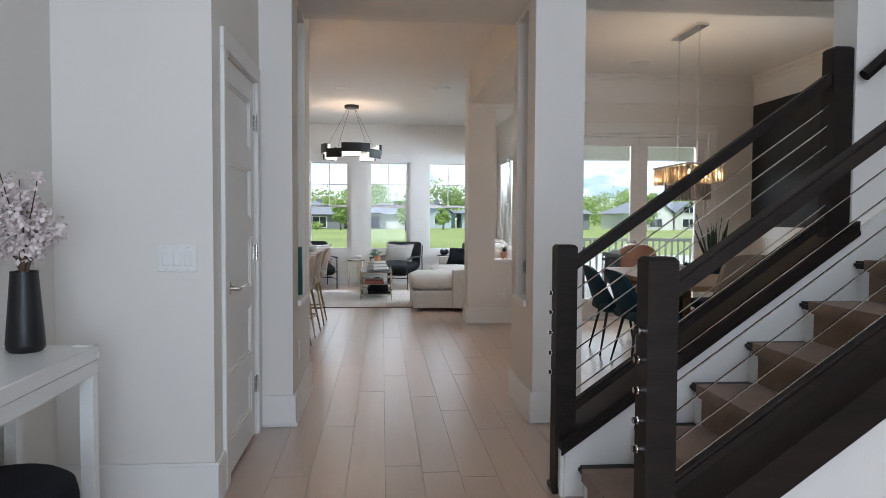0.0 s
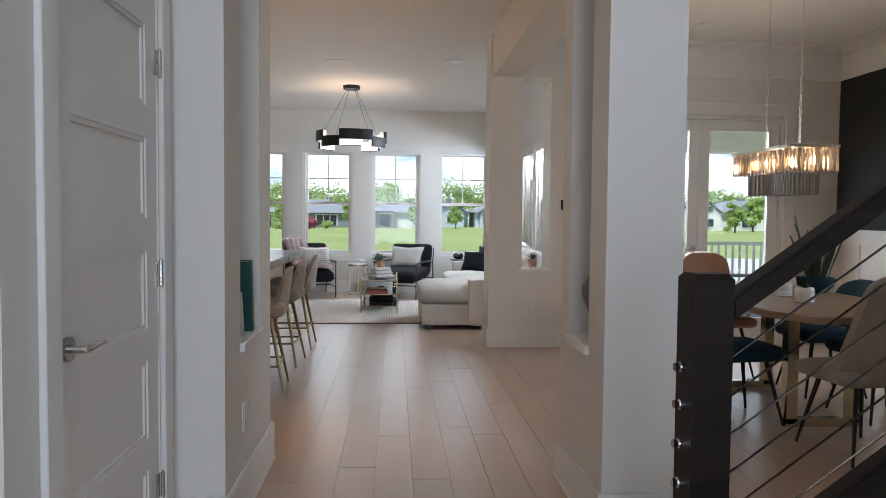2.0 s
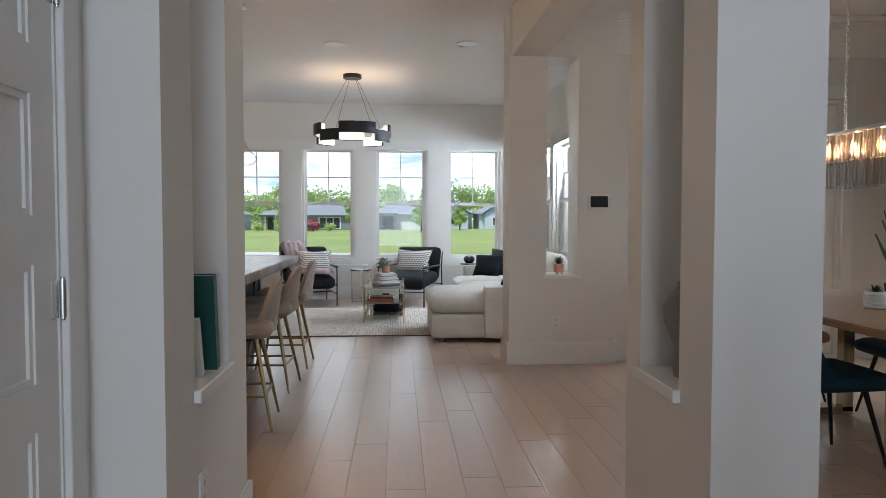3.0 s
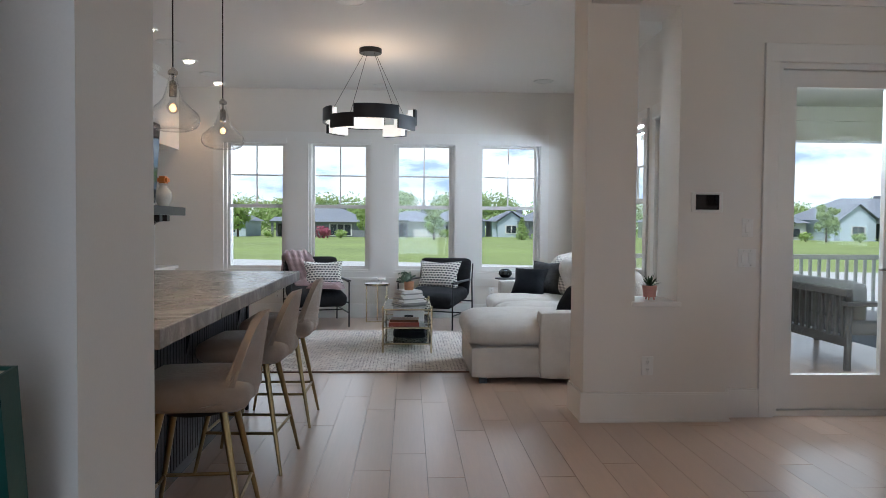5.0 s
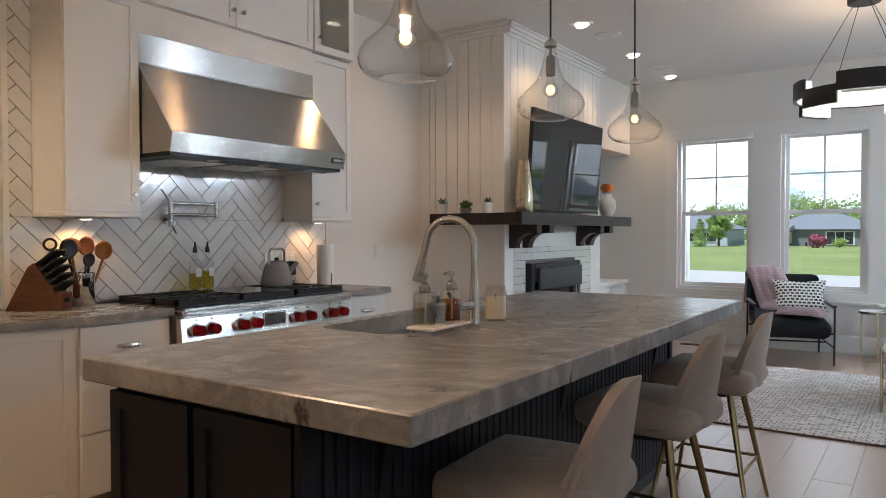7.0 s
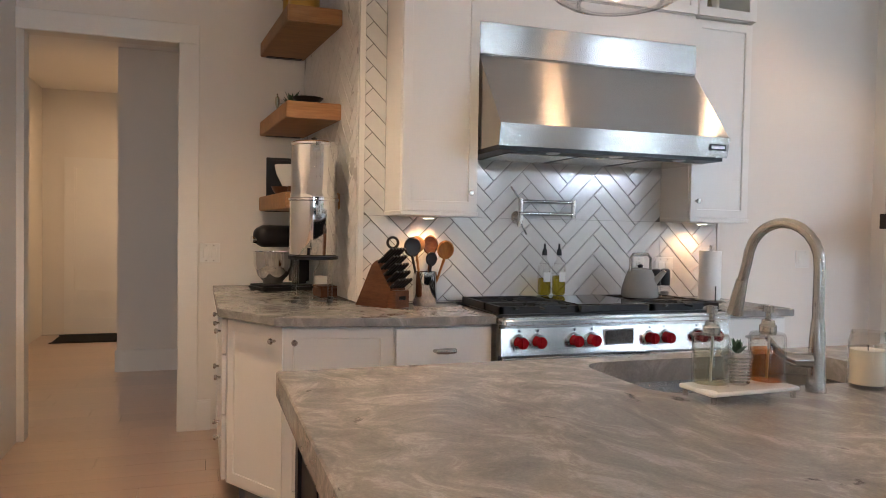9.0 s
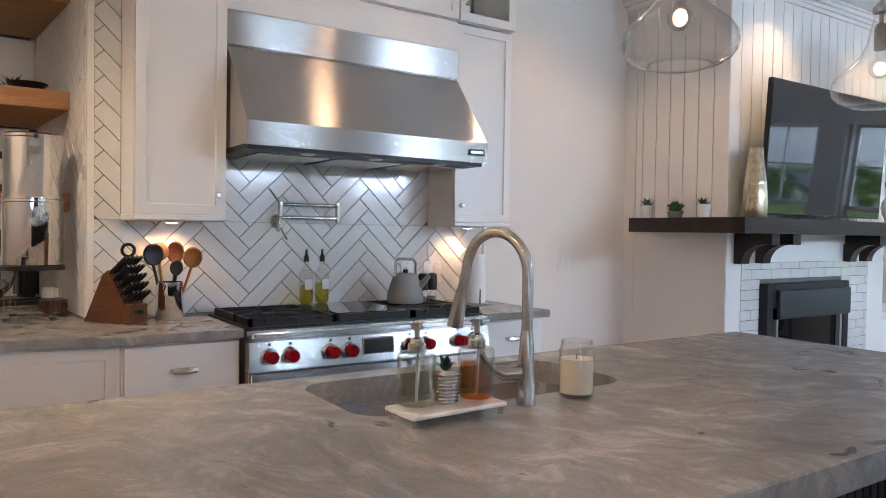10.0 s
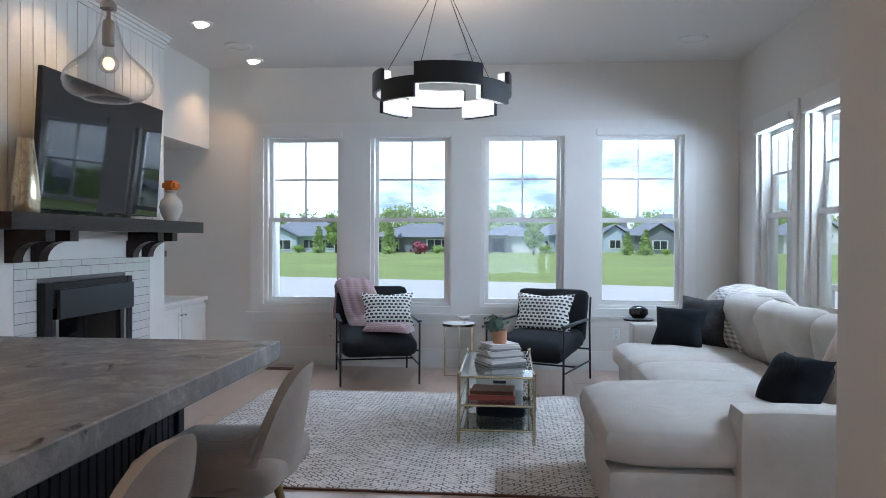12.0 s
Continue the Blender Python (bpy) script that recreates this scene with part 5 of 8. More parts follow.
def pendant(at):
    p = thing("pendant_lamp", "clear teardrop glass pendant with a lit globe bulb", "pendant lamp", at, 0, "pendants over the island")
    z0 = 1.672
    prof = [(0.074, 0.0), (0.094, 0.006), (0.113, 0.017), (0.126, 0.034), (0.131, 0.053), (0.127, 0.074), (0.114, 0.094), (0.093, 0.113), (0.071, 0.132), (0.054, 0.152), (0.043, 0.175), (0.035, 0.202), (0.027, 0.235), (0.020, 0.268), (0.016, 0.29)]
    prof += [(r - 0.003, z) for r, z in reversed(prof)]
    part("glass_shade", lathe([(r, z + z0) for r, z in prof], 40), PENDANTGLASS, p, "clear blown glass shade")
    part("rim", lathe([(0.073, z0), (0.073, z0 + 0.004), (0.067, z0 + 0.004), (0.067, z0), (0.073, z0)], 36), PENDANTGLASS, p)
    part("socket", lathe([(0, 1.84), (0.018, 1.84), (0.019, 1.90), (0.015, 1.915), (0.006, 1.92), (0.006, 1.95), (0.024, 1.95), (0.024, 1.965), (0.006, 1.985), (0, 1.985)], 18), STEELV, p)
    bulb = [(0.0, 1.755)] + [(0.030 * math.sin(a), 1.785 - 0.030 * math.cos(a)) for a in (math.pi * k / 10 for k in range(1, 9))] + [(0.012, 1.828), (0.012, 1.842)]
    part("bulb", lathe(bulb, 18), CLEAR, p, "clear globe bulb")
    part("filament", lathe([(0, 1.764)] + [(0.017 * math.sin(a), 1.784 - 0.020 * math.cos(a)) for a in (math.pi * k / 8 for k in range(1, 8))] + [(0, 1.804)], 16), BULB, p, "glowing filament cage")
    part("cord", rods(((0, 0, 1.98), (0, 0, 2.98), 0.004), seg=8), BLACKMETAL, p)
    part("canopy", lathe([(0, 2.975), (0.05, 2.977), (0.06, 2.99), (0.06, 3.004), (0, 3.004)], 24), STEELV, p)
    return p


first = pendant((-1.04, 9.0, 0.04))
for x, y, z in ((-1.055, 8.10, 0.035), (-1.01, 7.12, 0.012)):
    copy_thing(first, pose(x, y, z))

# range, hood and the runs of cabinets beside them
RY0, RY1, RF = 7.692, 8.912, -2.825
ra = thing("range_cooker", "wide stainless range with red knobs and a griddle", "range")
part("body", boxes((-3.43, RF - 0.02, RY0, RY1, 0.10, 0.90)), STEEL, ra)
part("toe_kick", boxes((-3.40, RF - 0.07, RY0 + 0.02, RY1 - 0.02, 0.0, 0.10)), BLACKMETAL, ra)
part("control_panel", prism([(RF - 0.02, 0.735), (RF + 0.018, 0.735), (RF + 0.004, 0.855), (RF - 0.02, 0.855)], "y", RY0, RY1), STEEL, ra)
part("bullnose", boxes((RF - 0.05, RF + 0.035, RY0, RY1, 0.858, 0.905), bevel=0.016, seg=3), STEEL, ra)
for a, b in ((RY0 + 0.01, RY0 + 0.75), (RY0 + 0.77, RY1 - 0.01)):
    dr = part("oven_door", boxes((RF - 0.02, RF + 0.012, a, b, 0.17, 0.725), bevel=0.004), STEEL, ra)
    part("oven_window", boxes((RF + 0.008, RF + 0.014, a + 0.14, b - 0.14, 0.30, 0.54)), BLACKGLOSS, dr)
    part("oven_handle", sweep([(RF + 0.01, a + 0.06, 0.66), (RF + 0.06, a + 0.06, 0.66), (RF + 0.06, b - 0.06, 0.66), (RF + 0.01, b - 0.06, 0.66)], 0.012, 10), STEEL, dr)
part("cooktop", boxes((-3.42, RF - 0.04, RY0 + 0.004, RY1 - 0.004, 0.90, 0.912)), BLACKMETAL, ra)
part("griddle_cover", boxes((-3.36, RF - 0.075, RY0 + 0.43, RY0 + 0.80, 0.912, 0.948), bevel=0.006), BLACKGLOSS, ra, "black glass-smooth griddle cover")
part("griddle_front", boxes((RF - 0.073, RF - 0.052, RY0 + 0.43, RY0 + 0.80, 0.912, 0.945), bevel=0.003), CASTIRON, ra)
for a in (RY0 + 0.02, RY0 + 0.815):
    w = 0.395
    bm = bmesh.new()
    for x0, x1 in ((-3.37, -3.07), (-3.06, RF - 0.055)):
        for d in ((x0, x1, a, a + 0.018), (x0, x1, a + w - 0.018, a + w), (x0, x0 + 0.018, a, a + w), (x1 - 0.018, x1, a, a + w)):
            box(bm, *d, 0.912, 0.945)
        cx, cy = (x0 + x1) / 2, a + w / 2
        for k in range(8):
            t = k * math.pi / 4
            rod(bm, (cx + 0.045 * math.cos(t), cy + 0.045 * math.sin(t), 0.938), (cx + 0.15 * math.cos(t), cy + 0.19 * math.sin(t), 0.938), 0.007, seg=6)
        part("burner", lathe([(0, 0.912), (0.045, 0.912), (0.045, 0.922), (0.03, 0.93), (0, 0.93)], 20, (cx, cy, 0)), CASTIRON, ra)
    part("grate", bm, CASTIRON, ra, "cast-iron burner grate")
scr = part("display", boxes((RF + 0.008, RF + 0.0165, 8.207, 8.367, 0.765, 0.842), bevel=0.003), STEEL, ra)
part("screen", boxes((RF + 0.0160, RF + 0.0178, 8.215, 8.359, 0.772, 0.835)), STEELV, scr)
for y in (7.778, 7.868, 8.053, 8.143, 8.453, 8.543, 8.728, 8.818):
    k = part("control_knob", rods(((RF + 0.008, y, 0.795), (RF + 0.024, y, 0.795), 0.036, 0.033), seg=22), STEEL, ra)
    bm = rods(((RF + 0.023, y, 0.795), (RF + 0.058, y, 0.795), 0.030, 0.026), seg=22)
    box(bm, RF + 0.05, RF + 0.064, y - 0.006, y + 0.006, 0.772, 0.818)
    part("cap", bm, REDKNOB, k, "glossy dark red knob cap")
    part("indicator", boxes((RF + 0.006, RF + 0.0125, y - 0.006, y + 0.006, 0.838, 0.850)), CHROME, ra)

ho = thing("range_hood", "brushed stainless wall hood over the range", "range hood")
HY0, HY1 = 7.70, 8.94
prof = [(-3.45, 1.675), (-3.45, 2.29), (-3.165, 2.29), (-3.165, 2.135), (-2.885, 1.772), (-2.905, 1.675)]
part("canopy", prism(prof, "y", HY0, HY1), HOODSTEEL, ho, smooth=False)
part("duct_cover", boxes((-3.45, -3.158, HY0 - 0.002, HY1 + 0.002, 2.138, 2.293), bevel=0.003), HOODSTEEL, ho)
part("front_band", prism([(-2.903, 1.673), (-2.884, 1.772), (-2.878, 1.770), (-2.897, 1.671)], "y", HY0 - 0.001, HY1 + 0.001), HOODSTEEL, ho, smooth=False)
part("rim", boxes((-3.44, -2.915, HY0 + 0.012, HY1 - 0.012, 1.655, 1.675)), BLACKMETAL, ho)
for k in range(3):
    y = HY0 + 0.1 + k * 0.38
    part("filter", boxes((-3.38, -3.02, y, y + 0.34, 1.648, 1.656), bevel=0.002), STEEL, ho)
for y in (8.0, 8.34, 8.70):
    part("lamp_lens", lathe([(0, 1.6505), (0.03, 1.6505), (0.035, 1.656)], 18, (-2.96, y, 0)), WHITEPLASTIC, ho)
bd = part("badge", boxes((-2.894, -2.882, 8.825, 8.92, 1.705, 1.735)), BLACKMETAL, ho, "small dark maker's badge")
part("badge_bar", boxes((-2.883, -2.881, 8.833, 8.912, 1.713, 1.728)), CHROME, bd)

# chamfered base cabinets west of the range
A, Bc, C, D = Vector((-3.335, 6.535)), Vector((-2.985, 6.755)), Vector((-2.875, 7.215)), Vector((-2.875, RY0 - 0.006))
ca = thing("base_cabinet", "white drawer unit with satin nickel knobs", "cabinet")
part("body", boxes((-4.64, -3.352, 6.555, 7.06, 0.10, 0.868)), CABINET, ca)
part("plinth", boxes((-4.64, -3.38, 6.62, 7.06, 0.0, 0.10)), GREYCEMENT, ca)
for n, (lo, hi) in enumerate(((0.70, 0.86), (0.42, 0.692), (0.115, 0.412))):
    dr = part("drawer", boxes((-3.985, -3.352, 6.532, 6.553, lo, hi), bevel=0.003), CABINET, ca)
    for x in (-3.82, -3.53):
        knob(dr, (x, 6.533, (lo + hi) / 2), (0, -1, 0))
dr = part("door", oriented(frame_door(0.66, 0.74), (-4.655, 6.532, 0.115), (1, 0)), CABINET, ca)
knob(dr, (-4.04, 6.533, 0.80), (0, -1, 0))
ca = thing("corner_cabinet", "white angled corner cabinet with two shaker doors", "cabinet")
poly = [(-3.348, 6.562), (Bc.x - 0.024, Bc.y + 0.012), (C.x - 0.025, C.y + 0.01), (-3.44, C.y + 0.01), (-3.44, 7.17), (-3.348, 7.17)]
part("body", prism(poly, "z", 0.10, 0.868), CABINET, ca, smooth=False)
part("plinth", prism([(-3.36, 6.64), (-3.06, 6.83), (-2.97, 7.20), (-3.36, 7.17)], "z", 0, 0.10), GREYCEMENT, ca, smooth=False)
for p0, p1, side in ((A + Vector((0.0, 0.005)), Bc, 1), (Bc + Vector((0.0, 0.006)), C, 0)):
    d = (p1 - p0)
    w = d.length - 0.012
    u = d.normalized()
    n = Vector((u.y, -u.x))
    o = p0 + u * 0.006 - n * 0.018
    dr = part("door", oriented(frame_door(w, 0.745), (o.x, o.y, 0.115), (u.x, u.y)), CABINET, ca)
    kp = o + u * (w - 0.05 if side else 0.05)
    knob(dr, (kp.x, kp.y, 0.80), (n.x, n.y, 0))
ca = thing("drawer_cabinet", "white drawer unit beside the range", "cabinet")
part("body", boxes((-3.44, -2.90, C.y + 0.012, RY0 - 0.012, 0.10, 0.868)), CABINET, ca)
part("plinth", boxes((-3.4, -2.97, C.y + 0.012, RY0 - 0.012, 0.0, 0.10)), GREYCEMENT, ca)
for lo, hi in ((0.66, 0.86), (0.39, 0.652), (0.115, 0.382)):
    dr = part("drawer", boxes((-2.90, -2.879, C.y + 0.018, RY0 - 0.018, lo, hi), bevel=0.003), CABINET, ca)
    cup_pull(dr, (-2.879, (C.y + RY0) / 2, (lo + hi) / 2), (1, 0, 0), (0, 1, 0))
wt = thing("worktop", "grey quartzite worktop with a clipped corner", "worktop")
e = 0.022
poly = [(-4.645, 6.508), (A.x, A.y - e), (Bc.x + e, Bc.y - e), (C.x + e, C.y), (D.x + e, D.y), (-3.452, D.y), (-3.452, 7.175), (-4.645, 7.065)]
part("slab", rounded(prism(poly, "z", 0.872, 0.91), 0.004), STONE, wt)
ca = thing("drawer_cabinet", "short white cabinet at the range's far side", "cabinet")
part("body", boxes((-3.44, -2.895, RY1 + 0.012, 9.325, 0.10, 0.868)), CABINET, ca)
part("plinth", boxes((-3.4, -2.96, RY1 + 0.012, 9.325, 0.0, 0.10)), GREYCEMENT, ca)
dr = part("drawer", boxes((-2.895, -2.874, RY1 + 0.018, 9.319, 0.66, 0.86), bevel=0.003), CABINET, ca)
cup_pull(dr, (-2.874, 9.12, 0.77), (1, 0, 0), (0, 1, 0))
part("door", oriented(frame_door(0.35, 0.53), (-2.874, RY1 + 0.018, 0.115), (0, 1)), CABINET, ca)
wt = thing("worktop", "grey quartzite worktop beyond the range", "worktop")
part("slab", boxes((-3.452, -2.845, RY1 + 0.006, 9.352, 0.872, 0.91), bevel=0.004), STONE, wt)


def wall_cabinet(y0, y1, z0, z1, label, doors=1, knob_y=None, glassy=False, x1=-3.15):
    c = thing("wall_cabinet", label, "cabinet")
    if glassy:
        part("body", boxes((-3.452, -3.44, y0, y1, z0, z1), (-3.44, x1 - 0.022, y0, y0 + 0.018, z0, z1), (-3.44, x1 - 0.022, y1 - 0.018, y1, z0, z1),
                           (-3.44, x1 - 0.022, y0 + 0.018, y1 - 0.018, z0, z0 + 0.018), (-3.44, x1 - 0.022, y0 + 0.018, y1 - 0.018, z1 - 0.018, z1)), CABINET, c)
    else:
        part("body", boxes((-3.452, x1 - 0.022, y0, y1, z0, z1)), CABINET, c)
    w = (y1 - y0) / doors
    for k in range(doors):
        a = y0 + k * w
        if glassy:
            bm = boxes((x1 - 0.02, x1, a + 0.003, a + 0.05, z0 + 0.003, z1 - 0.003), (x1 - 0.02, x1, a + w - 0.05, a + w - 0.003, z0 + 0.003, z1 - 0.003),
                       (x1 - 0.02, x1, a + 0.05, a + w - 0.05, z0 + 0.003, z0 + 0.05), (x1 - 0.02, x1, a + 0.05, a + w - 0.05, z1 - 0.05, z1 - 0.003))
            dr = part("door", bm, CABINET, c)
            part("pane", boxes((x1 - 0.012, x1 - 0.009, a + 0.045, a + w - 0.045, z0 + 0.045, z1 - 0.045)), PANE, dr)
        else:
            dr = part("door", oriented(frame_door(w - 0.006, z1 - z0 - 0.006), (x1, a + 0.003, z0 + 0.003), (0, 1)), CABINET, c)
        ky = knob_y if knob_y else (a + w - 0.035 if k % 2 == 0 else a + 0.035)
        knob(dr, (x1, ky, z0 + 0.09), (1, 0, 0))
    return c


c = wall_cabinet(7.315, 7.695, 1.375, 2.448, "tall white wall cabinet beside the hood", knob_y=7.655, x1=-3.14)
part("light_rail", boxes((-3.45, -3.135, 7.31, 7.697, 1.352, 1.376), bevel=0.004), CABINET, c)
c = wall_cabinet(8.945, 9.33, 1.375, 2.448, "narrow white wall cabinet beyond the hood", knob_y=8.98, x1=-3.18)
part("light_rail", boxes((-3.45, -3.175, 8.943, 9.335, 1.352, 1.376), bevel=0.004), CABINET, c)
structure("hood_surround", boxes((-3.45, -3.172, 7.697, 8.943, 2.294, 2.452)), CABINET, "white panel over the range hood", "panel")
wall_cabinet(7.70, 8.94, 2.456, 2.95, "pair of short white cabinets above the hood", 2)
wall_cabinet(7.315, 7.695, 2.456, 2.95, "short white wall cabinet under the ceiling")
wall_cabinet(8.945, 9.33, 2.456, 2.95, "small glass-fronted white wall cabinet", 1, 8.98, True)
b = thing("glass_bottle", "slim glass bottle inside the glass-fronted cabinet", "bottle", (-3.3, 9.13, 2.475))
part("bottle", lathe([(0, 0), (0.03, 0), (0.034, 0.02), (0.03, 0.06), (0.011, 0.10), (0.010, 0.20), (0.013, 0.21), (0, 0.21)], 16), AMBERGLASS, b)
part("stopper", lathe([(0, 0.21), (0.009, 0.21), (0.013, 0.225), (0, 0.235)], 12), BRASS, b)
structure("cabinet_crown", boxes((-3.45, -3.12, 7.29, 9.345, 2.955, 3.0), (-3.45, -3.09, 7.26, 9.358, 3.0, 3.045), bevel=0.006), CABINET, "white crown board over the cabinets", "trim")
for y in (7.50, 9.12):
    u = thing("under_cabinet_light", "small lit puck light under a wall cabinet", "light", (-3.30, y, 1.352))
    part("housing", lathe([(0, 0), (0.03, 0), (0.032, -0.008), (0.028, -0.010), (0, -0.010)], 18), WHITEPLASTIC, u)
    part("lens", lathe([(0, -0.0135), (0.022, -0.0125), (0.024, -0.0102), (0, -0.0102)], 16), SPOTGLOW, u)
    lamp("under_cabinet_lamp", "SPOT", 3.2, (1.0, 0.50, 0.19), (-3.34, y, 1.33), (-3.40, y, 0.9), spot=130, radius=0.02)

pf = thing("pot_filler", "polished nickel folding pot filler on the tiles", "pot filler", (-3.44, 8.04, 1.36))
part("flange", rods(((0, 0, 0), (0.012, 0, 0), 0.036), ((0.01, 0, 0), (0.05, 0, 0), 0.018), seg=20), STEELV, pf)
part("arm", sweep([(0.05, 0, -0.03), (0.05, 0, 0.10)], 0.014, 12), STEELV, pf)
part("arm", sweep([(0.05, 0, 0.085), (0.055, 0.31, 0.085)], 0.010, 12), STEELV, pf)
part("arm", sweep([(0.055, 0.31, 0.10), (0.055, 0.31, -0.0)], 0.013, 12), STEELV, pf)
part("spout", sweep([(0.055, 0.31, 0.02), (0.075, 0.03, 0.02), (0.08, -0.02, 0.02), (0.08, -0.025, -0.05)], 0.010, 12), STEELV, pf)
part("lever", rods(((0.05, -0.012, 0.10), (0.05, -0.06, 0.16), 0.005), ((0.05, 0, -0.03), (0.05, 0.035, -0.09), 0.005), seg=8), STEELV, pf)

for n, (y, f) in enumerate(((8.155, 0.55), (8.24, 0.62))):
    o = thing("oil_bottle", "glass cruet of golden olive oil with a pourer", "bottle", (-3.33, y, 0.948), 10 * n)
    part("bottle", boxes((-0.031, 0.031, -0.031, 0.031, 0, 0.17), bevel=0.012, seg=2), CLEAR, o)
    part("oil", boxes((-0.027, 0.027, -0.027, 0.027, 0.004, 0.17 * f), bevel=0.008), OIL, o)
    part("neck", lathe([(0.029, 0.166), (0.014, 0.19), (0.013, 0.215), (0, 0.215)], 16), CLEAR, o)
    part("pourer", lathe([(0, 0.213), (0.014, 0.213), (0.012, 0.24), (0.006, 0.25), (0.005, 0.275), (0, 0.275)], 12), BLACKMETAL, o)
    part("label", boxes((0.0308, 0.0318, -0.02, 0.02, 0.075, 0.125)), WHITEPLASTIC, o)
k = thing("kettle", "grey enamel kettle with an upright loop handle", "kettle", (-3.20, 8.655, 0.947))
part("body", lathe([(0, 0), (0.092, 0), (0.098, 0.012), (0.094, 0.05), (0.075, 0.115), (0.06, 0.145), (0.03, 0.155), (0, 0.157)], 30), GREYENAMEL, k)
part("handle", sweep([(0, -0.062, 0.135), (0, -0.062, 0.205), (0, -0.045, 0.228), (0, 0.045, 0.228), (0, 0.062, 0.205), (0, 0.062, 0.135)], 0.008, 10), STEELV, k)
part("spout", sweep([(0.05, 0.05, 0.08), (0.075, 0.075, 0.12), (0.09, 0.09, 0.145)], [0.02, 0.015, 0.012], 12), GREYENAMEL, k)
part("lid_knob", lathe([(0, 0.155), (0.012, 0.157), (0.016, 0.17), (0, 0.178)], 14), BLACKMETAL, k)
for y in (8.845, 8.905):
    g = thing("pepper_mill", "black-topped clear pepper mill", "mill", (-3.33, y, 0.912))
    part("cap", lathe([(0, 0.085), (0.028, 0.085), (0.029, 0.14), (0.026, 0.172), (0.014, 0.178), (0, 0.178)], 18), BLACKMETAL, g)
    part("body", lathe([(0, 0), (0.026, 0), (0.027, 0.085), (0, 0.085)], 18), CLEAR, g)
    part("spice", lathe([(0, 0.003), (0.022, 0.003), (0.022, 0.05), (0, 0.05)], 14), GREYCEMENT, g)
t = thing("paper_towel_holder", "upright roll of white paper towel on a steel stand", "paper towel", (-3.27, 9.16, 0.91))
part("roll", lathe([(0.02, 0.012), (0.058, 0.012), (0.06, 0.02), (0.06, 0.275), (0.058, 0.283), (0.02, 0.283), (0.02, 0.012)], 28), TOWEL, t)
part("stand", lathe([(0, 0), (0.075, 0), (0.078, 0.006), (0.07, 0.011), (0.008, 0.012), (0.006, 0.30), (0.010, 0.31), (0, 0.316)], 26), STEELV, t)
part("guard", rods(((0.075, -0.02, 0.008), (0.075, -0.02, 0.09), 0.004), seg=8), STEELV, t)
d = thing("spoon_rest", "pale oval spoon rest by the range", "spoon rest", (-3.0, 8.94, 0.91))
part("dish", lathe([(0, 0.004), (0.045, 0.005), (0.06, 0.016), (0.063, 0.015), (0.05, 0.0), (0, 0.0)], 24), CERAMIC, d)

kb = thing("knife_block", "slanted walnut block full of black-handled knives", "knife block", (-3.30, 7.285, 0.91), 32)
part("block", prism([(-0.15, 0.0), (0.06, 0.0), (0.085, 0.09), (-0.01, 0.225), (-0.04, 0.205)], "y", -0.052, 0.052), BLOCKWOOD, kb, smooth=False)
part("front_block", boxes((0.062, 0.115, -0.05, 0.05, 0.0, 0.085), bevel=0.004), BLOCKWOOD, kb)
part("plate", boxes((0.1145, 0.1162, -0.022, 0.022, 0.04, 0.058)), CHROME, kb)
for i in range(5):
    for j in range(5):
        p0 = Vector((-0.004 + i * 0.021, -0.042 + j * 0.021, 0.215 - i * 0.029))
        d = Vector((0.80, 0.0, 0.60)) * (0.115 - 0.012 * i)
        h = part("knife_handle", sweep([p0, p0 + d * 0.3, p0 + d * 0.75, p0 + d], [0.0085, 0.0078, 0.0090, 0.0075], 8), BLACKMETAL, kb)
        part("rivet", rods((p0 + d * 0.45 + Vector((0, -0.0092, 0)), p0 + d * 0.45 + Vector((0, 0.0092, 0)), 0.002), seg=6), CHROME, h)
sc = part("scissor_handle", lathe([(0.020, -0.006), (0.032, -0.006), (0.032, 0.006), (0.020, 0.006), (0.020, -0.006)], 16, (0, 0, 0)), BLACKMETAL, kb)
sc.matrix_basis = pose(0.02, 0.03, 0.31, 90, 0, 30)
cr = thing("utensil_crock", "steel crock holding wooden and black spoons", "utensil crock", (-3.355, 7.505, 0.91))
part("crock", lathe([(0, 0), (0.058, 0), (0.060, 0.005), (0.060, 0.165), (0.056, 0.165), (0.056, 0.01), (0, 0.01)], 28), CHROME, cr)
ORANGEWOOD = wood("olive_wood_spoon", (0.30, 0.11, 0.03), (0.52, 0.24, 0.07), 0.45, (1, 1, 0.2), 14)


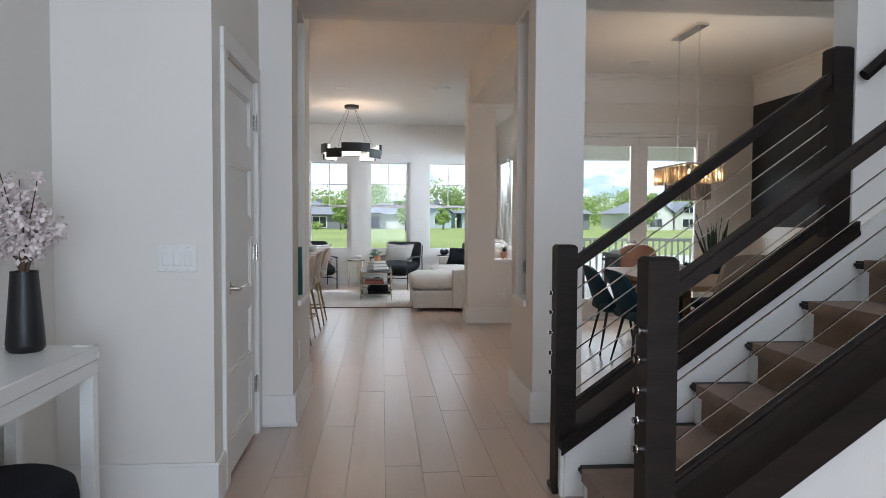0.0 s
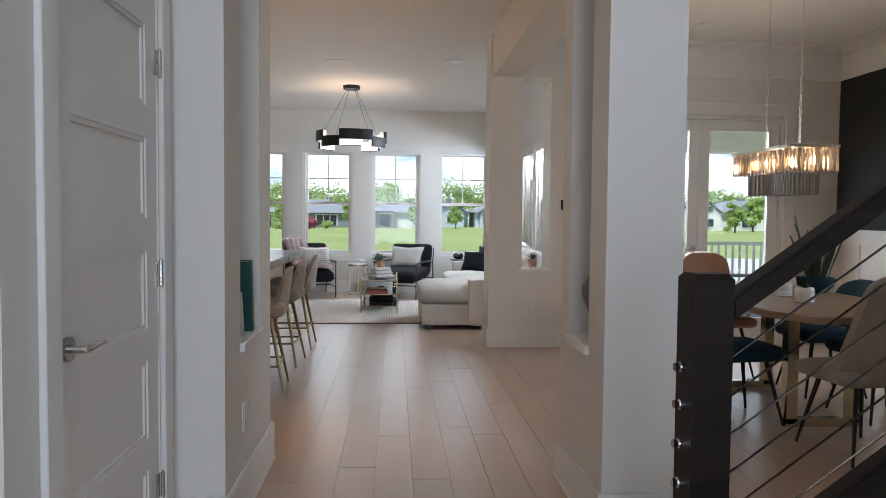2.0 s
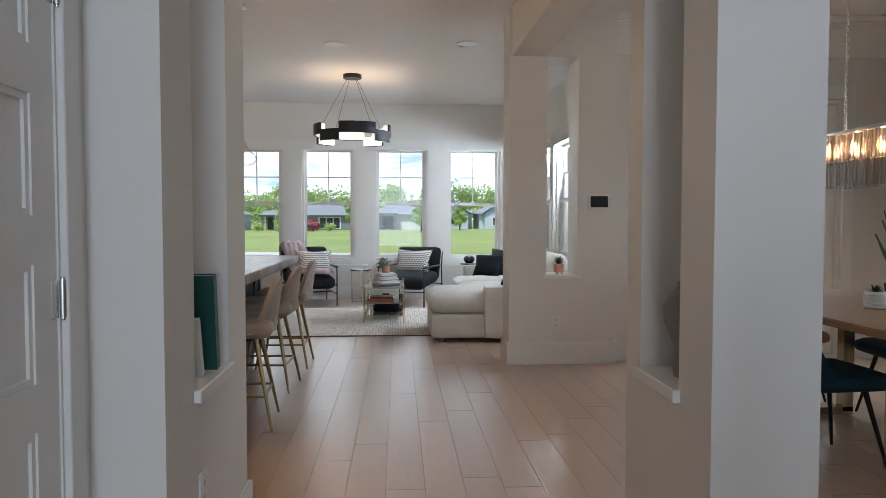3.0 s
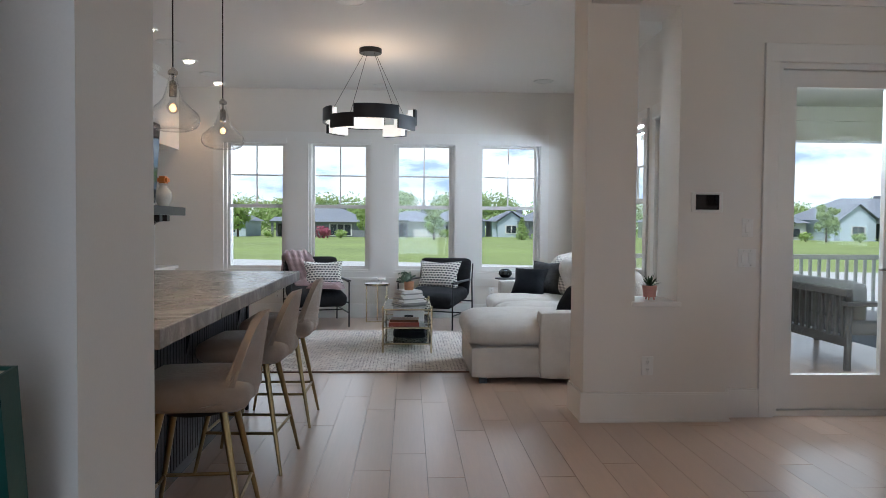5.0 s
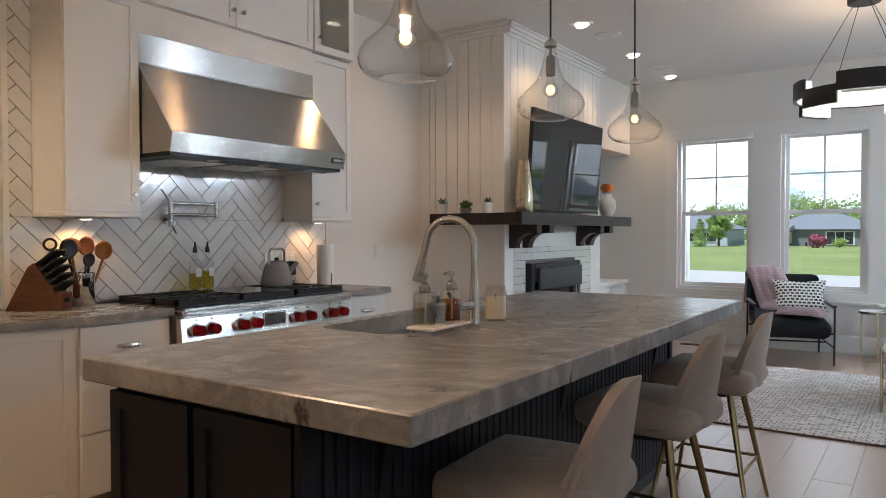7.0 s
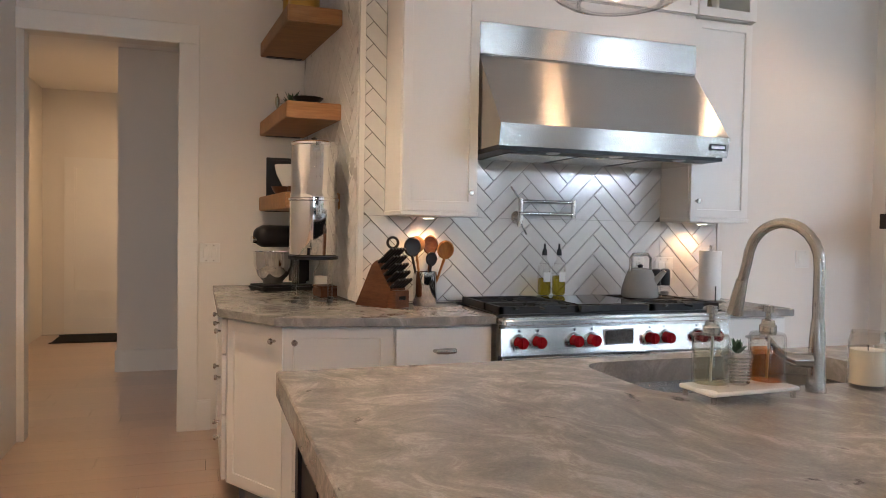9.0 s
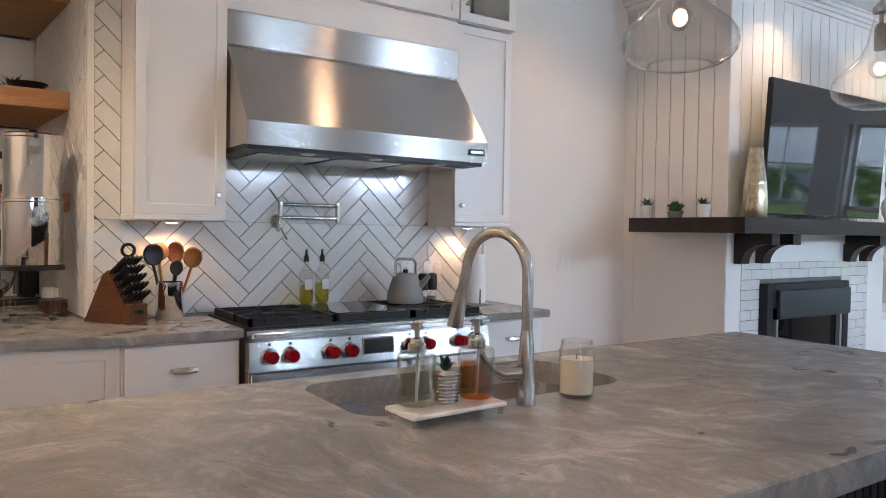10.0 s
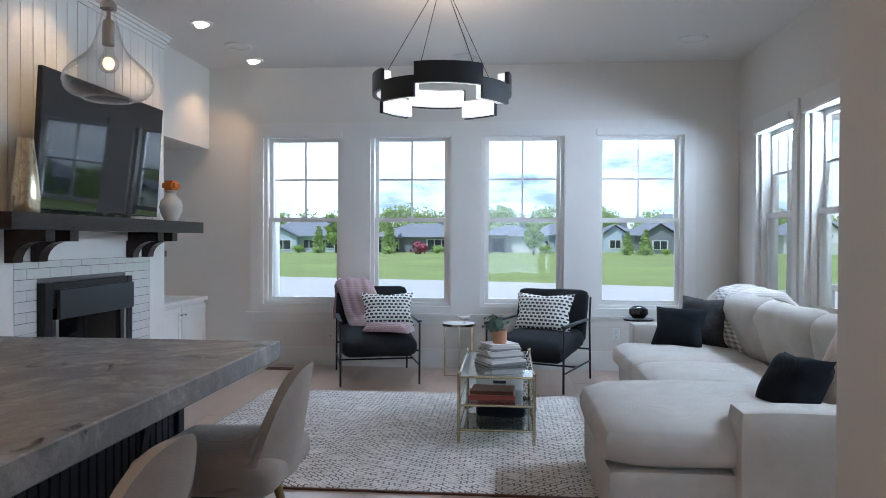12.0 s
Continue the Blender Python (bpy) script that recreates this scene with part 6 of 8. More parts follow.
def utensil(dx, dy, long, mat, w, h, turn, hollow):
    """A spoon that leans out of the crock, with a flat or hollowed bowl."""
    tip = Vector((dx, dy, long))
    hd = part("utensil", sweep([(dx * 0.25, dy * 0.25, 0.02), (dx * 0.7, dy * 0.7, long * 0.62), tip], [0.005, 0.006, 0.007], 8), mat, cr)
    bm = bmesh.new()
    n = 16
    rim = [[bm.verts.new((w * k * math.sin(2 * math.pi * i / n), d, h * (1 - k * math.cos(2 * math.pi * i / n)))) for i in range(n)] for k, d in ((1.0, 0.0), (0.86, -0.004), (0.45, -0.004 + hollow), (1.0, 0.012), (0.5, 0.012 + hollow))]
    for a, b in ((0, 1), (1, 2), (3, 0), (4, 3)):
        for i in range(n):
            bm.faces.new((rim[a][i], rim[a][(i + 1) % n], rim[b][(i + 1) % n], rim[b][i]))
    bm.faces.new(rim[2])
    bm.faces.new(rim[4][::-1])
    bmesh.ops.recalc_face_normals(bm, faces=bm.faces[:])
    o = part("bowl", bm, mat, hd)
    o.matrix_basis = pose(tip.x, tip.y, tip.z - 0.006, 0, math.degrees(math.atan2(dx, long)) * 0.6, turn)


utensil(0.045, 0.085, 0.235, ORANGEWOOD, 0.042, 0.048, 78, 0.012)
utensil(0.0, 0.025, 0.255, BLOCKWOOD, 0.038, 0.05, 70, 0.010)
utensil(-0.01, -0.045, 0.265, SHELFWOOD, 0.045, 0.042, 80, 0.0)
utensil(0.02, -0.075, 0.245, BLACKMETAL, 0.044, 0.05, 95, 0.004)
utensil(0.03, 0.02, 0.20, BLACKMETAL, 0.028, 0.036, 85, 0.004)

# floating shelves and what stands under them in the nook
for n, z in enumerate((2.362, 1.862, 1.385)):
    s = thing("floating_shelf", "thick honey oak floating shelf in the nook's corner", "shelf", (0, 0, z), 0, "shelves in the nook")
    part("board", rounded(prism([(-4.648, 6.785), (-3.755, 6.855), (-3.755, 7.145), (-4.648, 7.062)], "z", 0.0, 0.088), 0.005), SHELFWOOD, s)
    part("cleat", boxes((-4.64, -4.60, 6.82, 7.04, -0.004, 0.0)), BLACKMETAL, s)
tk = thing("water_filter", "polished steel two-tier water filter on a clear stand", "water filter", (-3.63, 6.985, 0.91))
part("lower_tank", lathe([(0, 0.235), (0.118, 0.235), (0.122, 0.24), (0.122, 0.51), (0.128, 0.515), (0.128, 0.525), (0, 0.525)], 36), CHROME, tk)
part("upper_tank", lathe([(0, 0.525), (0.121, 0.527), (0.121, 0.545), (0.117, 0.55), (0.117, 0.79), (0.122, 0.795), (0.122, 0.805), (0.10, 0.815), (0, 0.82)], 36), CHROME, tk)
part("lid_knob", lathe([(0, 0.818), (0.012, 0.818), (0.018, 0.832), (0, 0.842)], 14), BLACKMETAL, tk)
part("stand_ring", lathe([(0.105, 0.215), (0.128, 0.215), (0.128, 0.232), (0.105, 0.232), (0.105, 0.215)], 32), BLACKMETAL, tk)
for k in range(4):
    a = 0.6 + k * math.pi / 2
    x, y = 0.125 * math.cos(a), 0.125 * math.sin(a)
    lg = part("leg", rods(((x, y, 0.01), (x, y, 0.225), 0.013), seg=14), CLEAR, tk, "clear acrylic leg")
    part("foot", rods(((x, y, 0), (x, y, 0.012), 0.016), seg=12), BLACKMETAL, lg)
part("tap", sweep([(0.115, -0.03, 0.27), (0.155, -0.045, 0.27), (0.16, -0.047, 0.24)], 0.009, 10), BLACKMETAL, tk)
mx = thing("stand_mixer", "dark stand mixer with a steel bowl", "mixer", (-4.30, 6.90, 0.91), 20)
part("base", boxes((-0.11, 0.11, -0.17, 0.16, 0, 0.035), bevel=0.012, seg=2), BLACKMETAL, mx)
part("column", boxes((-0.055, 0.055, 0.06, 0.16, 0.03, 0.26), bevel=0.02, seg=2), BLACKMETAL, mx)
part("head", soft(0, 0.0, 0.32, 0.13, 0.36, 0.13, 0.06, cuts=6), BLACKMETAL, mx)
part("bowl", lathe([(0, 0.04), (0.055, 0.04), (0.06, 0.055), (0.09, 0.09), (0.112, 0.15), (0.114, 0.225), (0.118, 0.23), (0.108, 0.228), (0.105, 0.15), (0, 0.07)], 28, (0, -0.06, 0)), CHROME, mx)
part("lever", rods(((0.06, 0.05, 0.30), (0.09, 0.03, 0.30), 0.008), ((0, -0.16, 0.30), (0, -0.195, 0.30), 0.022), seg=12), CHROME, mx)
b = thing("glass_bottle", "clear round bottle behind the water filter", "bottle", (-4.05, 7.10, 0.91))
part("bottle", lathe([(0, 0), (0.045, 0), (0.048, 0.02), (0.048, 0.12), (0.018, 0.17), (0.017, 0.22), (0, 0.22)], 20), CLEAR, b)
part("label", lathe([(0.0488, 0.03), (0.0488, 0.10)], 20), WHITEPLASTIC, b)
b = thing("wooden_box", "small dark red box on the worktop", "box", (-3.86, 7.09, 0.91), 10)
part("box", boxes((-0.07, 0.07, -0.05, 0.05, 0, 0.05), bevel=0.004), BLOCKWOOD, b)
part("lid", boxes((-0.072, 0.072, -0.052, 0.052, 0.051, 0.06), bevel=0.003), BLOCKWOOD, b)
b = thing("ceramic_bowl", "white ribbed bowl on the lower shelf", "bowl", (-4.16, 6.93, 1.473))
part("bowl", lathe([(0, 0.05), (0.05, 0.05), (0.055, 0.06), (0.085, 0.12), (0.095, 0.17), (0.09, 0.17), (0.078, 0.12), (0, 0.065)], 28), WHITECERAMIC, b)
part("stand", lathe([(0, 0), (0.06, 0), (0.06, 0.012), (0.02, 0.02), (0.02, 0.05), (0, 0.05)], 20), BLOCKWOOD, b)
b = thing("chalkboard", "black framed board leaning on the lower shelf", "board", (-4.60, 6.94, 1.473))
part("board", boxes((-0.008, 0.008, -0.115, 0.115, 0.0, 0.25), bevel=0.002), BLACKMETAL, b)
part("frame", boxes((0.008, 0.014, -0.115, -0.10, 0.0, 0.25), (0.008, 0.014, 0.10, 0.115, 0.0, 0.25), (0.008, 0.014, -0.10, 0.10, 0.235, 0.25), (0.008, 0.014, -0.10, 0.10, 0.0, 0.015)), CASTIRON, b)
b = thing("wooden_bowl", "small brown bowl on the lower shelf", "bowl", (-4.36, 6.90, 1.473))
part("bowl", lathe([(0, 0), (0.03, 0), (0.055, 0.03), (0.065, 0.055), (0.058, 0.053), (0, 0.015)], 22), BLOCKWOOD, b)
p = thing("trailing_plant", "small leafy plant in a dark pot on the middle shelf", "plant", (-4.16, 6.93, 1.95))
part("pot", lathe([(0, 0), (0.035, 0), (0.045, 0.05), (0.04, 0.05), (0, 0.04)], 18), BLACKMETAL, p)
rosette(p, 0.03, 26, 0.11, 0.010, LEAF, rng, 1.3)
b = thing("dark_bowl", "shallow dark bowl on the middle shelf", "bowl", (-3.86, 6.98, 1.95))
part("bowl", lathe([(0, 0), (0.05, 0), (0.085, 0.035), (0.08, 0.035), (0, 0.012)], 24), BLACKMETAL, b)
b = thing("figurine", "small slim brass ornament on the middle shelf", "ornament", (-4.50, 6.88, 1.95))
part("stem", lathe([(0, 0), (0.02, 0), (0.006, 0.015), (0.005, 0.07), (0.014, 0.10), (0.012, 0.14), (0, 0.15)], 14), BRASS, b)
part("top", lathe([(0, 0.15), (0.008, 0.155), (0, 0.165)], 10), BRASS, b)
for x, y, r, h in ((-4.20, 6.93, 0.055, 0.15), (-3.98, 6.97, 0.085, 0.20)):
    b = thing("canister", "yellow tin canister with a dark lid on the upper shelf", "canister", (x, y, 2.45))
    part("jar", lathe([(0, 0), (r, 0), (r, h), (0, h + 0.002)], 26), YELLOWTIN, b)
    part("lid", lathe([(0, h + 0.002), (r + 0.003, h + 0.002), (r + 0.003, h + 0.02), (0, h + 0.024)], 26), BLACKMETAL, b)


def plate(name, label, c, out, w, h, kind, n=1):
    """A wall plate with rockers, toggles or sockets."""
    p = thing(name, label, "wall plate")
    o = Vector(out)
    s = Vector((-o.y, o.x, 0))

    def slab(hw, lo, hi, d0, d1, off=0.0):
        a, b = Vector(c) + s * (off - hw) + o * d0, Vector(c) + s * (off + hw) + o * d1
        return (min(a.x, b.x), max(a.x, b.x), min(a.y, b.y), max(a.y, b.y), c[2] + lo, c[2] + hi)
    part("plate", boxes(slab(w / 2, -h / 2, h / 2, 0.0, 0.006), bevel=0.002), WHITEPLASTIC, p)
    for k in range(n):
        off = (k - (n - 1) / 2) * 0.046
        if kind == "socket":
            for z in (-0.024, 0.024):
                sk = part("socket", boxes(slab(0.016, z - 0.015, z + 0.015, 0.006, 0.0085, off), bevel=0.001), WHITEPLASTIC, p)
                part("slot", boxes(slab(0.0015, z - 0.004, z + 0.007, 0.0085, 0.0089, off - 0.006), slab(0.0015, z - 0.004, z + 0.007, 0.0085, 0.0089, off + 0.006), slab(0.0025, z - 0.011, z - 0.007, 0.0085, 0.0089, off)), BLACKMETAL, sk)
        else:
            part("rocker", boxes(slab(0.0165, -0.033, 0.033, 0.006, 0.010, off), bevel=0.002), WHITEPLASTIC, p)
        for z in (-h / 2 + 0.012, h / 2 - 0.012):
            part("screw", boxes(slab(0.0025, z - 0.0025, z + 0.0025, 0.006, 0.0068, off)), STEELV, p)
    return p


plate("switch_plate", "white three-gang switch plate", (-0.682, 3.56, 1.094), (0, -1, 0), 0.165, 0.12, "rocker", 3)
plate("switch_plate", "white double switch by the doorway", (-4.65, 6.49, 1.115), (1, 0, 0), 0.12, 0.12, "rocker", 2)
plate("switch_plate", "white double switch on the kitchen wall", (-3.70, 10.25, 1.13), (1, 0, 0), 0.12, 0.12, "rocker", 2)
plate("outlet_plate", "white double outlet low on the pier", (-0.335, 5.09, 0.41), (1, 0, 0), 0.075, 0.12, "socket")
plate("outlet_plate", "white double outlet on the pass-through wall", (1.655, 8.95, 0.36), (0, -1, 0), 0.075, 0.12, "socket")
plate("outlet_plate", "white outlet on the tiles by the range", (-3.437, 8.80, 1.09), (1, 0, 0), 0.075, 0.12, "socket")
plate("switch_plate", "white switch on the tiles by the range", (-3.437, 8.97, 1.09), (1, 0, 0), 0.12, 0.12, "rocker", 2)
plate("switch_plate", "white switch beside the porch door", (2.34, 9.05, 1.05), (0, -1, 0), 0.12, 0.12, "rocker", 2)
plate("switch_plate", "white single switch beside the porch door", (2.34, 9.05, 1.25), (0, -1, 0), 0.075, 0.12, "rocker")
plate("outlet_plate", "white outlet under the windows", (-1.62, 14.1, 0.33), (0, -1, 0), 0.075, 0.12, "socket")
plate("outlet_plate", "white outlet under the windows", (1.25, 14.1, 0.36), (0, -1, 0), 0.075, 0.12, "socket")
th = thing("thermostat", "dark-faced wall thermostat panel", "thermostat")
part("frame", boxes((1.92, 2.125, 8.938, 8.95, 1.345, 1.475), bevel=0.004), WHITEPLASTIC, th)
part("screen", boxes((1.947, 2.098, 8.934, 8.939, 1.362, 1.458)), BLACKGLOSS, th)

m2 = thing("door_mat", "black mat before the passage's end door", "mat", (-8.70, 5.33, 0.0))
part("mat", boxes((-0.28, 0.28, -0.40, 0.40, 0.0005, 0.012), bevel=0.003), BLACKCLOTH, m2)
part("border", boxes((-0.30, -0.28, -0.42, 0.42, 0.0005, 0.010), (0.28, 0.30, -0.42, 0.42, 0.0005, 0.010)), CHARCOAL, m2)

# ---- living room ----
# chimney breast with grooved boards, tile surround, mantel
CX, CY0, CY1 = -2.83, 10.86, 12.95
ch = structure("chimney_breast", boxes((-3.70, CX - 0.012, CY0 + 0.012, 11.23, 0, H), (-3.70, CX - 0.012, 12.305, CY1, 0, H), (-3.70, CX - 0.012, 11.23, 12.305, 1.0, H), (-3.70, -3.15, 11.23, 12.305, 0, 1.0)),
               TRIM, "white painted chimney breast with vertical grooved boards", "chimney breast")
w = 0.118
y = CY0
while y < CY1 - 0.01:
    e = min(y + w, CY1)
    for lo, hi in ((1.44, H - 0.09),):
        part("board", boxes((CX - 0.012, CX, y + 0.003, e - 0.003, lo, hi)), TRIM, ch, smooth=False)
    y += w
x = CX
while x > -3.55:
    part("board", boxes((max(x - w, -3.60) + 0.003, x - 0.003, CY0, CY0 + 0.012, 1.44, H - 0.09)), TRIM, ch, smooth=False)
    x -= w
part("corner_board", boxes((-3.70, -3.60, CY0 - 0.008, CY0 + 0.012, 0, H - 0.09)), TRIM, ch)
part("lower_panel", boxes((CX - 0.012, CX + 0.004, CY0, 11.02, 0, 1.34), (CX - 0.012, CX + 0.004, 12.70, CY1, 0, 1.34), (CX - 0.012, CX + 0.004, 11.02, 12.70, 1.145, 1.34), (-3.60, CX, CY0 - 0.004, CY0 + 0.012, 0, 1.34)), TRIM, ch)
part("arch_board", prism([(10.98, 1.34), (10.98, 1.20), (11.10, 1.245), (11.30, 1.275), (12.42, 1.275), (12.60, 1.245), (12.74, 1.20), (12.74, 1.34)], "x", CX + 0.004, CX + 0.018), TRIM, ch, smooth=False)
crown("crown_moulding", (CX, CY0), (CX, CY1), (1, 0))
crown("crown_moulding", (-3.70, CY0), (CX + 0.07, CY0), (0, -1))
fp = thing("fireplace_insert", "dark grey metal fireplace insert with a black firebox", "fireplace")
part("surround", boxes((CX - 0.02, -2.765, 11.235, 11.31, 0, 1.0), (CX - 0.02, -2.765, 12.225, 12.30, 0, 1.0), (CX - 0.02, -2.765, 11.31, 12.225, 0.83, 1.0), bevel=0.004), BLACKMETAL, fp)
part("front_hood", boxes((-2.765, -2.735, 11.345, 12.275, 0.755, 0.955), bevel=0.006), FIREGREY, fp, "grey metal hood plate")
part("firebox", boxes((-3.14, -3.12, 11.31, 12.225, 0.05, 0.83), (-3.12, -2.84, 11.29, 11.31, 0.05, 0.83), (-3.12, -2.84, 12.225, 12.245, 0.05, 0.83), (-3.12, -2.84, 11.31, 12.225, 0.03, 0.05)), CASTIRON, fp)
part("screen", boxes((-2.80, -2.795, 11.31, 12.225, 0.05, 0.83)), BLACKGLOSS, fp, "black glass fire screen")
for y in (11.335, 12.17):
    part("side_rail", boxes((-2.79, -2.76, y, y + 0.028, 0.05, 0.755)), GREYENAMEL, fp)

ma = thing("mantel_shelf", "long dark-stained wooden mantel wrapping the chimney", "mantel")
part("shelf", prism([(-2.50, 10.56), (-2.50, 13.02), (CX, 13.02), (CX, CY0 - 0.006), (-3.39, CY0 - 0.006), (-3.39, 10.56)], "z", 1.34, 1.435), MANTELWOOD, ma, smooth=False)
for y in (10.98, 11.22, 12.36, 12.60):
    arcp = [(CX + 0.006, 1.34), (-2.56, 1.34), (-2.56, 1.27)] + [(-2.62 - 0.15 * math.sin(a), 1.27 - 0.13 * (1 - math.cos(a))) for a in (math.pi / 2 * k / 6 for k in range(0, 7))] + [(CX + 0.006, 1.14)]
    part("corbel", prism(arcp, "y", y - 0.045, y + 0.045), MANTELWOOD, ma, smooth=False)
tv = thing("television", "large wall-mounted flat television, switched off", "television", (-2.655, 11.745, 1.90), 0)
o = part("panel", boxes((-0.018, 0.018, -0.755, 0.755, -0.435, 0.435), bevel=0.004), BLACKMETAL, tv)
s = part("screen", boxes((0.0185, 0.0195, -0.748, 0.748, -0.424, 0.428)), BLACKGLOSS, tv, "black reflective screen", smooth=False)
part("mount", boxes((-0.16, -0.018, -0.20, 0.20, -0.18, 0.18), bevel=0.005), BLACKMETAL, tv)
part("logo_bar", boxes((0.0195, 0.0203, -0.03, 0.03, -0.4325, -0.4275)), STEELV, tv)
tv.matrix_basis = pose(-2.655, 11.745, 1.90, 0, 3.5, 0)

v = thing("mercury_glass_vase", "tall tapered mercury glass vase on the mantel", "vase", (-2.68, 10.93, 1.435))
part("vase", lathe([(0, 0), (0.072, 0), (0.076, 0.01), (0.080, 0.10), (0.070, 0.22), (0.050, 0.38), (0.045, 0.45), (0.041, 0.45), (0.062, 0.22), (0.07, 0.03), (0, 0.02)], 30), surf("aged_mercury_glass", (0.55, 0.48, 0.34), 0.12, 0.85, var=0.35, big=30, fine=120, bump=0.4), v)
part("pebbles", lathe([(0, 0.022), (0.066, 0.022), (0.068, 0.06), (0, 0.07)], 24), BLOCKWOOD, v)
v = thing("urn_vase", "crackled cream urn vase with an orange topper", "vase", (-2.66, 12.74, 1.435))
part("vase", lathe([(0, 0), (0.05, 0), (0.055, 0.01), (0.085, 0.07), (0.095, 0.125), (0.085, 0.175), (0.05, 0.215), (0.04, 0.24), (0.055, 0.262), (0.05, 0.264), (0.034, 0.24), (0, 0.22)], 30), CERAMIC, v)
part("topper", boxes((-0.055, 0.055, -0.07, 0.07, 0.262, 0.345), bevel=0.02, seg=2), ORANGE, v)
for x, kind in ((-3.36, 0), (-3.12, 1), (-2.90, 2)):
    p = thing("mantel_plant", ("small succulent in a white pot", "round moss ball in a grey pot", "small leafy succulent in a white pot")[kind] + " on the mantel", "plant", (x, 10.71, 1.435))
    if kind == 1:
        part("pot", lathe([(0, 0), (0.04, 0), (0.055, 0.045), (0.05, 0.046), (0, 0.04)], 20), GREYCEMENT, p)
        bm = bmesh.new()
        leaf_cloud(bm, (0, 0, 0.075), 0.062, 420, 0.012, rng, 0.8)
        part("moss", bm, GRASSY, p, smooth=False)
    else:
        part("pot", lathe([(0, 0), (0.036, 0), (0.046, 0.09), (0.041, 0.09), (0.035, 0.02), (0, 0.075)], 20), WHITECERAMIC, p)
        rosette(p, 0.075, 16, 0.085 if kind == 0 else 0.07, 0.013, SAGE if kind == 0 else LEAF, rng, 1.15)

# recess beside the chimney: soffit wall, low cabinet, shelf
structure("recess_wall", boxes((-3.70, -2.91, CY1, 14.1, 2.22, H)), PAINT, "painted wall over the recess beside the chimney", "wall")
rc = thing("recess_cabinet", "low white two-door cabinet in the recess", "cabinet")
part("body", boxes((-3.69, -2.96, CY1 + 0.004, 14.078, 0.0, 0.66)), CABINET, rc)
part("top", boxes((-3.69, -2.915, CY1 + 0.002, 14.078, 0.662, 0.70), bevel=0.004), CABINET, rc)
for k in range(2):
    a = CY1 + 0.02 + k * 0.555
    dr = part("door", oriented(frame_door(0.545, 0.53), (-2.938, a, 0.10), (0, 1)), CABINET, rc)
    knob(dr, (-2.938, a + (0.51 if k == 0 else 0.035), 0.56), (1, 0, 0), 0.011)
sp = thing("smart_speaker", "white speaker box with a black top on the recess cabinet", "speaker", (-3.2, 13.28, 0.70))
part("body", boxes((-0.12, 0.12, -0.10, 0.10, 0, 0.22), bevel=0.02, seg=2), WHITEPLASTIC, sp)
part("top", boxes((-0.122, 0.122, -0.102, 0.102, 0.221, 0.245), bevel=0.01), BLACKMETAL, sp)
rs = thing("recess_shelf", "thin dark wall shelf in the recess", "shelf", (0, 0, 1.12))
part("board", boxes((-3.69, -3.05, CY1 + 0.004, 13.45, 0, 0.06), bevel=0.003), MANTELWOOD, rs)
part("bracket", boxes((-3.69, -3.2, CY1 + 0.004, CY1 + 0.02, -0.05, 0.0)), BLACKMETAL, rs)

# ring chandelier
rc = thing("ring_chandelier", "black staggered drum ring chandelier with lit panels", "chandelier", (-0.28, 11.87, 0))
part("canopy", lathe([(0, 3.0), (0.11, 3.0), (0.115, 3.005), (0.115, 3.049), (0, 3.049)], 32), BLACKMETAL, rc)
R0, R1 = 0.455, 0.482
for k in range(8):
    start = 253.5 + 90 * (k // 2) + (55 if k % 2 else 0)
    a0, a1 = radians(start), radians(start + (35 if k % 2 else 55))
    up = 0.0 if k % 2 else 0.085
    for r0, r1, lo, hi, mat, nm in ((R0, R1, 2.20 + up, 2.335 + up, BLACKMETAL, "band"), (R0 - 0.05, R0 - 0.003, 2.207 + up, 2.325 + up, DIFFUSER, "light_panel")):
        bm = bmesh.new()
        n = 14
        ring = [[bm.verts.new((r * math.cos(a0 + (a1 - a0) * i / n), r * math.sin(a0 + (a1 - a0) * i / n), z)) for i in range(n + 1)] for r, z in ((r0, lo), (r1, lo), (r1, hi), (r0, hi))]
        for q in range(4):
            for i in range(n):
                bm.faces.new((ring[q][i], ring[q][i + 1], ring[(q + 1) % 4][i + 1], ring[(q + 1) % 4][i]))
        for i in (0, n):
            bm.faces.new([ring[q][i] for q in range(4)])
        bmesh.ops.recalc_face_normals(bm, faces=bm.faces[:])
        part(nm, bm, mat, rc)
for k in range(4):
    a = radians(35 + k * 90)
    part("cable", rods(((0.07 * math.cos(a), 0.07 * math.sin(a), 3.0), (0.465 * math.cos(a), 0.465 * math.sin(a), 2.335), 0.0025), seg=6), BLACKMETAL, rc)
lamp("ring_uplight", "AREA", 5, (1.0, 0.68, 0.40), (-0.28, 11.87, 2.44), (-0.28, 11.87, 3.0), size=0.6)


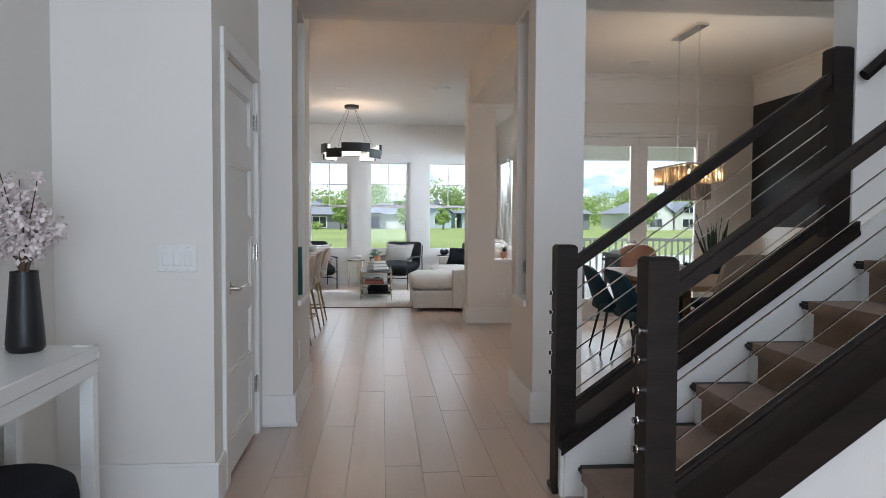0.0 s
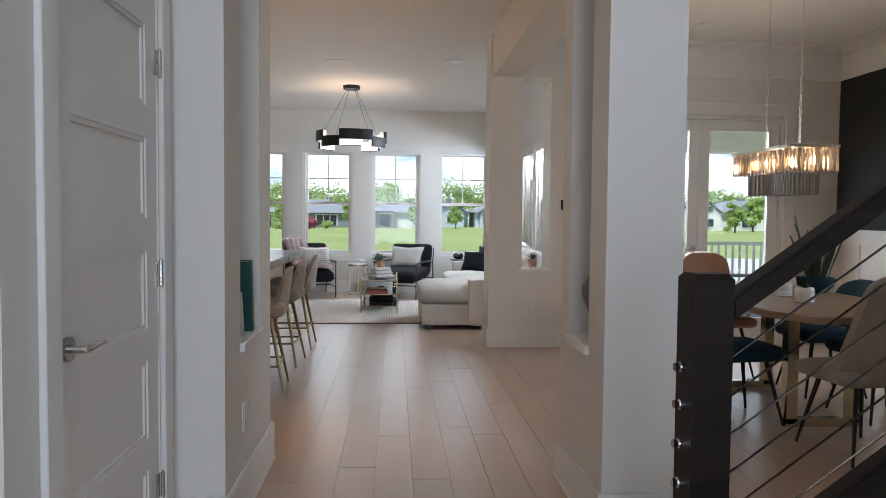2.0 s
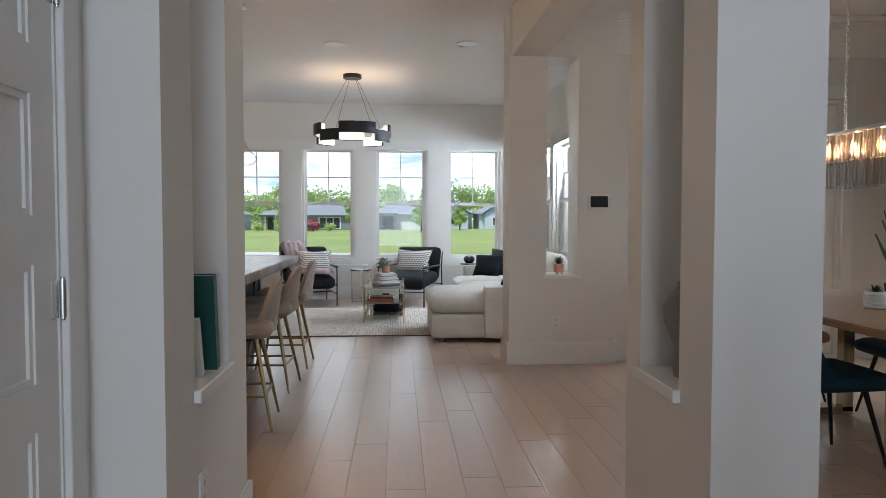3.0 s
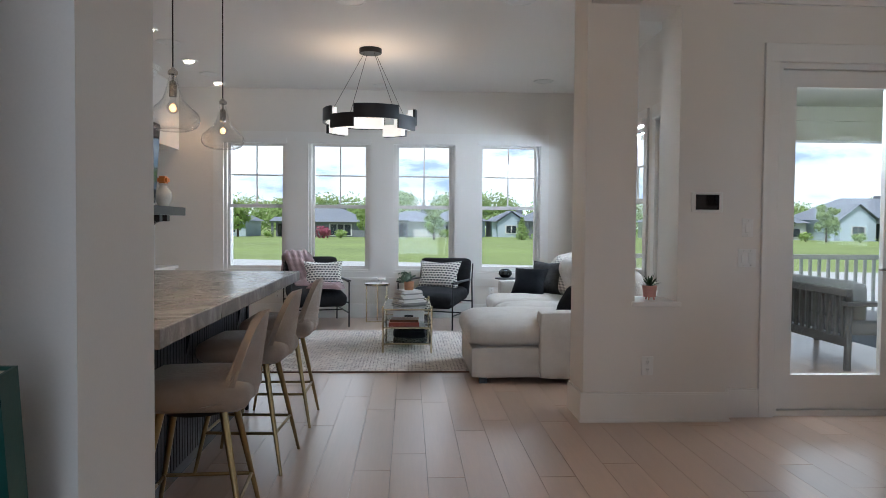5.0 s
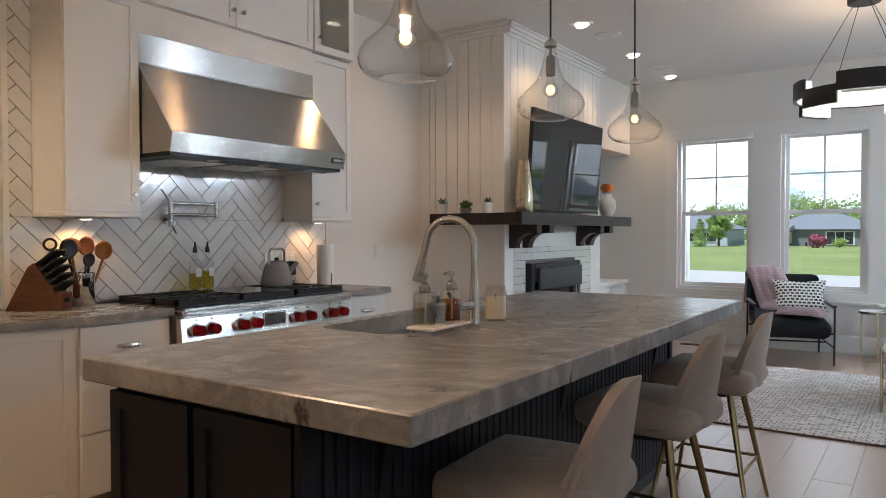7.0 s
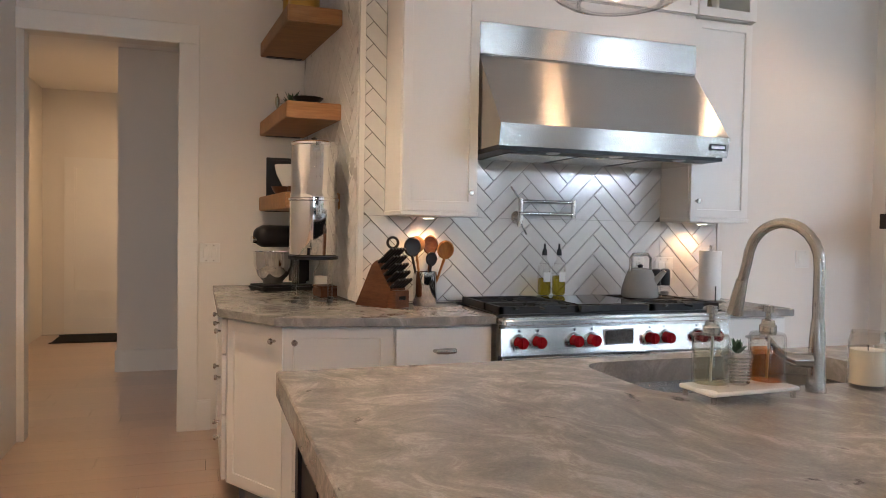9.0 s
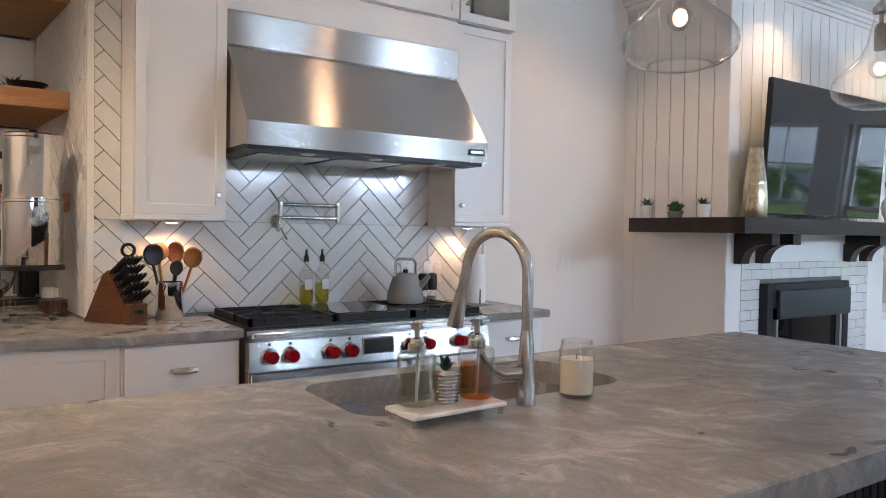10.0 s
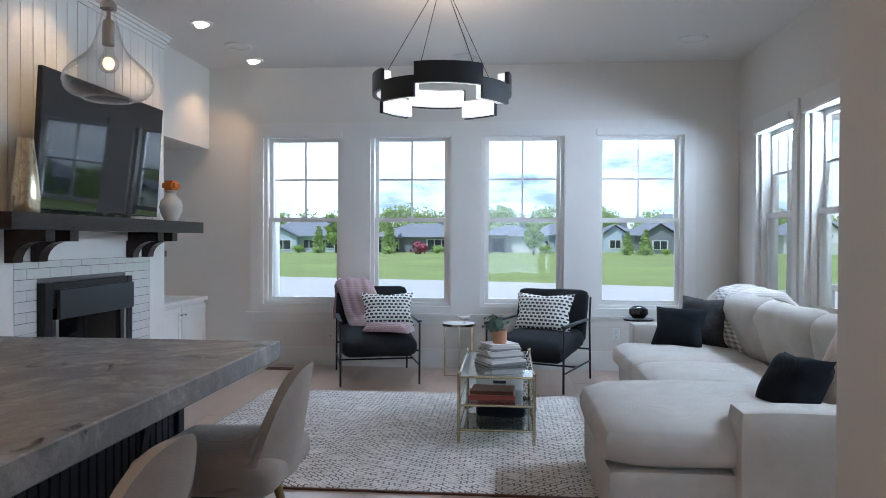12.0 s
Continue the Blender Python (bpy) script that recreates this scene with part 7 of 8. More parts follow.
def ceiling_disc(x, y, lit):
    c = thing("recessed_downlight" if lit else "ceiling_speaker", "lit tilted recessed downlight in the ceiling" if lit else "round white in-ceiling speaker grille", "ceiling light" if lit else "speaker", (x, y, H), 0, "downlights by the fireplace" if lit else "ceiling speakers")
    part("ring", lathe([(0.058, -0.001), (0.062, -0.012), (0.085, -0.012), (0.095, -0.001)] if lit else [(0.10, -0.001), (0.10, -0.010), (0.118, -0.010), (0.125, -0.001)], 30), WHITEPLASTIC, c)
    if lit:
        o = part("lens", lathe([(0, -0.022), (0.05, -0.022), (0.056, -0.004), (0, -0.004)], 24), SPOTGLOW, c, "glowing tilted lens")
        o.matrix_basis = pose(0.0, 0, -0.004, 0, -14, 0)
    else:
        part("grille", lathe([(0, -0.006), (0.10, -0.006), (0.10, -0.001)], 30), WHITEPLASTIC, c)
    return c


for y in (10.05, 11.28, 12.55, 13.76):
    ceiling_disc(-2.31, y, True)
    lamp("downlight_lamp", "SPOT", 22 if y < 11 else 26, (1.0, 0.62, 0.32), (-2.33, y, 3.00), (-3.2, y + (0.3 if y < 11 else 0), 1.5), spot=80, radius=0.04)
for x, y in ((-2.31, 10.56), (-2.27, 11.75), (-2.27, 13.24), (-0.23, 13.77), (1.78, 13.32), (-0.355, 10.31), (3.15, 8.41), (1.0, 10.2)):
    ceiling_disc(x, y, False)
# kitchen downlights; those at y 6.1 and 6.4 are unseen, added as fill
for x, y, watts in ((-2.75, 6.1, 108), (-2.45, 8.62, 8), (-3.05, 9.80, 12), (-0.1, 6.4, 12)):
    ceiling_disc(x, y, True)
    lamp("downlight_lamp", "SPOT", watts, (1.0, 0.66, 0.36) if y < 7 else (1.0, 0.52, 0.22), (x, y, 3.0), (x - (0.35 if y > 9 else 0.0), y, 0), spot=125, radius=0.05)
for x, y in ((-1.01, 7.12), (-1.055, 8.10), (-1.04, 9.0)):
    lamp("pendant_bulb", "POINT", 25, (1.0, 0.64, 0.34), (x, y, 1.826), radius=0.012)

# rug, chairs, tables
rg = thing("area_rug", "cream wool rug with a dark broken zigzag stitch", "rug", (-0.12, 11.67, 0.0))
part("weave", boxes((-1.72, 1.72, -1.17, 1.17, 0.0, 0.014), bevel=0.005), RUG, rg)
for y in (-1.182, 1.17):
    part("hem", boxes((-1.728, 1.728, y, y + 0.012, 0, 0.011)), BLOCKWOOD, rg, "narrow brown bound edge")


def lounge_chair(at, turn, label):
    c = thing("lounge_chair", label, "armchair", at, turn, "lounge chairs by the windows")
    w, d = 0.35, 0.40
    for s in (-1, 1):
        x = s * w
        part("side_frame", sweep([(x, -d, 0), (x, -d, 0.545), (x, 0.16, 0.565), (x, 0.22, 0.57)], 0.0095, 10), BLACKMETAL, c)
        part("back_leg", sweep([(x, d + 0.02, 0), (x, d - 0.02, 0.55), (x * 0.97, d + 0.05, 0.76)], 0.0095, 10), BLACKMETAL, c)
        part("armrest", boxes((x - 0.02, x + 0.02, -d - 0.02, 0.30, 0.555, 0.575), bevel=0.006), BLACKMETAL, c)
        part("side_rail", rods(((x, -d, 0.17), (x, d + 0.01, 0.17), 0.008), seg=8), BLACKMETAL, c)
    part("cross_rail", rods(((-w, -d + 0.02, 0.30), (w, -d + 0.02, 0.30), 0.009), ((-w, d, 0.28), (w, d, 0.28), 0.009), ((-w, 0.0, 0.17), (w, 0.0, 0.17), 0.008), seg=8), BLACKMETAL, c)
    bm = soft(0, 0, 0, 0.68, 0.72, 0.17, 0.075, 0.03, 0.006)
    bmesh.ops.transform(bm, matrix=pose(0, -0.05, 0.36, 6, 0, 0), verts=bm.verts[:])
    part("seat_cushion", bm, CHARCOAL, c)
    bm = soft(0, 0, 0, 0.68, 0.13, 0.50, 0.055, 0.0, 0.006)
    bmesh.ops.transform(bm, matrix=pose(0, 0.33, 0.585, -14, 0, 0), verts=bm.verts[:])
    part("back_cushion", bm, CHARCOAL, c)
    for k in range(5):
        x = -0.24 + k * 0.12
        st = part("strap", boxes((x - 0.018, x + 0.018, -0.36, 0.3, 0.268, 0.276)), TANLEATHER, c, "tan leather strap under the seat")
        part("buckle", boxes((x - 0.021, x + 0.021, -0.372, -0.36, 0.262, 0.30), bevel=0.003), TANLEATHER, st)
    return c


lounge_chair((-1.045, 13.53, 0), 16, "black metal lounge chair with charcoal cushions and a mauve throw")
lounge_chair((0.475, 13.42, 0), -22, "black metal lounge chair with charcoal cushions")


def cushion(at, tilt, turn, w, h, t, mat, label, seed=0.0):
    c = tagged(finish("scatter_cushion", pillow(w, h, t, seed), mat, None, True), label, "cushion")
    c.matrix_basis = pose(*at, tilt, 0, turn)
    return c


cushion((-0.94, 13.57, 0.47), -24, 13, 0.50, 0.34, 0.15, DOTS, "white oblong cushion with rows of black dots", 1.0)
cushion((0.49, 13.50, 0.44), -20, -22, 0.56, 0.38, 0.15, DOTS, "white oblong cushion with rows of black dots", 2.0)


def throw(label, path, width, mat, along, seed, name="throw_blanket"):
    """A thick folded throw draped along a path of points, its width along a direction."""
    bm = bmesh.new()
    pts = [Vector(p) for p in path]
    a = Vector(along).normalized()
    n = 18
    fine = []
    for i in range(len(pts) - 1):
        for k in range(6):
            fine.append(pts[i].lerp(pts[i + 1], k / 6))
    fine.append(pts[-1])
    for _ in range(3):
        fine = [fine[0]] + [(fine[i - 1] + fine[i] * 2 + fine[i + 1]) / 4 for i in range(1, len(fine) - 1)] + [fine[-1]]
    top, bot = [], []
    for i, p in enumerate(fine):
        d = (fine[min(i + 1, len(fine) - 1)] - fine[max(i - 1, 0)]).normalized()
        nrm = a.cross(d).normalized()
        if nrm.z < 0 and abs(nrm.z) > 0.3:
            nrm = -nrm
        r0, r1 = [], []
        for k in range(n + 1):
            u = 2 * k / n - 1
            q = p + a * (u * width / 2 * (1 + 0.06 * noise.noise(Vector((i * 0.3, seed, 0)))))
            f = 0.022 * abs(math.sin(u * 7 + seed + 0.5 * math.sin(i * 0.4))) + 0.018 * noise.noise(Vector((u * 3, i * 0.35, seed)))
            edge = (1 - abs(u) ** 6) * (1 - abs(2 * i / (len(fine) - 1) - 1) ** 8)
            r0.append(bm.verts.new(q + nrm * (0.012 + (0.035 + f) * edge)))
            r1.append(bm.verts.new(q - nrm * 0.004))
        top.append(r0)
        bot.append(r1)
    for g, flip in ((top, False), (bot, True)):
        for i in range(len(fine) - 1):
            for k in range(n):
                q = (g[i][k], g[i][k + 1], g[i + 1][k + 1], g[i + 1][k])
                bm.faces.new(q[::-1] if flip else q)
    for i in range(len(fine) - 1):
        for k in (0, n):
            bm.faces.new((top[i][k], top[i + 1][k], bot[i + 1][k], bot[i][k]))
    for i in (0, len(fine) - 1):
        for k in range(n):
            bm.faces.new((top[i][k], top[i][k + 1], bot[i][k + 1], bot[i][k]))
    bmesh.ops.recalc_face_normals(bm, faces=bm.faces[:])
    return tagged(finish(name, bm, mat, None, True, 80), label, "throw")


throw("mauve ribbed fur throw draped over the chair's back", [(-1.38, 13.98, 0.50), (-1.36, 13.95, 0.80), (-1.33, 13.84, 0.87), (-1.25, 13.74, 0.74), (-1.16, 13.62, 0.52), (-1.10, 13.50, 0.485)], 0.36, MAUVE, (1, 0.2, 0), 1.0)
throw("mauve fur throw's end lying on the chair seat", [(-1.10, 13.34, 0.47), (-0.95, 13.28, 0.475), (-0.78, 13.27, 0.475), (-0.68, 13.30, 0.46)], 0.22, MAUVE, (0.15, 1, 0), 2.0)

ct = thing("coffee_table", "three-tier brass and glass coffee table", "coffee table", (0.115, 11.885, 0.014))
w, d, h = 0.235, 0.515, 0.425
for x in (-w, w):
    for y in (-d, d):
        lg = part("leg", rods(((x, y, 0), (x, y, h + 0.012), 0.0105), seg=12), BRASS, ct)
        part("finial", lathe([(0, h + 0.012), (0.014, h + 0.014), (0.012, h + 0.024), (0, h + 0.028)], 12, (x, y, 0)), BRASS, lg)
for z, nm in ((h - 0.008, "glass_top"), (0.24, "glass_shelf"), (0.085, "glass_shelf")):
    part("rail", rods(((-w, -d, z), (w, -d, z), 0.008), ((-w, d, z), (w, d, z), 0.008), ((-w, -d, z), (-w, d, z), 0.008), ((w, -d, z), (w, d, z), 0.008), seg=8), BRASS, ct)
    part(nm, boxes((-w + 0.004, w - 0.004, -d + 0.004, d - 0.004, z - 0.003, z + 0.004)), glass("table_glass", (0.85, 0.90, 0.88), 2.0), ct, "clear glass sheet")


def book(at, w, d, h, mat, turn, label):
    b = thing("book", label, "book", at, turn)
    part("cover", boxes((-w / 2, w / 2, -d / 2, d / 2, 0, 0.004), (-w / 2, w / 2, -d / 2, d / 2, h - 0.004, h), (-w / 2, -w / 2 + 0.004, -d / 2, d / 2, 0.004, h - 0.004)), mat, b)
    part("pages", boxes((-w / 2 + 0.004, w / 2 - 0.005, -d / 2 + 0.005, d / 2 - 0.005, 0.004, h - 0.004)), PAPER, b)


z = 0.436
for k in range(9):
    m2, lab = ((BOOKGREY, "grey"), (BOOKWHITE, "white"), (BOOKWHITE, "white"))[k % 3]
    hh = (0.020, 0.014, 0.017, 0.012, 0.018)[k % 5]
    book((0.13 + 0.006 * math.sin(k * 2.1), 11.86 + 0.01 * math.cos(k * 1.7), z), 0.225 - 0.006 * k, 0.29 - 0.010 * k, hh, m2, 118 + 9 * math.sin(k * 2.4), "thin %s-covered magazine in the stack on the table" % lab)
    z += hh
p = thing("potted_herb", "grey-green leafy plant in a terracotta pot", "plant", (0.13, 11.84, z))
part("pot", lathe([(0, 0), (0.046, 0), (0.05, 0.09), (0.045, 0.09), (0.04, 0.01), (0, 0.075)], 22), TERRA, p)
bm = bmesh.new()
leaf_cloud(bm, (-0.03, 0, 0.13), 0.10, 260, 0.016, rng, 0.8)
part("leaves", bm, SAGE, p, smooth=False)
book((0.08, 11.62, 0.258), 0.22, 0.30, 0.03, BOOKRED, 92, "red-covered book on the middle shelf")
book((0.09, 11.63, 0.288), 0.21, 0.28, 0.025, BLOCKWOOD, 86, "brown leather-covered book on the middle shelf")
b = thing("storage_box", "white lidded box with a dark slot handle", "box", (0.13, 11.95, 0.258), 0)
part("box", boxes((-0.16, 0.16, -0.12, 0.12, 0, 0.11), bevel=0.005), WHITEPLASTIC, b)
part("handle", boxes((-0.045, 0.045, -0.1225, -0.119, 0.045, 0.065), bevel=0.001), BLACKMETAL, b)
b = thing("folded_fabric", "dark folded cloth bundle on the lowest shelf", "cloth", (0.14, 11.9, 0.103))
part("folded_layer", soft(0, 0, 0.04, 0.33, 0.5, 0.08, 0.035, 0.02, 0.01), BLACKCLOTH, b)
part("fold", soft(0.02, -0.02, 0.09, 0.27, 0.40, 0.03, 0.012, 0.01, 0.01), CHARCOAL, b)

sd = thing("side_table", "slim brass side table with a white marble top", "side table", (-0.28, 13.72, 0))
part("top", lathe([(0, 0.475), (0.155, 0.475), (0.158, 0.48), (0.158, 0.494), (0.154, 0.498), (0, 0.498)], 36), MARBLE, sd)
part("rim", lathe([(0.158, 0.474), (0.163, 0.474), (0.163, 0.497), (0.158, 0.497), (0.158, 0.474)], 36), BRASS, sd)
for x, y in ((-0.13, -0.06), (0.13, -0.06), (0.0, 0.14)):
    part("leg", boxes((x - 0.008, x + 0.008, y - 0.008, y + 0.008, 0.0, 0.475)), BRASS, sd)
part("base_bar", boxes((-0.13, 0.13, -0.068, -0.052, 0.0, 0.012)), BRASS, sd)
b = thing("bird_ornament", "small white ceramic bird on the side table", "ornament", (-0.22, 13.70, 0.498))
bm = soft(0, 0, 0.05, 0.10, 0.045, 0.045, 0.022, cuts=5)
rod(bm, (0.03, 0, 0.06), (0.055, 0, 0.075), 0.014, 0.010, 8)
rod(bm, (-0.04, 0, 0.055), (-0.085, 0, 0.075), 0.010, 0.003, 8)
part("body", bm, WHITECERAMIC, b)
part("foot", rods(((0, 0, 0), (0, 0, 0.03), 0.004), ((-0.01, 0, 0), (-0.01, 0, 0.004), 0.02), seg=8), STEELV, b)

# sectional sofa
so = thing("sectional_sofa", "oatmeal linen sectional sofa with a chaise end", "sofa")
part("chaise_base", soft(1.28, 10.58, 0.165, 1.32, 1.06, 0.25, 0.03, 0, 0.003), SOFACLOTH, so)
part("chaise_cushion", soft(1.26, 10.58, 0.385, 1.34, 1.06, 0.21, 0.095, 0.04, 0.012, seed=2), SOFACLOTH, so)
part("near_arm", soft(1.735, 10.10, 0.308, 1.15, 0.20, 0.535, 0.035, 0.0, 0.004, seed=3), SOFACLOTH, so)
part("seat_base", soft(1.67, 12.03, 0.165, 1.14, 1.86, 0.25, 0.03, 0, 0.003), SOFACLOTH, so)
for k, y in enumerate((11.56, 12.48)):
    part("seat_cushion", soft(1.52, y, 0.362, 0.96, 0.89, 0.18, 0.075, 0.035, 0.010, seed=5 + k), SOFACLOTH, so)
part("far_arm", soft(1.75, 13.06, 0.32, 1.06, 0.24, 0.56, 0.035, 0.0, 0.004, seed=4), SOFACLOTH, so)
part("back_frame", soft(2.25, 11.6, 0.37, 0.22, 3.1, 0.66, 0.04, 0.0, 0.003), SOFACLOTH, so)
for k, y in enumerate((10.72, 11.62, 12.50)):
    bm = soft(0, 0, 0, 0.25, 0.90, 0.47, 0.115, 0.0, 0.022, seed=9 + k)
    bmesh.ops.transform(bm, matrix=pose(2.02, y, 0.655, 0, -18, 0), verts=bm.verts[:])
    part("back_cushion", bm, SOFACLOTH, so)
for x, y in ((0.72, 10.1), (0.72, 11.0), (1.2, 13.1), (2.25, 10.1), (2.25, 13.1), (1.16, 11.3)):
    part("foot", boxes((x - 0.03, x + 0.03, y - 0.03, y + 0.03, 0.0, 0.05)), BLACKMETAL, so)
cushion((1.47, 12.54, 0.445), -34, -26, 0.40, 0.38, 0.19, BLACKCLOTH, "black scatter cushion on the sofa", 3.0)
cushion((1.69, 12.68, 0.445), -26, -36, 0.44, 0.44, 0.17, surf("dark_floral_cloth", (0.03, 0.028, 0.028), 0.8, var=0.9, big=14, fine=60), "dark floral scatter cushion on the sofa", 4.0)
cushion((1.83, 12.64, 0.445), -24, -62, 0.46, 0.50, 0.14, woven("striped_cloth", (0.10, 0.10, 0.10), (0.66, 0.63, 0.58), 60), "cream cushion with grey stripes on the sofa", 5.0)
cushion((1.46, 10.42, 0.46), -34, -68, 0.33, 0.33, 0.20, BLACKCLOTH, "black scatter cushion by the near arm", 6.0)
cushion((1.72, 10.42, 0.46), -30, -70, 0.44, 0.44, 0.15, woven("sand_cloth", (0.42, 0.34, 0.26), (0.60, 0.51, 0.41), 300), "sand-coloured scatter cushion by the near arm", 7.0)
throw("cream fur throw over the sofa back", [(1.88, 12.86, 0.72), (1.96, 12.84, 0.84), (2.08, 12.80, 0.875), (2.22, 12.74, 0.85), (2.33, 12.70, 0.74)], 0.62, CREAMFUR, (-0.1, 1, 0), 4.0)
b = thing("black_lamp_stone", "glossy black round ornament on a low dark stand", "ornament", (1.33, 13.32, 0))
part("stand", lathe([(0, 0), (0.12, 0), (0.12, 0.012), (0.015, 0.02), (0.015, 0.58), (0.13, 0.59), (0.13, 0.605), (0, 0.605)], 24), BLACKMETAL, b)
part("stone", lathe([(0, 0.605), (0.05, 0.61), (0.085, 0.65), (0.08, 0.69), (0.045, 0.715), (0, 0.72)], 24), BLACKGLOSS, b)
v = thing("floor_vent", "dark bronze slotted floor vent", "vent", (-2.05, 13.85, 0.0))
part("frame", boxes((-0.16, 0.16, -0.06, 0.06, 0.0005, 0.006)), BLOCKWOOD, v)
for k in range(9):
    part("slat", boxes((-0.14 + k * 0.033, -0.128 + k * 0.033, -0.045, 0.045, 0.006, 0.0085)), BLACKMETAL, v)
# pass-through sill and its plant
structure("pass_through_sill", boxes((1.545, 1.862, 8.925, 9.325, 0.742, 0.772), bevel=0.004), TRIM, "white sill of the pass-through opening", "sill")
p = thing("sill_plant", "spiky succulent in a pink pot on the sill", "plant", (1.70, 9.06, 0.772))
part("pot", lathe([(0, 0.02), (0.04, 0.02), (0.048, 0.095), (0.043, 0.095), (0, 0.085)], 20), PINKPOT, p)
for k in range(3):
    a = k * 2.1
    part("foot", rods(((0.025 * math.cos(a), 0.025 * math.sin(a), 0.022), (0.032 * math.cos(a), 0.032 * math.sin(a), 0), 0.006, 0.004), seg=8), PINKPOT, p)
rosette(p, 0.085, 26, 0.10, 0.008, LEAF, rng, 1.25)

# ---- stair hall ----
X1, GO, RISE, Z1 = 1.097, 0.259, 0.1864, 0.154
YN, YF = 2.58, 3.52


def nose(k):
    return X1 + GO * k, Z1 + RISE * k


st = thing("staircase", "dark oak stairs with white risers and a brown runner", "staircase")
for k in range(12):
    x, z = nose(k)
    tread = part("tread", boxes((x, x + GO + 0.03, YN, YF, z - 0.035, z), bevel=0.010, seg=2), DARKWOOD, st)
    part("riser", boxes((x + 0.03, x + 0.045, YN, YF, max(0, z - RISE), z - 0.036)), TRIM, st, "white painted riser")
    zb = max(0, z - RISE) + (0.0095 if k else 0.0)
    part("runner", prism([(x - 0.006, z + 0.009), (x + GO + 0.02, z + 0.009), (x + GO + 0.02, z + 0.0005), (x - 0.0005, z + 0.0005), (x - 0.0005, z - 0.0365), (x + 0.0295, z - 0.0365),
                          (x + 0.0295, zb), (x + 0.0215, zb), (x + 0.0215, z - 0.0445), (x - 0.006, z - 0.0445)], "y", YN + 0.09, YF - 0.09), RUNNER, st, "brown woven stair runner", smooth=False)


def slope(x, dz=0.0):
    return Z1 + (x - X1) * RISE / GO + dz


for y0, y1, x_end, up in ((YF, YF + 0.015, 4.2, 0.118), (YN - 0.015, YN, 4.2, 0.055)):
    part("skirt", prism([(X1 - 0.06, 0), (x_end, slope(x_end, -0.55)), (x_end, slope(x_end, up)), (X1 - 0.06, slope(X1 - 0.06, up))], "y", y0, y1), TRIM, st, "white skirt board", smooth=False)
structure("stair_wall", prism([(1.02, 0), (4.86, 0), (4.86, slope(4.86, 0.118)), (1.02, slope(1.02, 0.118))], "y", YF + 0.015, 3.70), PAINT, "white wall under the far stair rail", "wall")
structure("stair_wall", prism([(1.02, 0), (4.86, 0), (4.86, slope(4.86, 0.055)), (1.02, slope(1.02, 0.055))], "y", 2.44, YN - 0.015), PAINT, "white wall under the near stair rail", "wall")
for yc, x_end, lo, hi in ((3.615, 2.42, 0.120, 0.165), (2.50, 4.8, 0.057, 0.190)):
    cp = part("cap", prism([(1.02, slope(1.02, lo)), (x_end, slope(x_end, lo)), (x_end, slope(x_end, hi)), (1.02, slope(1.02, hi))], "y", yc - 0.105, yc + 0.105), DARKWOOD, st, "dark stained sloping wall cap", smooth=False)
    if yc > 3:
        part("edge", prism([(1.02, slope(1.02, lo - 0.02)), (x_end, slope(x_end, lo - 0.02)), (x_end, slope(x_end, lo)), (1.02, slope(1.02, lo))], "y", yc - 0.112, yc - 0.098), DARKWOOD, cp, smooth=False)


def newel(x, y, z0, z1, bolts, out, label):
    n = thing("newel_post", label, "newel post", (x, y, z0))
    h, w = z1 - z0, 0.048
    bm = boxes((-w, w, -w, w, 0, h - 0.012))
    v = [bm.verts.new((a * w * k, b * w * k, z)) for k, z in ((1, h - 0.012), (0.78, h)) for a, b in ((-1, -1), (1, -1), (1, 1), (-1, 1))]
    for i in range(4):
        bm.faces.new((v[i], v[(i + 1) % 4], v[4 + (i + 1) % 4], v[4 + i]))
    bm.faces.new(v[4:])
    part("post", bm, DARKWOOD, n, smooth=False)
    part("base_trim", boxes((-w - 0.012, w + 0.012, -w - 0.012, w + 0.012, 0, 0.03), bevel=0.006), DARKWOOD, n)
    for z in bolts:
        part("cable_bolt", rods(((out * w, 0, z - z0), (out * (w + 0.010), 0, z - z0), 0.013), ((out * (w + 0.010), 0, z - z0), (out * (w + 0.024), 0, z - z0), 0.008, 0.010), seg=14), CHROME, n, "polished steel cable nut")
    return n


BOLTS = (0.56, 0.65, 0.745, 0.84, 0.93)
newel(1.052, 3.62, 0, 1.155, BOLTS, -1, "square dark-stained newel post with a chamfered top")
newel(1.055, 2.50, 0, 1.16, BOLTS, -1, "square dark-stained newel post with a chamfered top")
newel(2.36, 3.62, slope(2.36, 0.0), 2.09, (), -1, "upper dark-stained newel post")
for yc, x1, full in ((3.615, 2.312, False), (2.50, 4.6, True)):
    hr = thing("stair_railing", "dark-stained stair rail with slanting steel cables", "railing")
    x0 = 1.10
    for nm, dz, hh, ww in (("handrail", 0.883 if yc > 3 else 0.872, 0.060, 0.034), ("bottom_rail", 0.222 if yc > 3 else 0.257, 0.046, 0.028)):
        bm = prism([(x0, slope(x0, dz)), (x1, slope(x1, dz)), (x1, slope(x1, dz + hh)), (x0, slope(x0, dz + hh))], "y", yc - ww, yc + ww)
        part(nm, rounded(bm, 0.008), DARKWOOD, hr)
    for k in range(6):
        dz = 0.315 + k * 0.094
        part("cable", rods(((x0, yc, slope(x0, dz)), (x1, yc, slope(x1, dz)), 0.0032), seg=6), CHROME, hr, "thin steel cable")
hr = thing("wall_handrail", "dark wall handrail on a round bracket", "handrail", (0, 0, 0))
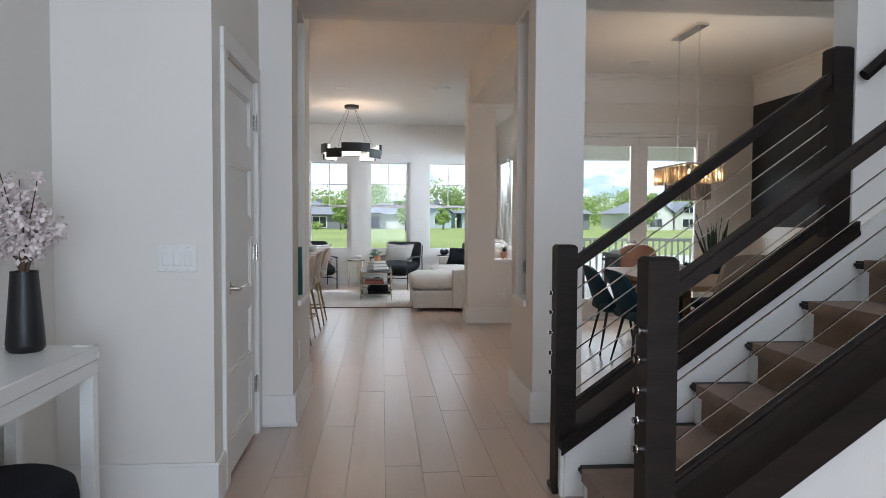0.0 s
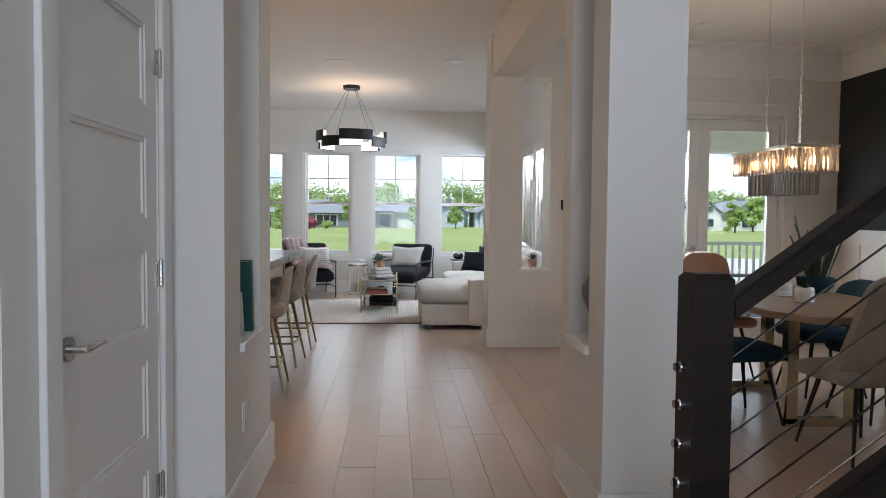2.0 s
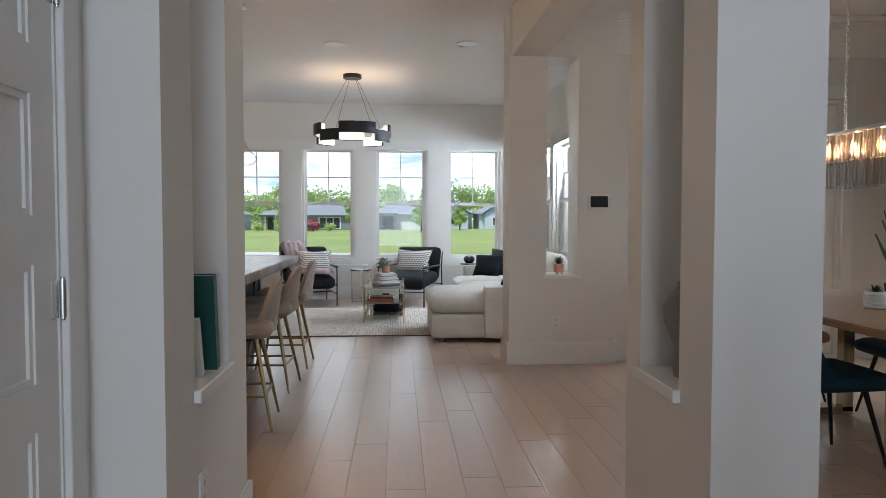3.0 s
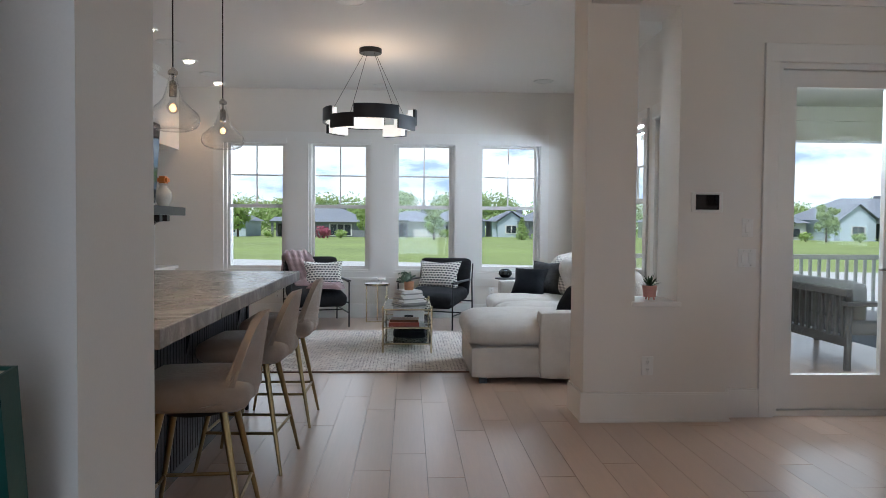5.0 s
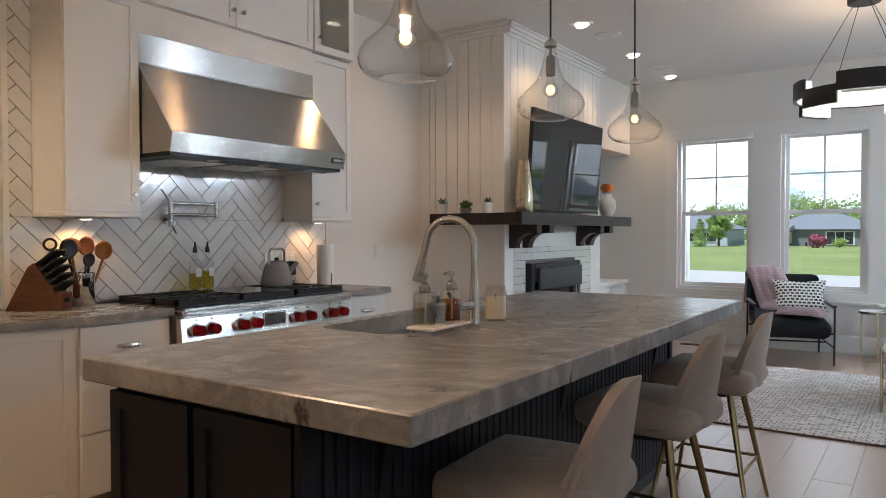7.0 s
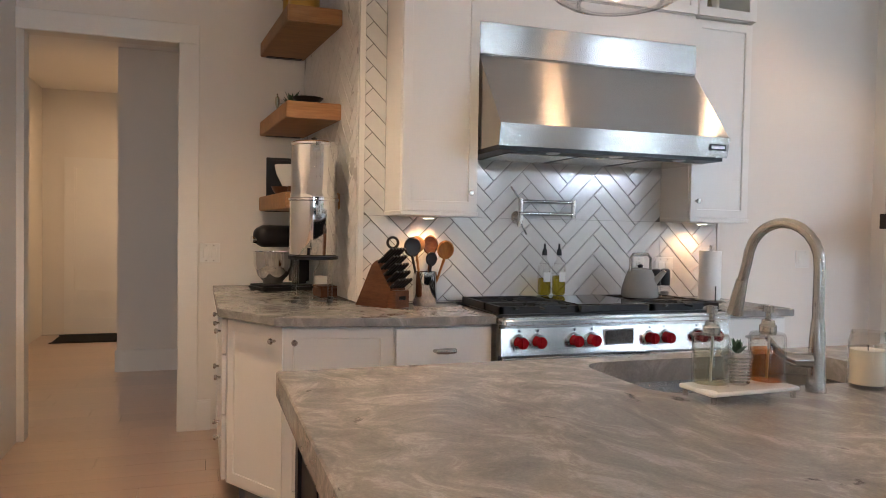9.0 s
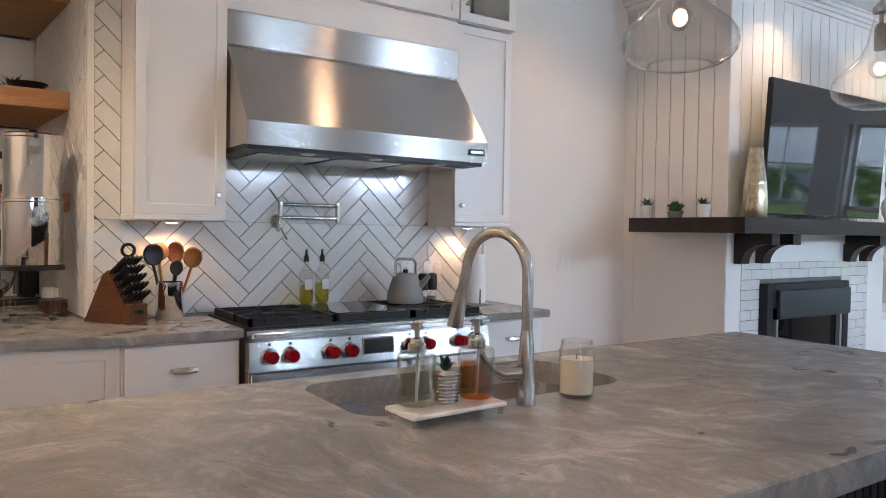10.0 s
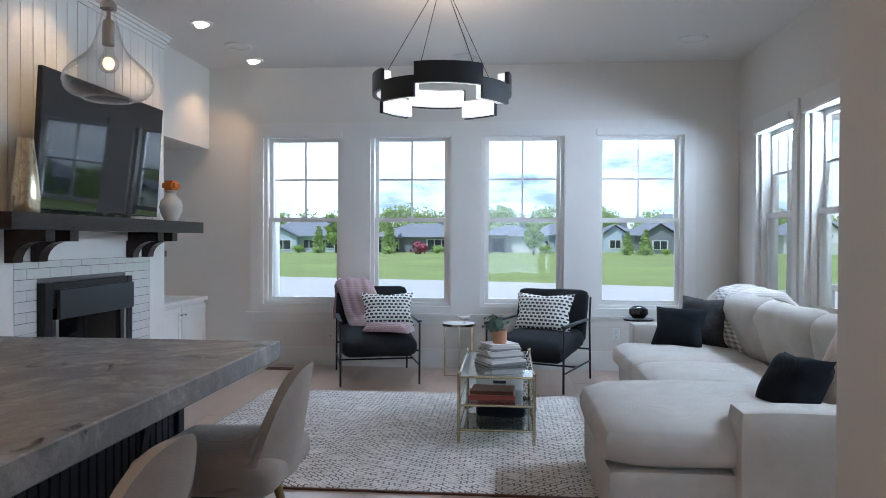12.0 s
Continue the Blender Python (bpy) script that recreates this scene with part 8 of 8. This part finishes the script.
part("rail", sweep([(2.41, 3.50, slope(2.41, 0.84)), (2.55, 3.49, slope(2.50, 0.90)), (2.75, 3.485, slope(2.75, 0.92)), (4.2, 3.485, slope(4.2, 0.92))], 0.028, 12), DARKWOOD, hr)
part("bracket", rods(((2.66, 3.56, slope(2.66, 0.83)), (2.66, 3.535, slope(2.66, 0.83)), 0.03), ((2.66, 3.54, slope(2.66, 0.83)), (2.66, 3.487, slope(2.66, 0.88)), 0.009), seg=16), STEELV, hr)

# console table, vase and stool by the hall wall
co = thing("console_table", "plain white parsons console table", "console table")
part("tabletop", boxes((-1.19, -0.86, 1.55, 3.15, 0.735, 0.79), bevel=0.004), WHITECERAMIC, co)
part("apron", boxes((-1.185, -0.865, 1.555, 3.145, 0.68, 0.734), bevel=0.002), WHITECERAMIC, co)
for x in (-1.19, -0.915):
    for y in (1.555, 3.095):
        part("leg", boxes((x + (0.005 if x < -1 else 0), x + 0.05, y, y + 0.05, 0, 0.68), bevel=0.002), WHITECERAMIC, co)
v = thing("tall_vase", "matt black tapered vase with pale blossom sprays", "vase", (-1.065, 3.02, 0.79))
part("vase", lathe([(0, 0), (0.052, 0), (0.063, 0.012), (0.065, 0.03), (0.054, 0.17), (0.046, 0.275), (0.046, 0.288), (0.041, 0.286), (0.045, 0.19), (0, 0.05)], 30), BLACKMETAL, v)
rng = random.Random(21)
bm, fl = bmesh.new(), bmesh.new()
for k in range(15):
    a, l = k * 2.4, rng.uniform(0.10, 0.34)
    lean = rng.uniform(0.05, 0.24)
    tip = Vector((math.cos(a) * lean * 0.55, math.sin(a) * lean * 0.55, 0.30 + l))
    sweep([(0, 0, 0.25), (tip.x * 0.4, tip.y * 0.4, 0.30 + l * 0.5), tuple(tip)], [0.004, 0.003, 0.002], 6, bm)
    for j in range(5):
        q = Vector((0, 0, 0.30)).lerp(tip, 0.35 + 0.16 * j)
        leaf_cloud(fl, q + Vector((rng.uniform(-0.03, 0.03), rng.uniform(-0.03, 0.03), 0)), 0.048, 34, 0.011, rng, 1.0)
part("branch", bm, TWIG, v)
part("blossom", fl, BLOSSOM, v, "clusters of pale pink blossom", smooth=False)
ot = thing("round_ottoman", "low round black upholstered ottoman", "ottoman", (-0.925, 2.56, 0))
part("body", lathe([(0, 0.02), (0.20, 0.02), (0.21, 0.05), (0.21, 0.42), (0.20, 0.46), (0.17, 0.48), (0, 0.485)], 36), BLACKCLOTH, ot)
part("plinth", lathe([(0, 0), (0.18, 0), (0.18, 0.02), (0, 0.02)], 28), BLACKMETAL, ot)
# things in the niches
b = thing("standing_book", "tall teal-green book leaning in the niche", "book", (-0.44, 5.36, 0.742), 0)
part("cover", boxes((-0.10, 0.09, -0.020, -0.016, 0, 0.33), (-0.10, 0.09, 0.016, 0.020, 0, 0.33), (0.086, 0.09, -0.016, 0.016, 0, 0.33)), BOOKGREEN, b)
part("pages", boxes((-0.095, 0.085, -0.016, 0.016, 0.005, 0.325)), PAPER, b)
b.matrix_basis = pose(-0.43, 5.34, 0.744, 7, 0, 0)
b = thing("standing_book", "small white book standing in the niche", "book", (-0.43, 5.20, 0.742))
part("cover", boxes((-0.07, 0.07, -0.014, -0.011, 0, 0.20), (-0.07, 0.07, 0.011, 0.014, 0, 0.20), (0.066, 0.07, -0.011, 0.011, 0, 0.20)), BOOKWHITE, b)
part("pages", boxes((-0.066, 0.066, -0.011, 0.011, 0.004, 0.196)), PAPER, b)
b.matrix_basis = pose(-0.43, 5.22, 0.744, 14, 0, 0)
v = thing("niche_vase", "rounded taupe pottery vase in the niche", "vase", (1.235, 5.12, 0.742))
part("body", lathe([(0, 0), (0.04, 0), (0.045, 0.02), (0.04, 0.10), (0.075, 0.18), (0.08, 0.23), (0.05, 0.28), (0.03, 0.30), (0.034, 0.315), (0, 0.31)], 26), GREYCEMENT, v)
part("neck_ring", lathe([(0.033, 0.296), (0.037, 0.30), (0.033, 0.305)], 22), BRASS, v)

# ---- dining ----
TX, TY = 2.98, 6.75
tb = thing("dining_table", "light oak dining table on dark metal trestles", "dining table", (TX, TY, 0))
part("tabletop", rounded(prism([(-0.40, -1.10), (0.40, -1.10), (0.52, -0.82), (0.52, 0.82), (0.40, 1.10), (-0.40, 1.10), (-0.52, 0.82), (-0.52, -0.82)], "z", 0.72, 0.76), 0.006), TABLEWOOD, tb)
for y in (-0.52, 0.52):
    part("trestle", boxes((-0.24, -0.17, y - 0.035, y + 0.035, 0.02, 0.72), (0.17, 0.24, y - 0.035, y + 0.035, 0.02, 0.72), (-0.24, 0.24, y - 0.035, y + 0.035, 0.0, 0.05), (-0.30, 0.30, y - 0.04, y + 0.04, 0.68, 0.72)), BRASS, tb)


def shell_chair(label, at, turn, cloth, tall, group):
    """A bucket-shell dining chair that faces +x, on four splayed metal legs."""
    c = thing("dining_chair", label, "chair", at, turn, group)
    part("seat", soft(0.02, 0, 0.445, 0.46, 0.48, 0.09, 0.042, 0.012), cloth, c)
    bm = bmesh.new()
    rows = []
    n = 9
    for i in range(n + 1):
        v = i / n
        r = []
        for k in range(15):
            u = -1 + k / 7
            half = 0.235 * (1 - 0.18 * v)
            x = -0.20 - 0.13 * v - 0.02 * math.cos(u * 1.3) + 0.11 * u * u * (1 - v * 0.7)
            z = 0.42 + tall * v * (1 - 0.10 * u ** 4) - 0.0
            r.append(Vector((x, half * u, z)))
        rows.append(r)
    out = [[bm.verts.new(p) for p in r] for r in rows]
    inn = [[bm.verts.new(p + Vector((0.045, 0, 0.004 if i < n else -0.012))) for p in r] for i, r in enumerate(rows)]
    for g, flip in ((out, True), (inn, False)):
        for i in range(n):
            for k in range(14):
                q = (g[i][k], g[i][k + 1], g[i + 1][k + 1], g[i + 1][k])
                bm.faces.new(q[::-1] if flip else q)
    for k in range(14):
        bm.faces.new((out[n][k], out[n][k + 1], inn[n][k + 1], inn[n][k]))
        bm.faces.new((out[0][k], out[0][k + 1], inn[0][k + 1], inn[0][k]))
    for i in range(n):
        for k in (0, 14):
            bm.faces.new((out[i][k], out[i + 1][k], inn[i + 1][k], inn[i][k]))
    bmesh.ops.recalc_face_normals(bm, faces=bm.faces[:])
    part("backrest", bm, cloth, c)
    for x, y in ((0.20, -0.19), (0.20, 0.19), (-0.20, -0.19), (-0.20, 0.19)):
        part("leg", rods(((x * 0.7, y * 0.7, 0.41), (x * 1.12, y * 1.12, 0), 0.015, 0.008), seg=10), BLACKMETAL, c)
    return c


first = shell_chair("teal velvet shell dining chair on dark legs", (2.50, 6.42, 0), 4, TEAL, 0.42, "teal chairs at the table")
copy_thing(first, pose(2.47, 7.05, 0, 0, 0, -3))
copy_thing(first, pose(3.50, 6.42, 0, 0, 0, 183))
copy_thing(first, pose(3.50, 7.08, 0, 0, 0, 178))
shell_chair("taupe high-backed dining chair at the table's end", (2.88, 5.72, 0), 96, BEIGECLOTH, 0.60, "end chairs of the table")
shell_chair("tan leather high-backed dining chair at the far end", (3.02, 7.78, 0), -90, TANLEATHER, 0.58, "end chairs of the table")
for x, y, r in ((2.98, 6.70, 0.058), (2.93, 6.36, 0.058)):
    p = thing("table_planter", "white ribbed planter with small succulents", "plant", (x, y, 0.76))
    prof = [(0, 0), (r * 0.9, 0)]
    for k in range(7):
        prof += [(r + 0.002, 0.006 + k * 0.012), (r - 0.001, 0.012 + k * 0.012)]
    part("pot", lathe(prof + [(r * 0.9, 0.095), (0, 0.085)], 26), WHITECERAMIC, p)
    rosette(p, 0.085, 18, 0.06, 0.010, LEAF, rng, 1.2)
p = thing("snake_plant", "upright snake plant in a dark bowl on the table", "plant", (3.36, 6.95, 0.76))
part("bowl", lathe([(0, 0), (0.07, 0), (0.12, 0.05), (0.13, 0.11), (0.12, 0.11), (0, 0.09)], 28), TEAL, p)
for k in range(13):
    a, l, t = k * 2.4, rng.uniform(0.28, 0.50), rng.uniform(0.05, 0.42)
    d, s = Vector((math.cos(a), math.sin(a), 0)), Vector((-math.sin(a), math.cos(a), 0))
    bm = bmesh.new()
    rows = []
    for j in range(8):
        q = j / 7
        w = 0.024 * (1 - q ** 3) * (0.7 + 0.3 * math.sin(q * 3)) + 0.0008
        c = d * (0.02 + 0.05 * (k % 3) / 2 + math.sin(t) * l * q) + Vector((0, 0, 0.09 + math.cos(t) * l * q))
        tw = s * math.cos(q * 0.8) + d * math.sin(q * 0.8)
        rows.append((bm.verts.new(c - tw * w), bm.verts.new(c + d * 0.006), bm.verts.new(c + tw * w), bm.verts.new(c - d * 0.003)))
    for r0, r1 in zip(rows, rows[1:]):
        for i in range(4):
            bm.faces.new((r0[i], r0[(i + 1) % 4], r1[(i + 1) % 4], r1[i]))
    part("leaf", bm, SNAKELEAF, p)

# crystal chandelier
dc = thing("crystal_chandelier", "two-tier smoky crystal bar chandelier, lit", "chandelier", (3.08, 6.95, 0))
part("canopy", boxes((-0.055, 0.055, -0.30, 0.30, 3.02, 3.049), bevel=0.004), CHROME, dc)
part("top_plate", boxes((-0.175, 0.175, -0.41, 0.41, 1.765, 1.785), bevel=0.003), CHROME, dc)
part("lower_frame", boxes((-0.10, 0.10, -0.30, 0.30, 1.60, 1.61)), CHROME, dc)
for y in (-0.22, 0.22):
    bm = bmesh.new()
    k, z = 0, 3.02
    while z > 1.80:
        o = 0.007
        if k % 2:
            sweep([(-o, y, z), (-o, y, z - 0.03), (o, y, z - 0.03), (o, y, z), (-o, y, z)], 0.0022, 5, bm)
        else:
            sweep([(0, y - o, z), (0, y - o, z - 0.03), (0, y + o, z - 0.03), (0, y + o, z), (0, y - o, z)], 0.0022, 5, bm)
        z -= 0.026
        k += 1
    part("chain", bm, CHROME, dc)
drop = boxes((-0.005, 0.005, -0.0095, 0.0095, -0.155, 0.0), bevel=0.003)
first = part("crystal", drop, SMOKE, dc, "smoky glass prism", smooth=False)
places = []
for hw, hl, z in ((0.165, 0.395, 1.762), (0.10, 0.29, 1.612)):
    y = -hl
    while y <= hl + 0.001:
        places += [(-hw, y, z, 0), (hw, y, z, 0)]
        y += 0.031
    x = -hw + 0.031
    while x < hw - 0.01:
        places += [(x, -hl, z, 90), (x, hl, z, 90)]
        x += 0.031
for n, (x, y, z, r) in enumerate(places):
    o = first if n == 0 else first.copy()
    if n:
        scene.collection.objects.link(o)
    o.matrix_basis = pose(x, y, z, 0, 0, r)
for k in range(6):
    y = -0.30 + k * 0.12
    part("bulb", lathe([(0, 1.655), (0.012, 1.66), (0.016, 1.69), (0.010, 1.72), (0, 1.74)], 12, (0.05 * (-1) ** k, y, 0)), CANDLE, dc)
lamp("chandelier_bulbs", "POINT", 12, WARM, (3.08, 6.95, 1.70), radius=0.02)
lamp("chandelier_uplight", "AREA", 6, WARM, (3.08, 6.95, 1.80), (3.08, 6.95, 3.0), size=0.3, size_y=0.7)

# ---- porch furniture ----
sf = thing("outdoor_sofa", "grey slatted wooden outdoor sofa with pale cushions", "outdoor sofa", (4.35, 11.4, -0.03), 90)
for x in (-0.85, 0.85):
    for y in (-0.36, 0.36):
        part("leg", rods(((x, y, 0), (x * 0.98, y * 0.95, 0.62 if y < 0 else 0.72), 0.032, 0.028), seg=8), GREYWOOD, sf)
    part("arm", boxes((x - 0.05, x + 0.05, -0.40, 0.40, 0.60, 0.64), bevel=0.006), GREYWOOD, sf)
part("seat_rail", boxes((-0.85, 0.85, -0.38, -0.33, 0.24, 0.32), (-0.85, 0.85, 0.33, 0.38, 0.24, 0.32)), GREYWOOD, sf)
part("top_rail", boxes((-0.88, 0.88, 0.34, 0.40, 0.68, 0.75), bevel=0.008), GREYWOOD, sf)
for k in range(15):
    x = -0.77 + k * 0.11
    part("slat", boxes((x - 0.018, x + 0.018, 0.345, 0.37, 0.32, 0.68)), GREYWOOD, sf)
part("seat_cushion", soft(0, -0.02, 0.40, 1.62, 0.70, 0.16, 0.05, 0.02, 0.004), BOOKGREY, sf)
part("back_cushion", soft(0, 0.22, 0.62, 1.60, 0.18, 0.38, 0.07, 0.0, 0.008), BOOKGREY, sf)
rg = thing("outdoor_rug", "dark blue-grey outdoor rug on the porch", "rug", (4.6, 11.6, -0.03))
part("mat", boxes((-1.5, 1.6, -1.4, 1.5, 0, 0.01)), woven("outdoor_rug_cloth", (0.05, 0.055, 0.065), (0.15, 0.16, 0.175), 200), rg)
part("hem", boxes((-1.52, 1.62, -1.42, -1.4, 0, 0.009)), CHARCOAL, rg)
c = thing("outdoor_chair", "dark slatted outdoor chair on the porch", "chair", (3.05, 11.7, -0.03), -70)
for x in (-0.28, 0.28):
    for y in (-0.28, 0.28):
        part("leg", rods(((x, y, 0), (x, y, 0.45 if y < 0 else 0.85), 0.02), seg=8), GREYWOOD, c)
part("seat", boxes((-0.3, 0.3, -0.3, 0.3, 0.40, 0.45), bevel=0.008), GREYWOOD, c)
for k in range(7):
    x = -0.24 + k * 0.08
    part("slat", boxes((x - 0.014, x + 0.014, 0.27, 0.29, 0.46, 0.84)), GREYWOOD, c)

# ---- small pieces of floors and walls ----


def slab_mesh(name, poly, place, thick, gap, material):
    """A thin piece from a flat polygon: place(u, v, d) gives the point at depth d out of the surface."""
    n = len(poly)
    cu, cv = sum(p[0] for p in poly) / n, sum(p[1] for p in poly) / n
    back = [place(u, v, 0.0) for u, v in poly]
    mid = [place(u, v, thick - 0.0015) for u, v in poly]
    k = 0.0018
    top = []
    for u, v in poly:
        d = math.hypot(u - cu, v - cv) or 1
        top.append(place(u - (u - cu) / d * k, v - (v - cv) / d * k, thick))
    faces = [tuple(range(2 * n, 3 * n))]
    for i in range(n):
        j = (i + 1) % n
        faces += [(i, j, n + j, n + i), (n + i, n + j, 2 * n + j, 2 * n + i)]
    mesh = bpy.data.meshes.new(name)
    mesh.from_pydata(back + mid + top, [], faces)
    mesh.materials.append(material)
    return mesh


def clipped(poly, u0, u1, v0, v1):
    """A polygon cut to a rectangle."""
    for axis, lim, keep in ((0, u0, 1), (0, u1, -1), (1, v0, 1), (1, v1, -1)):
        res = []
        for a, b in zip(poly, poly[1:] + poly[:1]):
            da, db = (a[axis] - lim) * keep, (b[axis] - lim) * keep
            if da >= 0:
                res.append(a)
            if da * db < 0:
                s = da / (da - db)
                res.append((a[0] + s * (b[0] - a[0]), a[1] + s * (b[1] - a[1])))
        poly = res
        if len(poly) < 3:
            return []
    return poly


def area(poly):
    return abs(sum(a[0] * b[1] - a[1] * b[0] for a, b in zip(poly, poly[1:] + poly[:1]))) / 2


def herringbone(parent, name, rects, place, material, W=0.0775, n=4, grout=0.0036, origin=(0, 0)):
    """Tiles of W by n * W laid in an upright zigzag over rectangles (u0, u1, v0, v1)."""
    c = math.sqrt(0.5)
    for u0, u1, v0, v1 in rects:
        reach = int(3.2 / W)
        for i in range(-reach, reach):
            for j in range(-reach, reach):
                k = (i - j) % (2 * n)
                if k == 0:
                    r = (i, i + n, j, j + 1)
                elif k == n:
                    r = (i, i + 1, j - n + 1, j + 1)
                else:
                    continue
                g = grout / 2
                a0, a1, b0, b1 = r[0] * W + g, r[1] * W - g, r[2] * W + g, r[3] * W - g
                poly = [(c * (a - b) + origin[0], c * (a + b) + origin[1]) for a, b in ((a0, b0), (a1, b0), (a1, b1), (a0, b1))]
                if max(p[0] for p in poly) < u0 or min(p[0] for p in poly) > u1 or max(p[1] for p in poly) < v0 or min(p[1] for p in poly) > v1:
                    continue
                poly = clipped(poly, u0, u1, v0, v1)
                if len(poly) < 3 or area(poly) < 0.0004:
                    continue
                ob = new(name, slab_mesh(name, poly, place, 0.009, g, material))
                ob.parent = parent


rng = random.Random(11)
rest = bmesh.new()
PW = 0.1855
shared = {}
row = 0
x = -0.148 - PW * 48
while x < 4.9:
    y = -2.6 + rng.uniform(-1.6, 0)
    while y < 14.1:
        long = rng.choice((1.22, 1.52, 1.83, 2.13))
        a, b = max(y, -2.6), min(y + long, 14.08)
        if b - a > 0.05 and a < 14.0:
            cx, cy = x + PW / 2, (a + b) / 2
            if -1.4 < cx < 3.6 and 1.2 < cy < 13.2 and abs((b - a) - long) < 1e-6:
                if long not in shared:
                    w, l = PW / 2 - 0.0008, long / 2 - 0.0010
                    shared[long] = slab_mesh("plank", [(-w, -l), (w, -l), (w, l), (-w, l)], lambda u, v, d: (u, v, d - 0.012), 0.012, 0, PLANK)
                ob = new("plank", shared[long])
                ob.location = (cx, cy, 0)
                ob.parent = floor
            else:
                box(rest, x + 0.0008, x + PW - 0.0008, a + 0.001, b - 0.001, -0.012, 0.0)
        y += long
    x += PW
    row += 1
tagged(finish("plank_field", rest, PLANK, floor), "", "", "", "stuff")

# glazed tiles behind the range and in the nook
rw = bpy.data.objects["wall_range"]
gb = structure("grout_bed", boxes((-3.458, -3.449, 7.20, 9.34, 0.915, 2.6), (-4.64, -3.462, 7.181, 7.188, 0.0, 0.1)), GROUT, "grey grout behind the wall tiles", "grout")
herringbone(rw, "tile", [(7.205, 8.943, 0.918, 1.352), (7.697, 8.943, 1.353, 1.655), (8.944, 9.335, 0.918, 1.352), (7.205, 7.312, 1.353, 2.58)], lambda u, v, d: (-3.449 + d, u, v), TILE, origin=(8.34, 1.0))
herringbone(rw, "marble_tile", [(-4.64, -3.47, 0.918, 2.9)], lambda u, v, d: (u, 7.176 + (u + 3.47) * 0.093 - d * 0.5, v), MARBLE, origin=(-4.0, 1.0))
structure("tile_edge", boxes((-3.47, -3.436, 7.176, 7.204, 0.915, 2.6), (-3.458, -3.436, 9.34, 9.357, 0.915, 1.352)), TRIM, "white tile edge trim", "trim")

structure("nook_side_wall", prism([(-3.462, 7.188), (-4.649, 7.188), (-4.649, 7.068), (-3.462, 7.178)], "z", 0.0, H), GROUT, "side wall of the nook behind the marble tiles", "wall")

# fireplace tiles in running bond
ft = structure("fireplace_tile_bed", boxes((CX - 0.012, CX - 0.004, 11.02, 11.234, 0, 1.145), (CX - 0.012, CX - 0.004, 12.302, 12.70, 0, 1.145), (CX - 0.012, CX - 0.004, 11.234, 12.302, 1.0, 1.145)), GROUT, "grout bed of the fireplace surround", "tile")
y0, y1, th, tw = 11.022, 12.698, 0.0685, 0.232
row, z = 0, 0.002
while z < 1.14:
    hi = min(z + th - 0.003, 1.143)
    y = y0 - (tw / 2 if row % 2 else 0)
    while y < y1:
        a, b = max(y, y0) + 0.0015, min(y + tw, y1) - 0.0015
        for a2, b2 in ((a, b),) if z > 0.999 else ((a, min(b, 11.234)), (max(a, 12.302), b)):
            if b2 - a2 > 0.012:
                ob = new("tile", slab_mesh("tile", [(a2, z), (b2, z), (b2, hi), (a2, hi)], lambda u, v, d: (CX - 0.004 + d, u, v), 0.010, 0, TILE))
                ob.parent = ft
        y += tw
    z += th
    row += 1
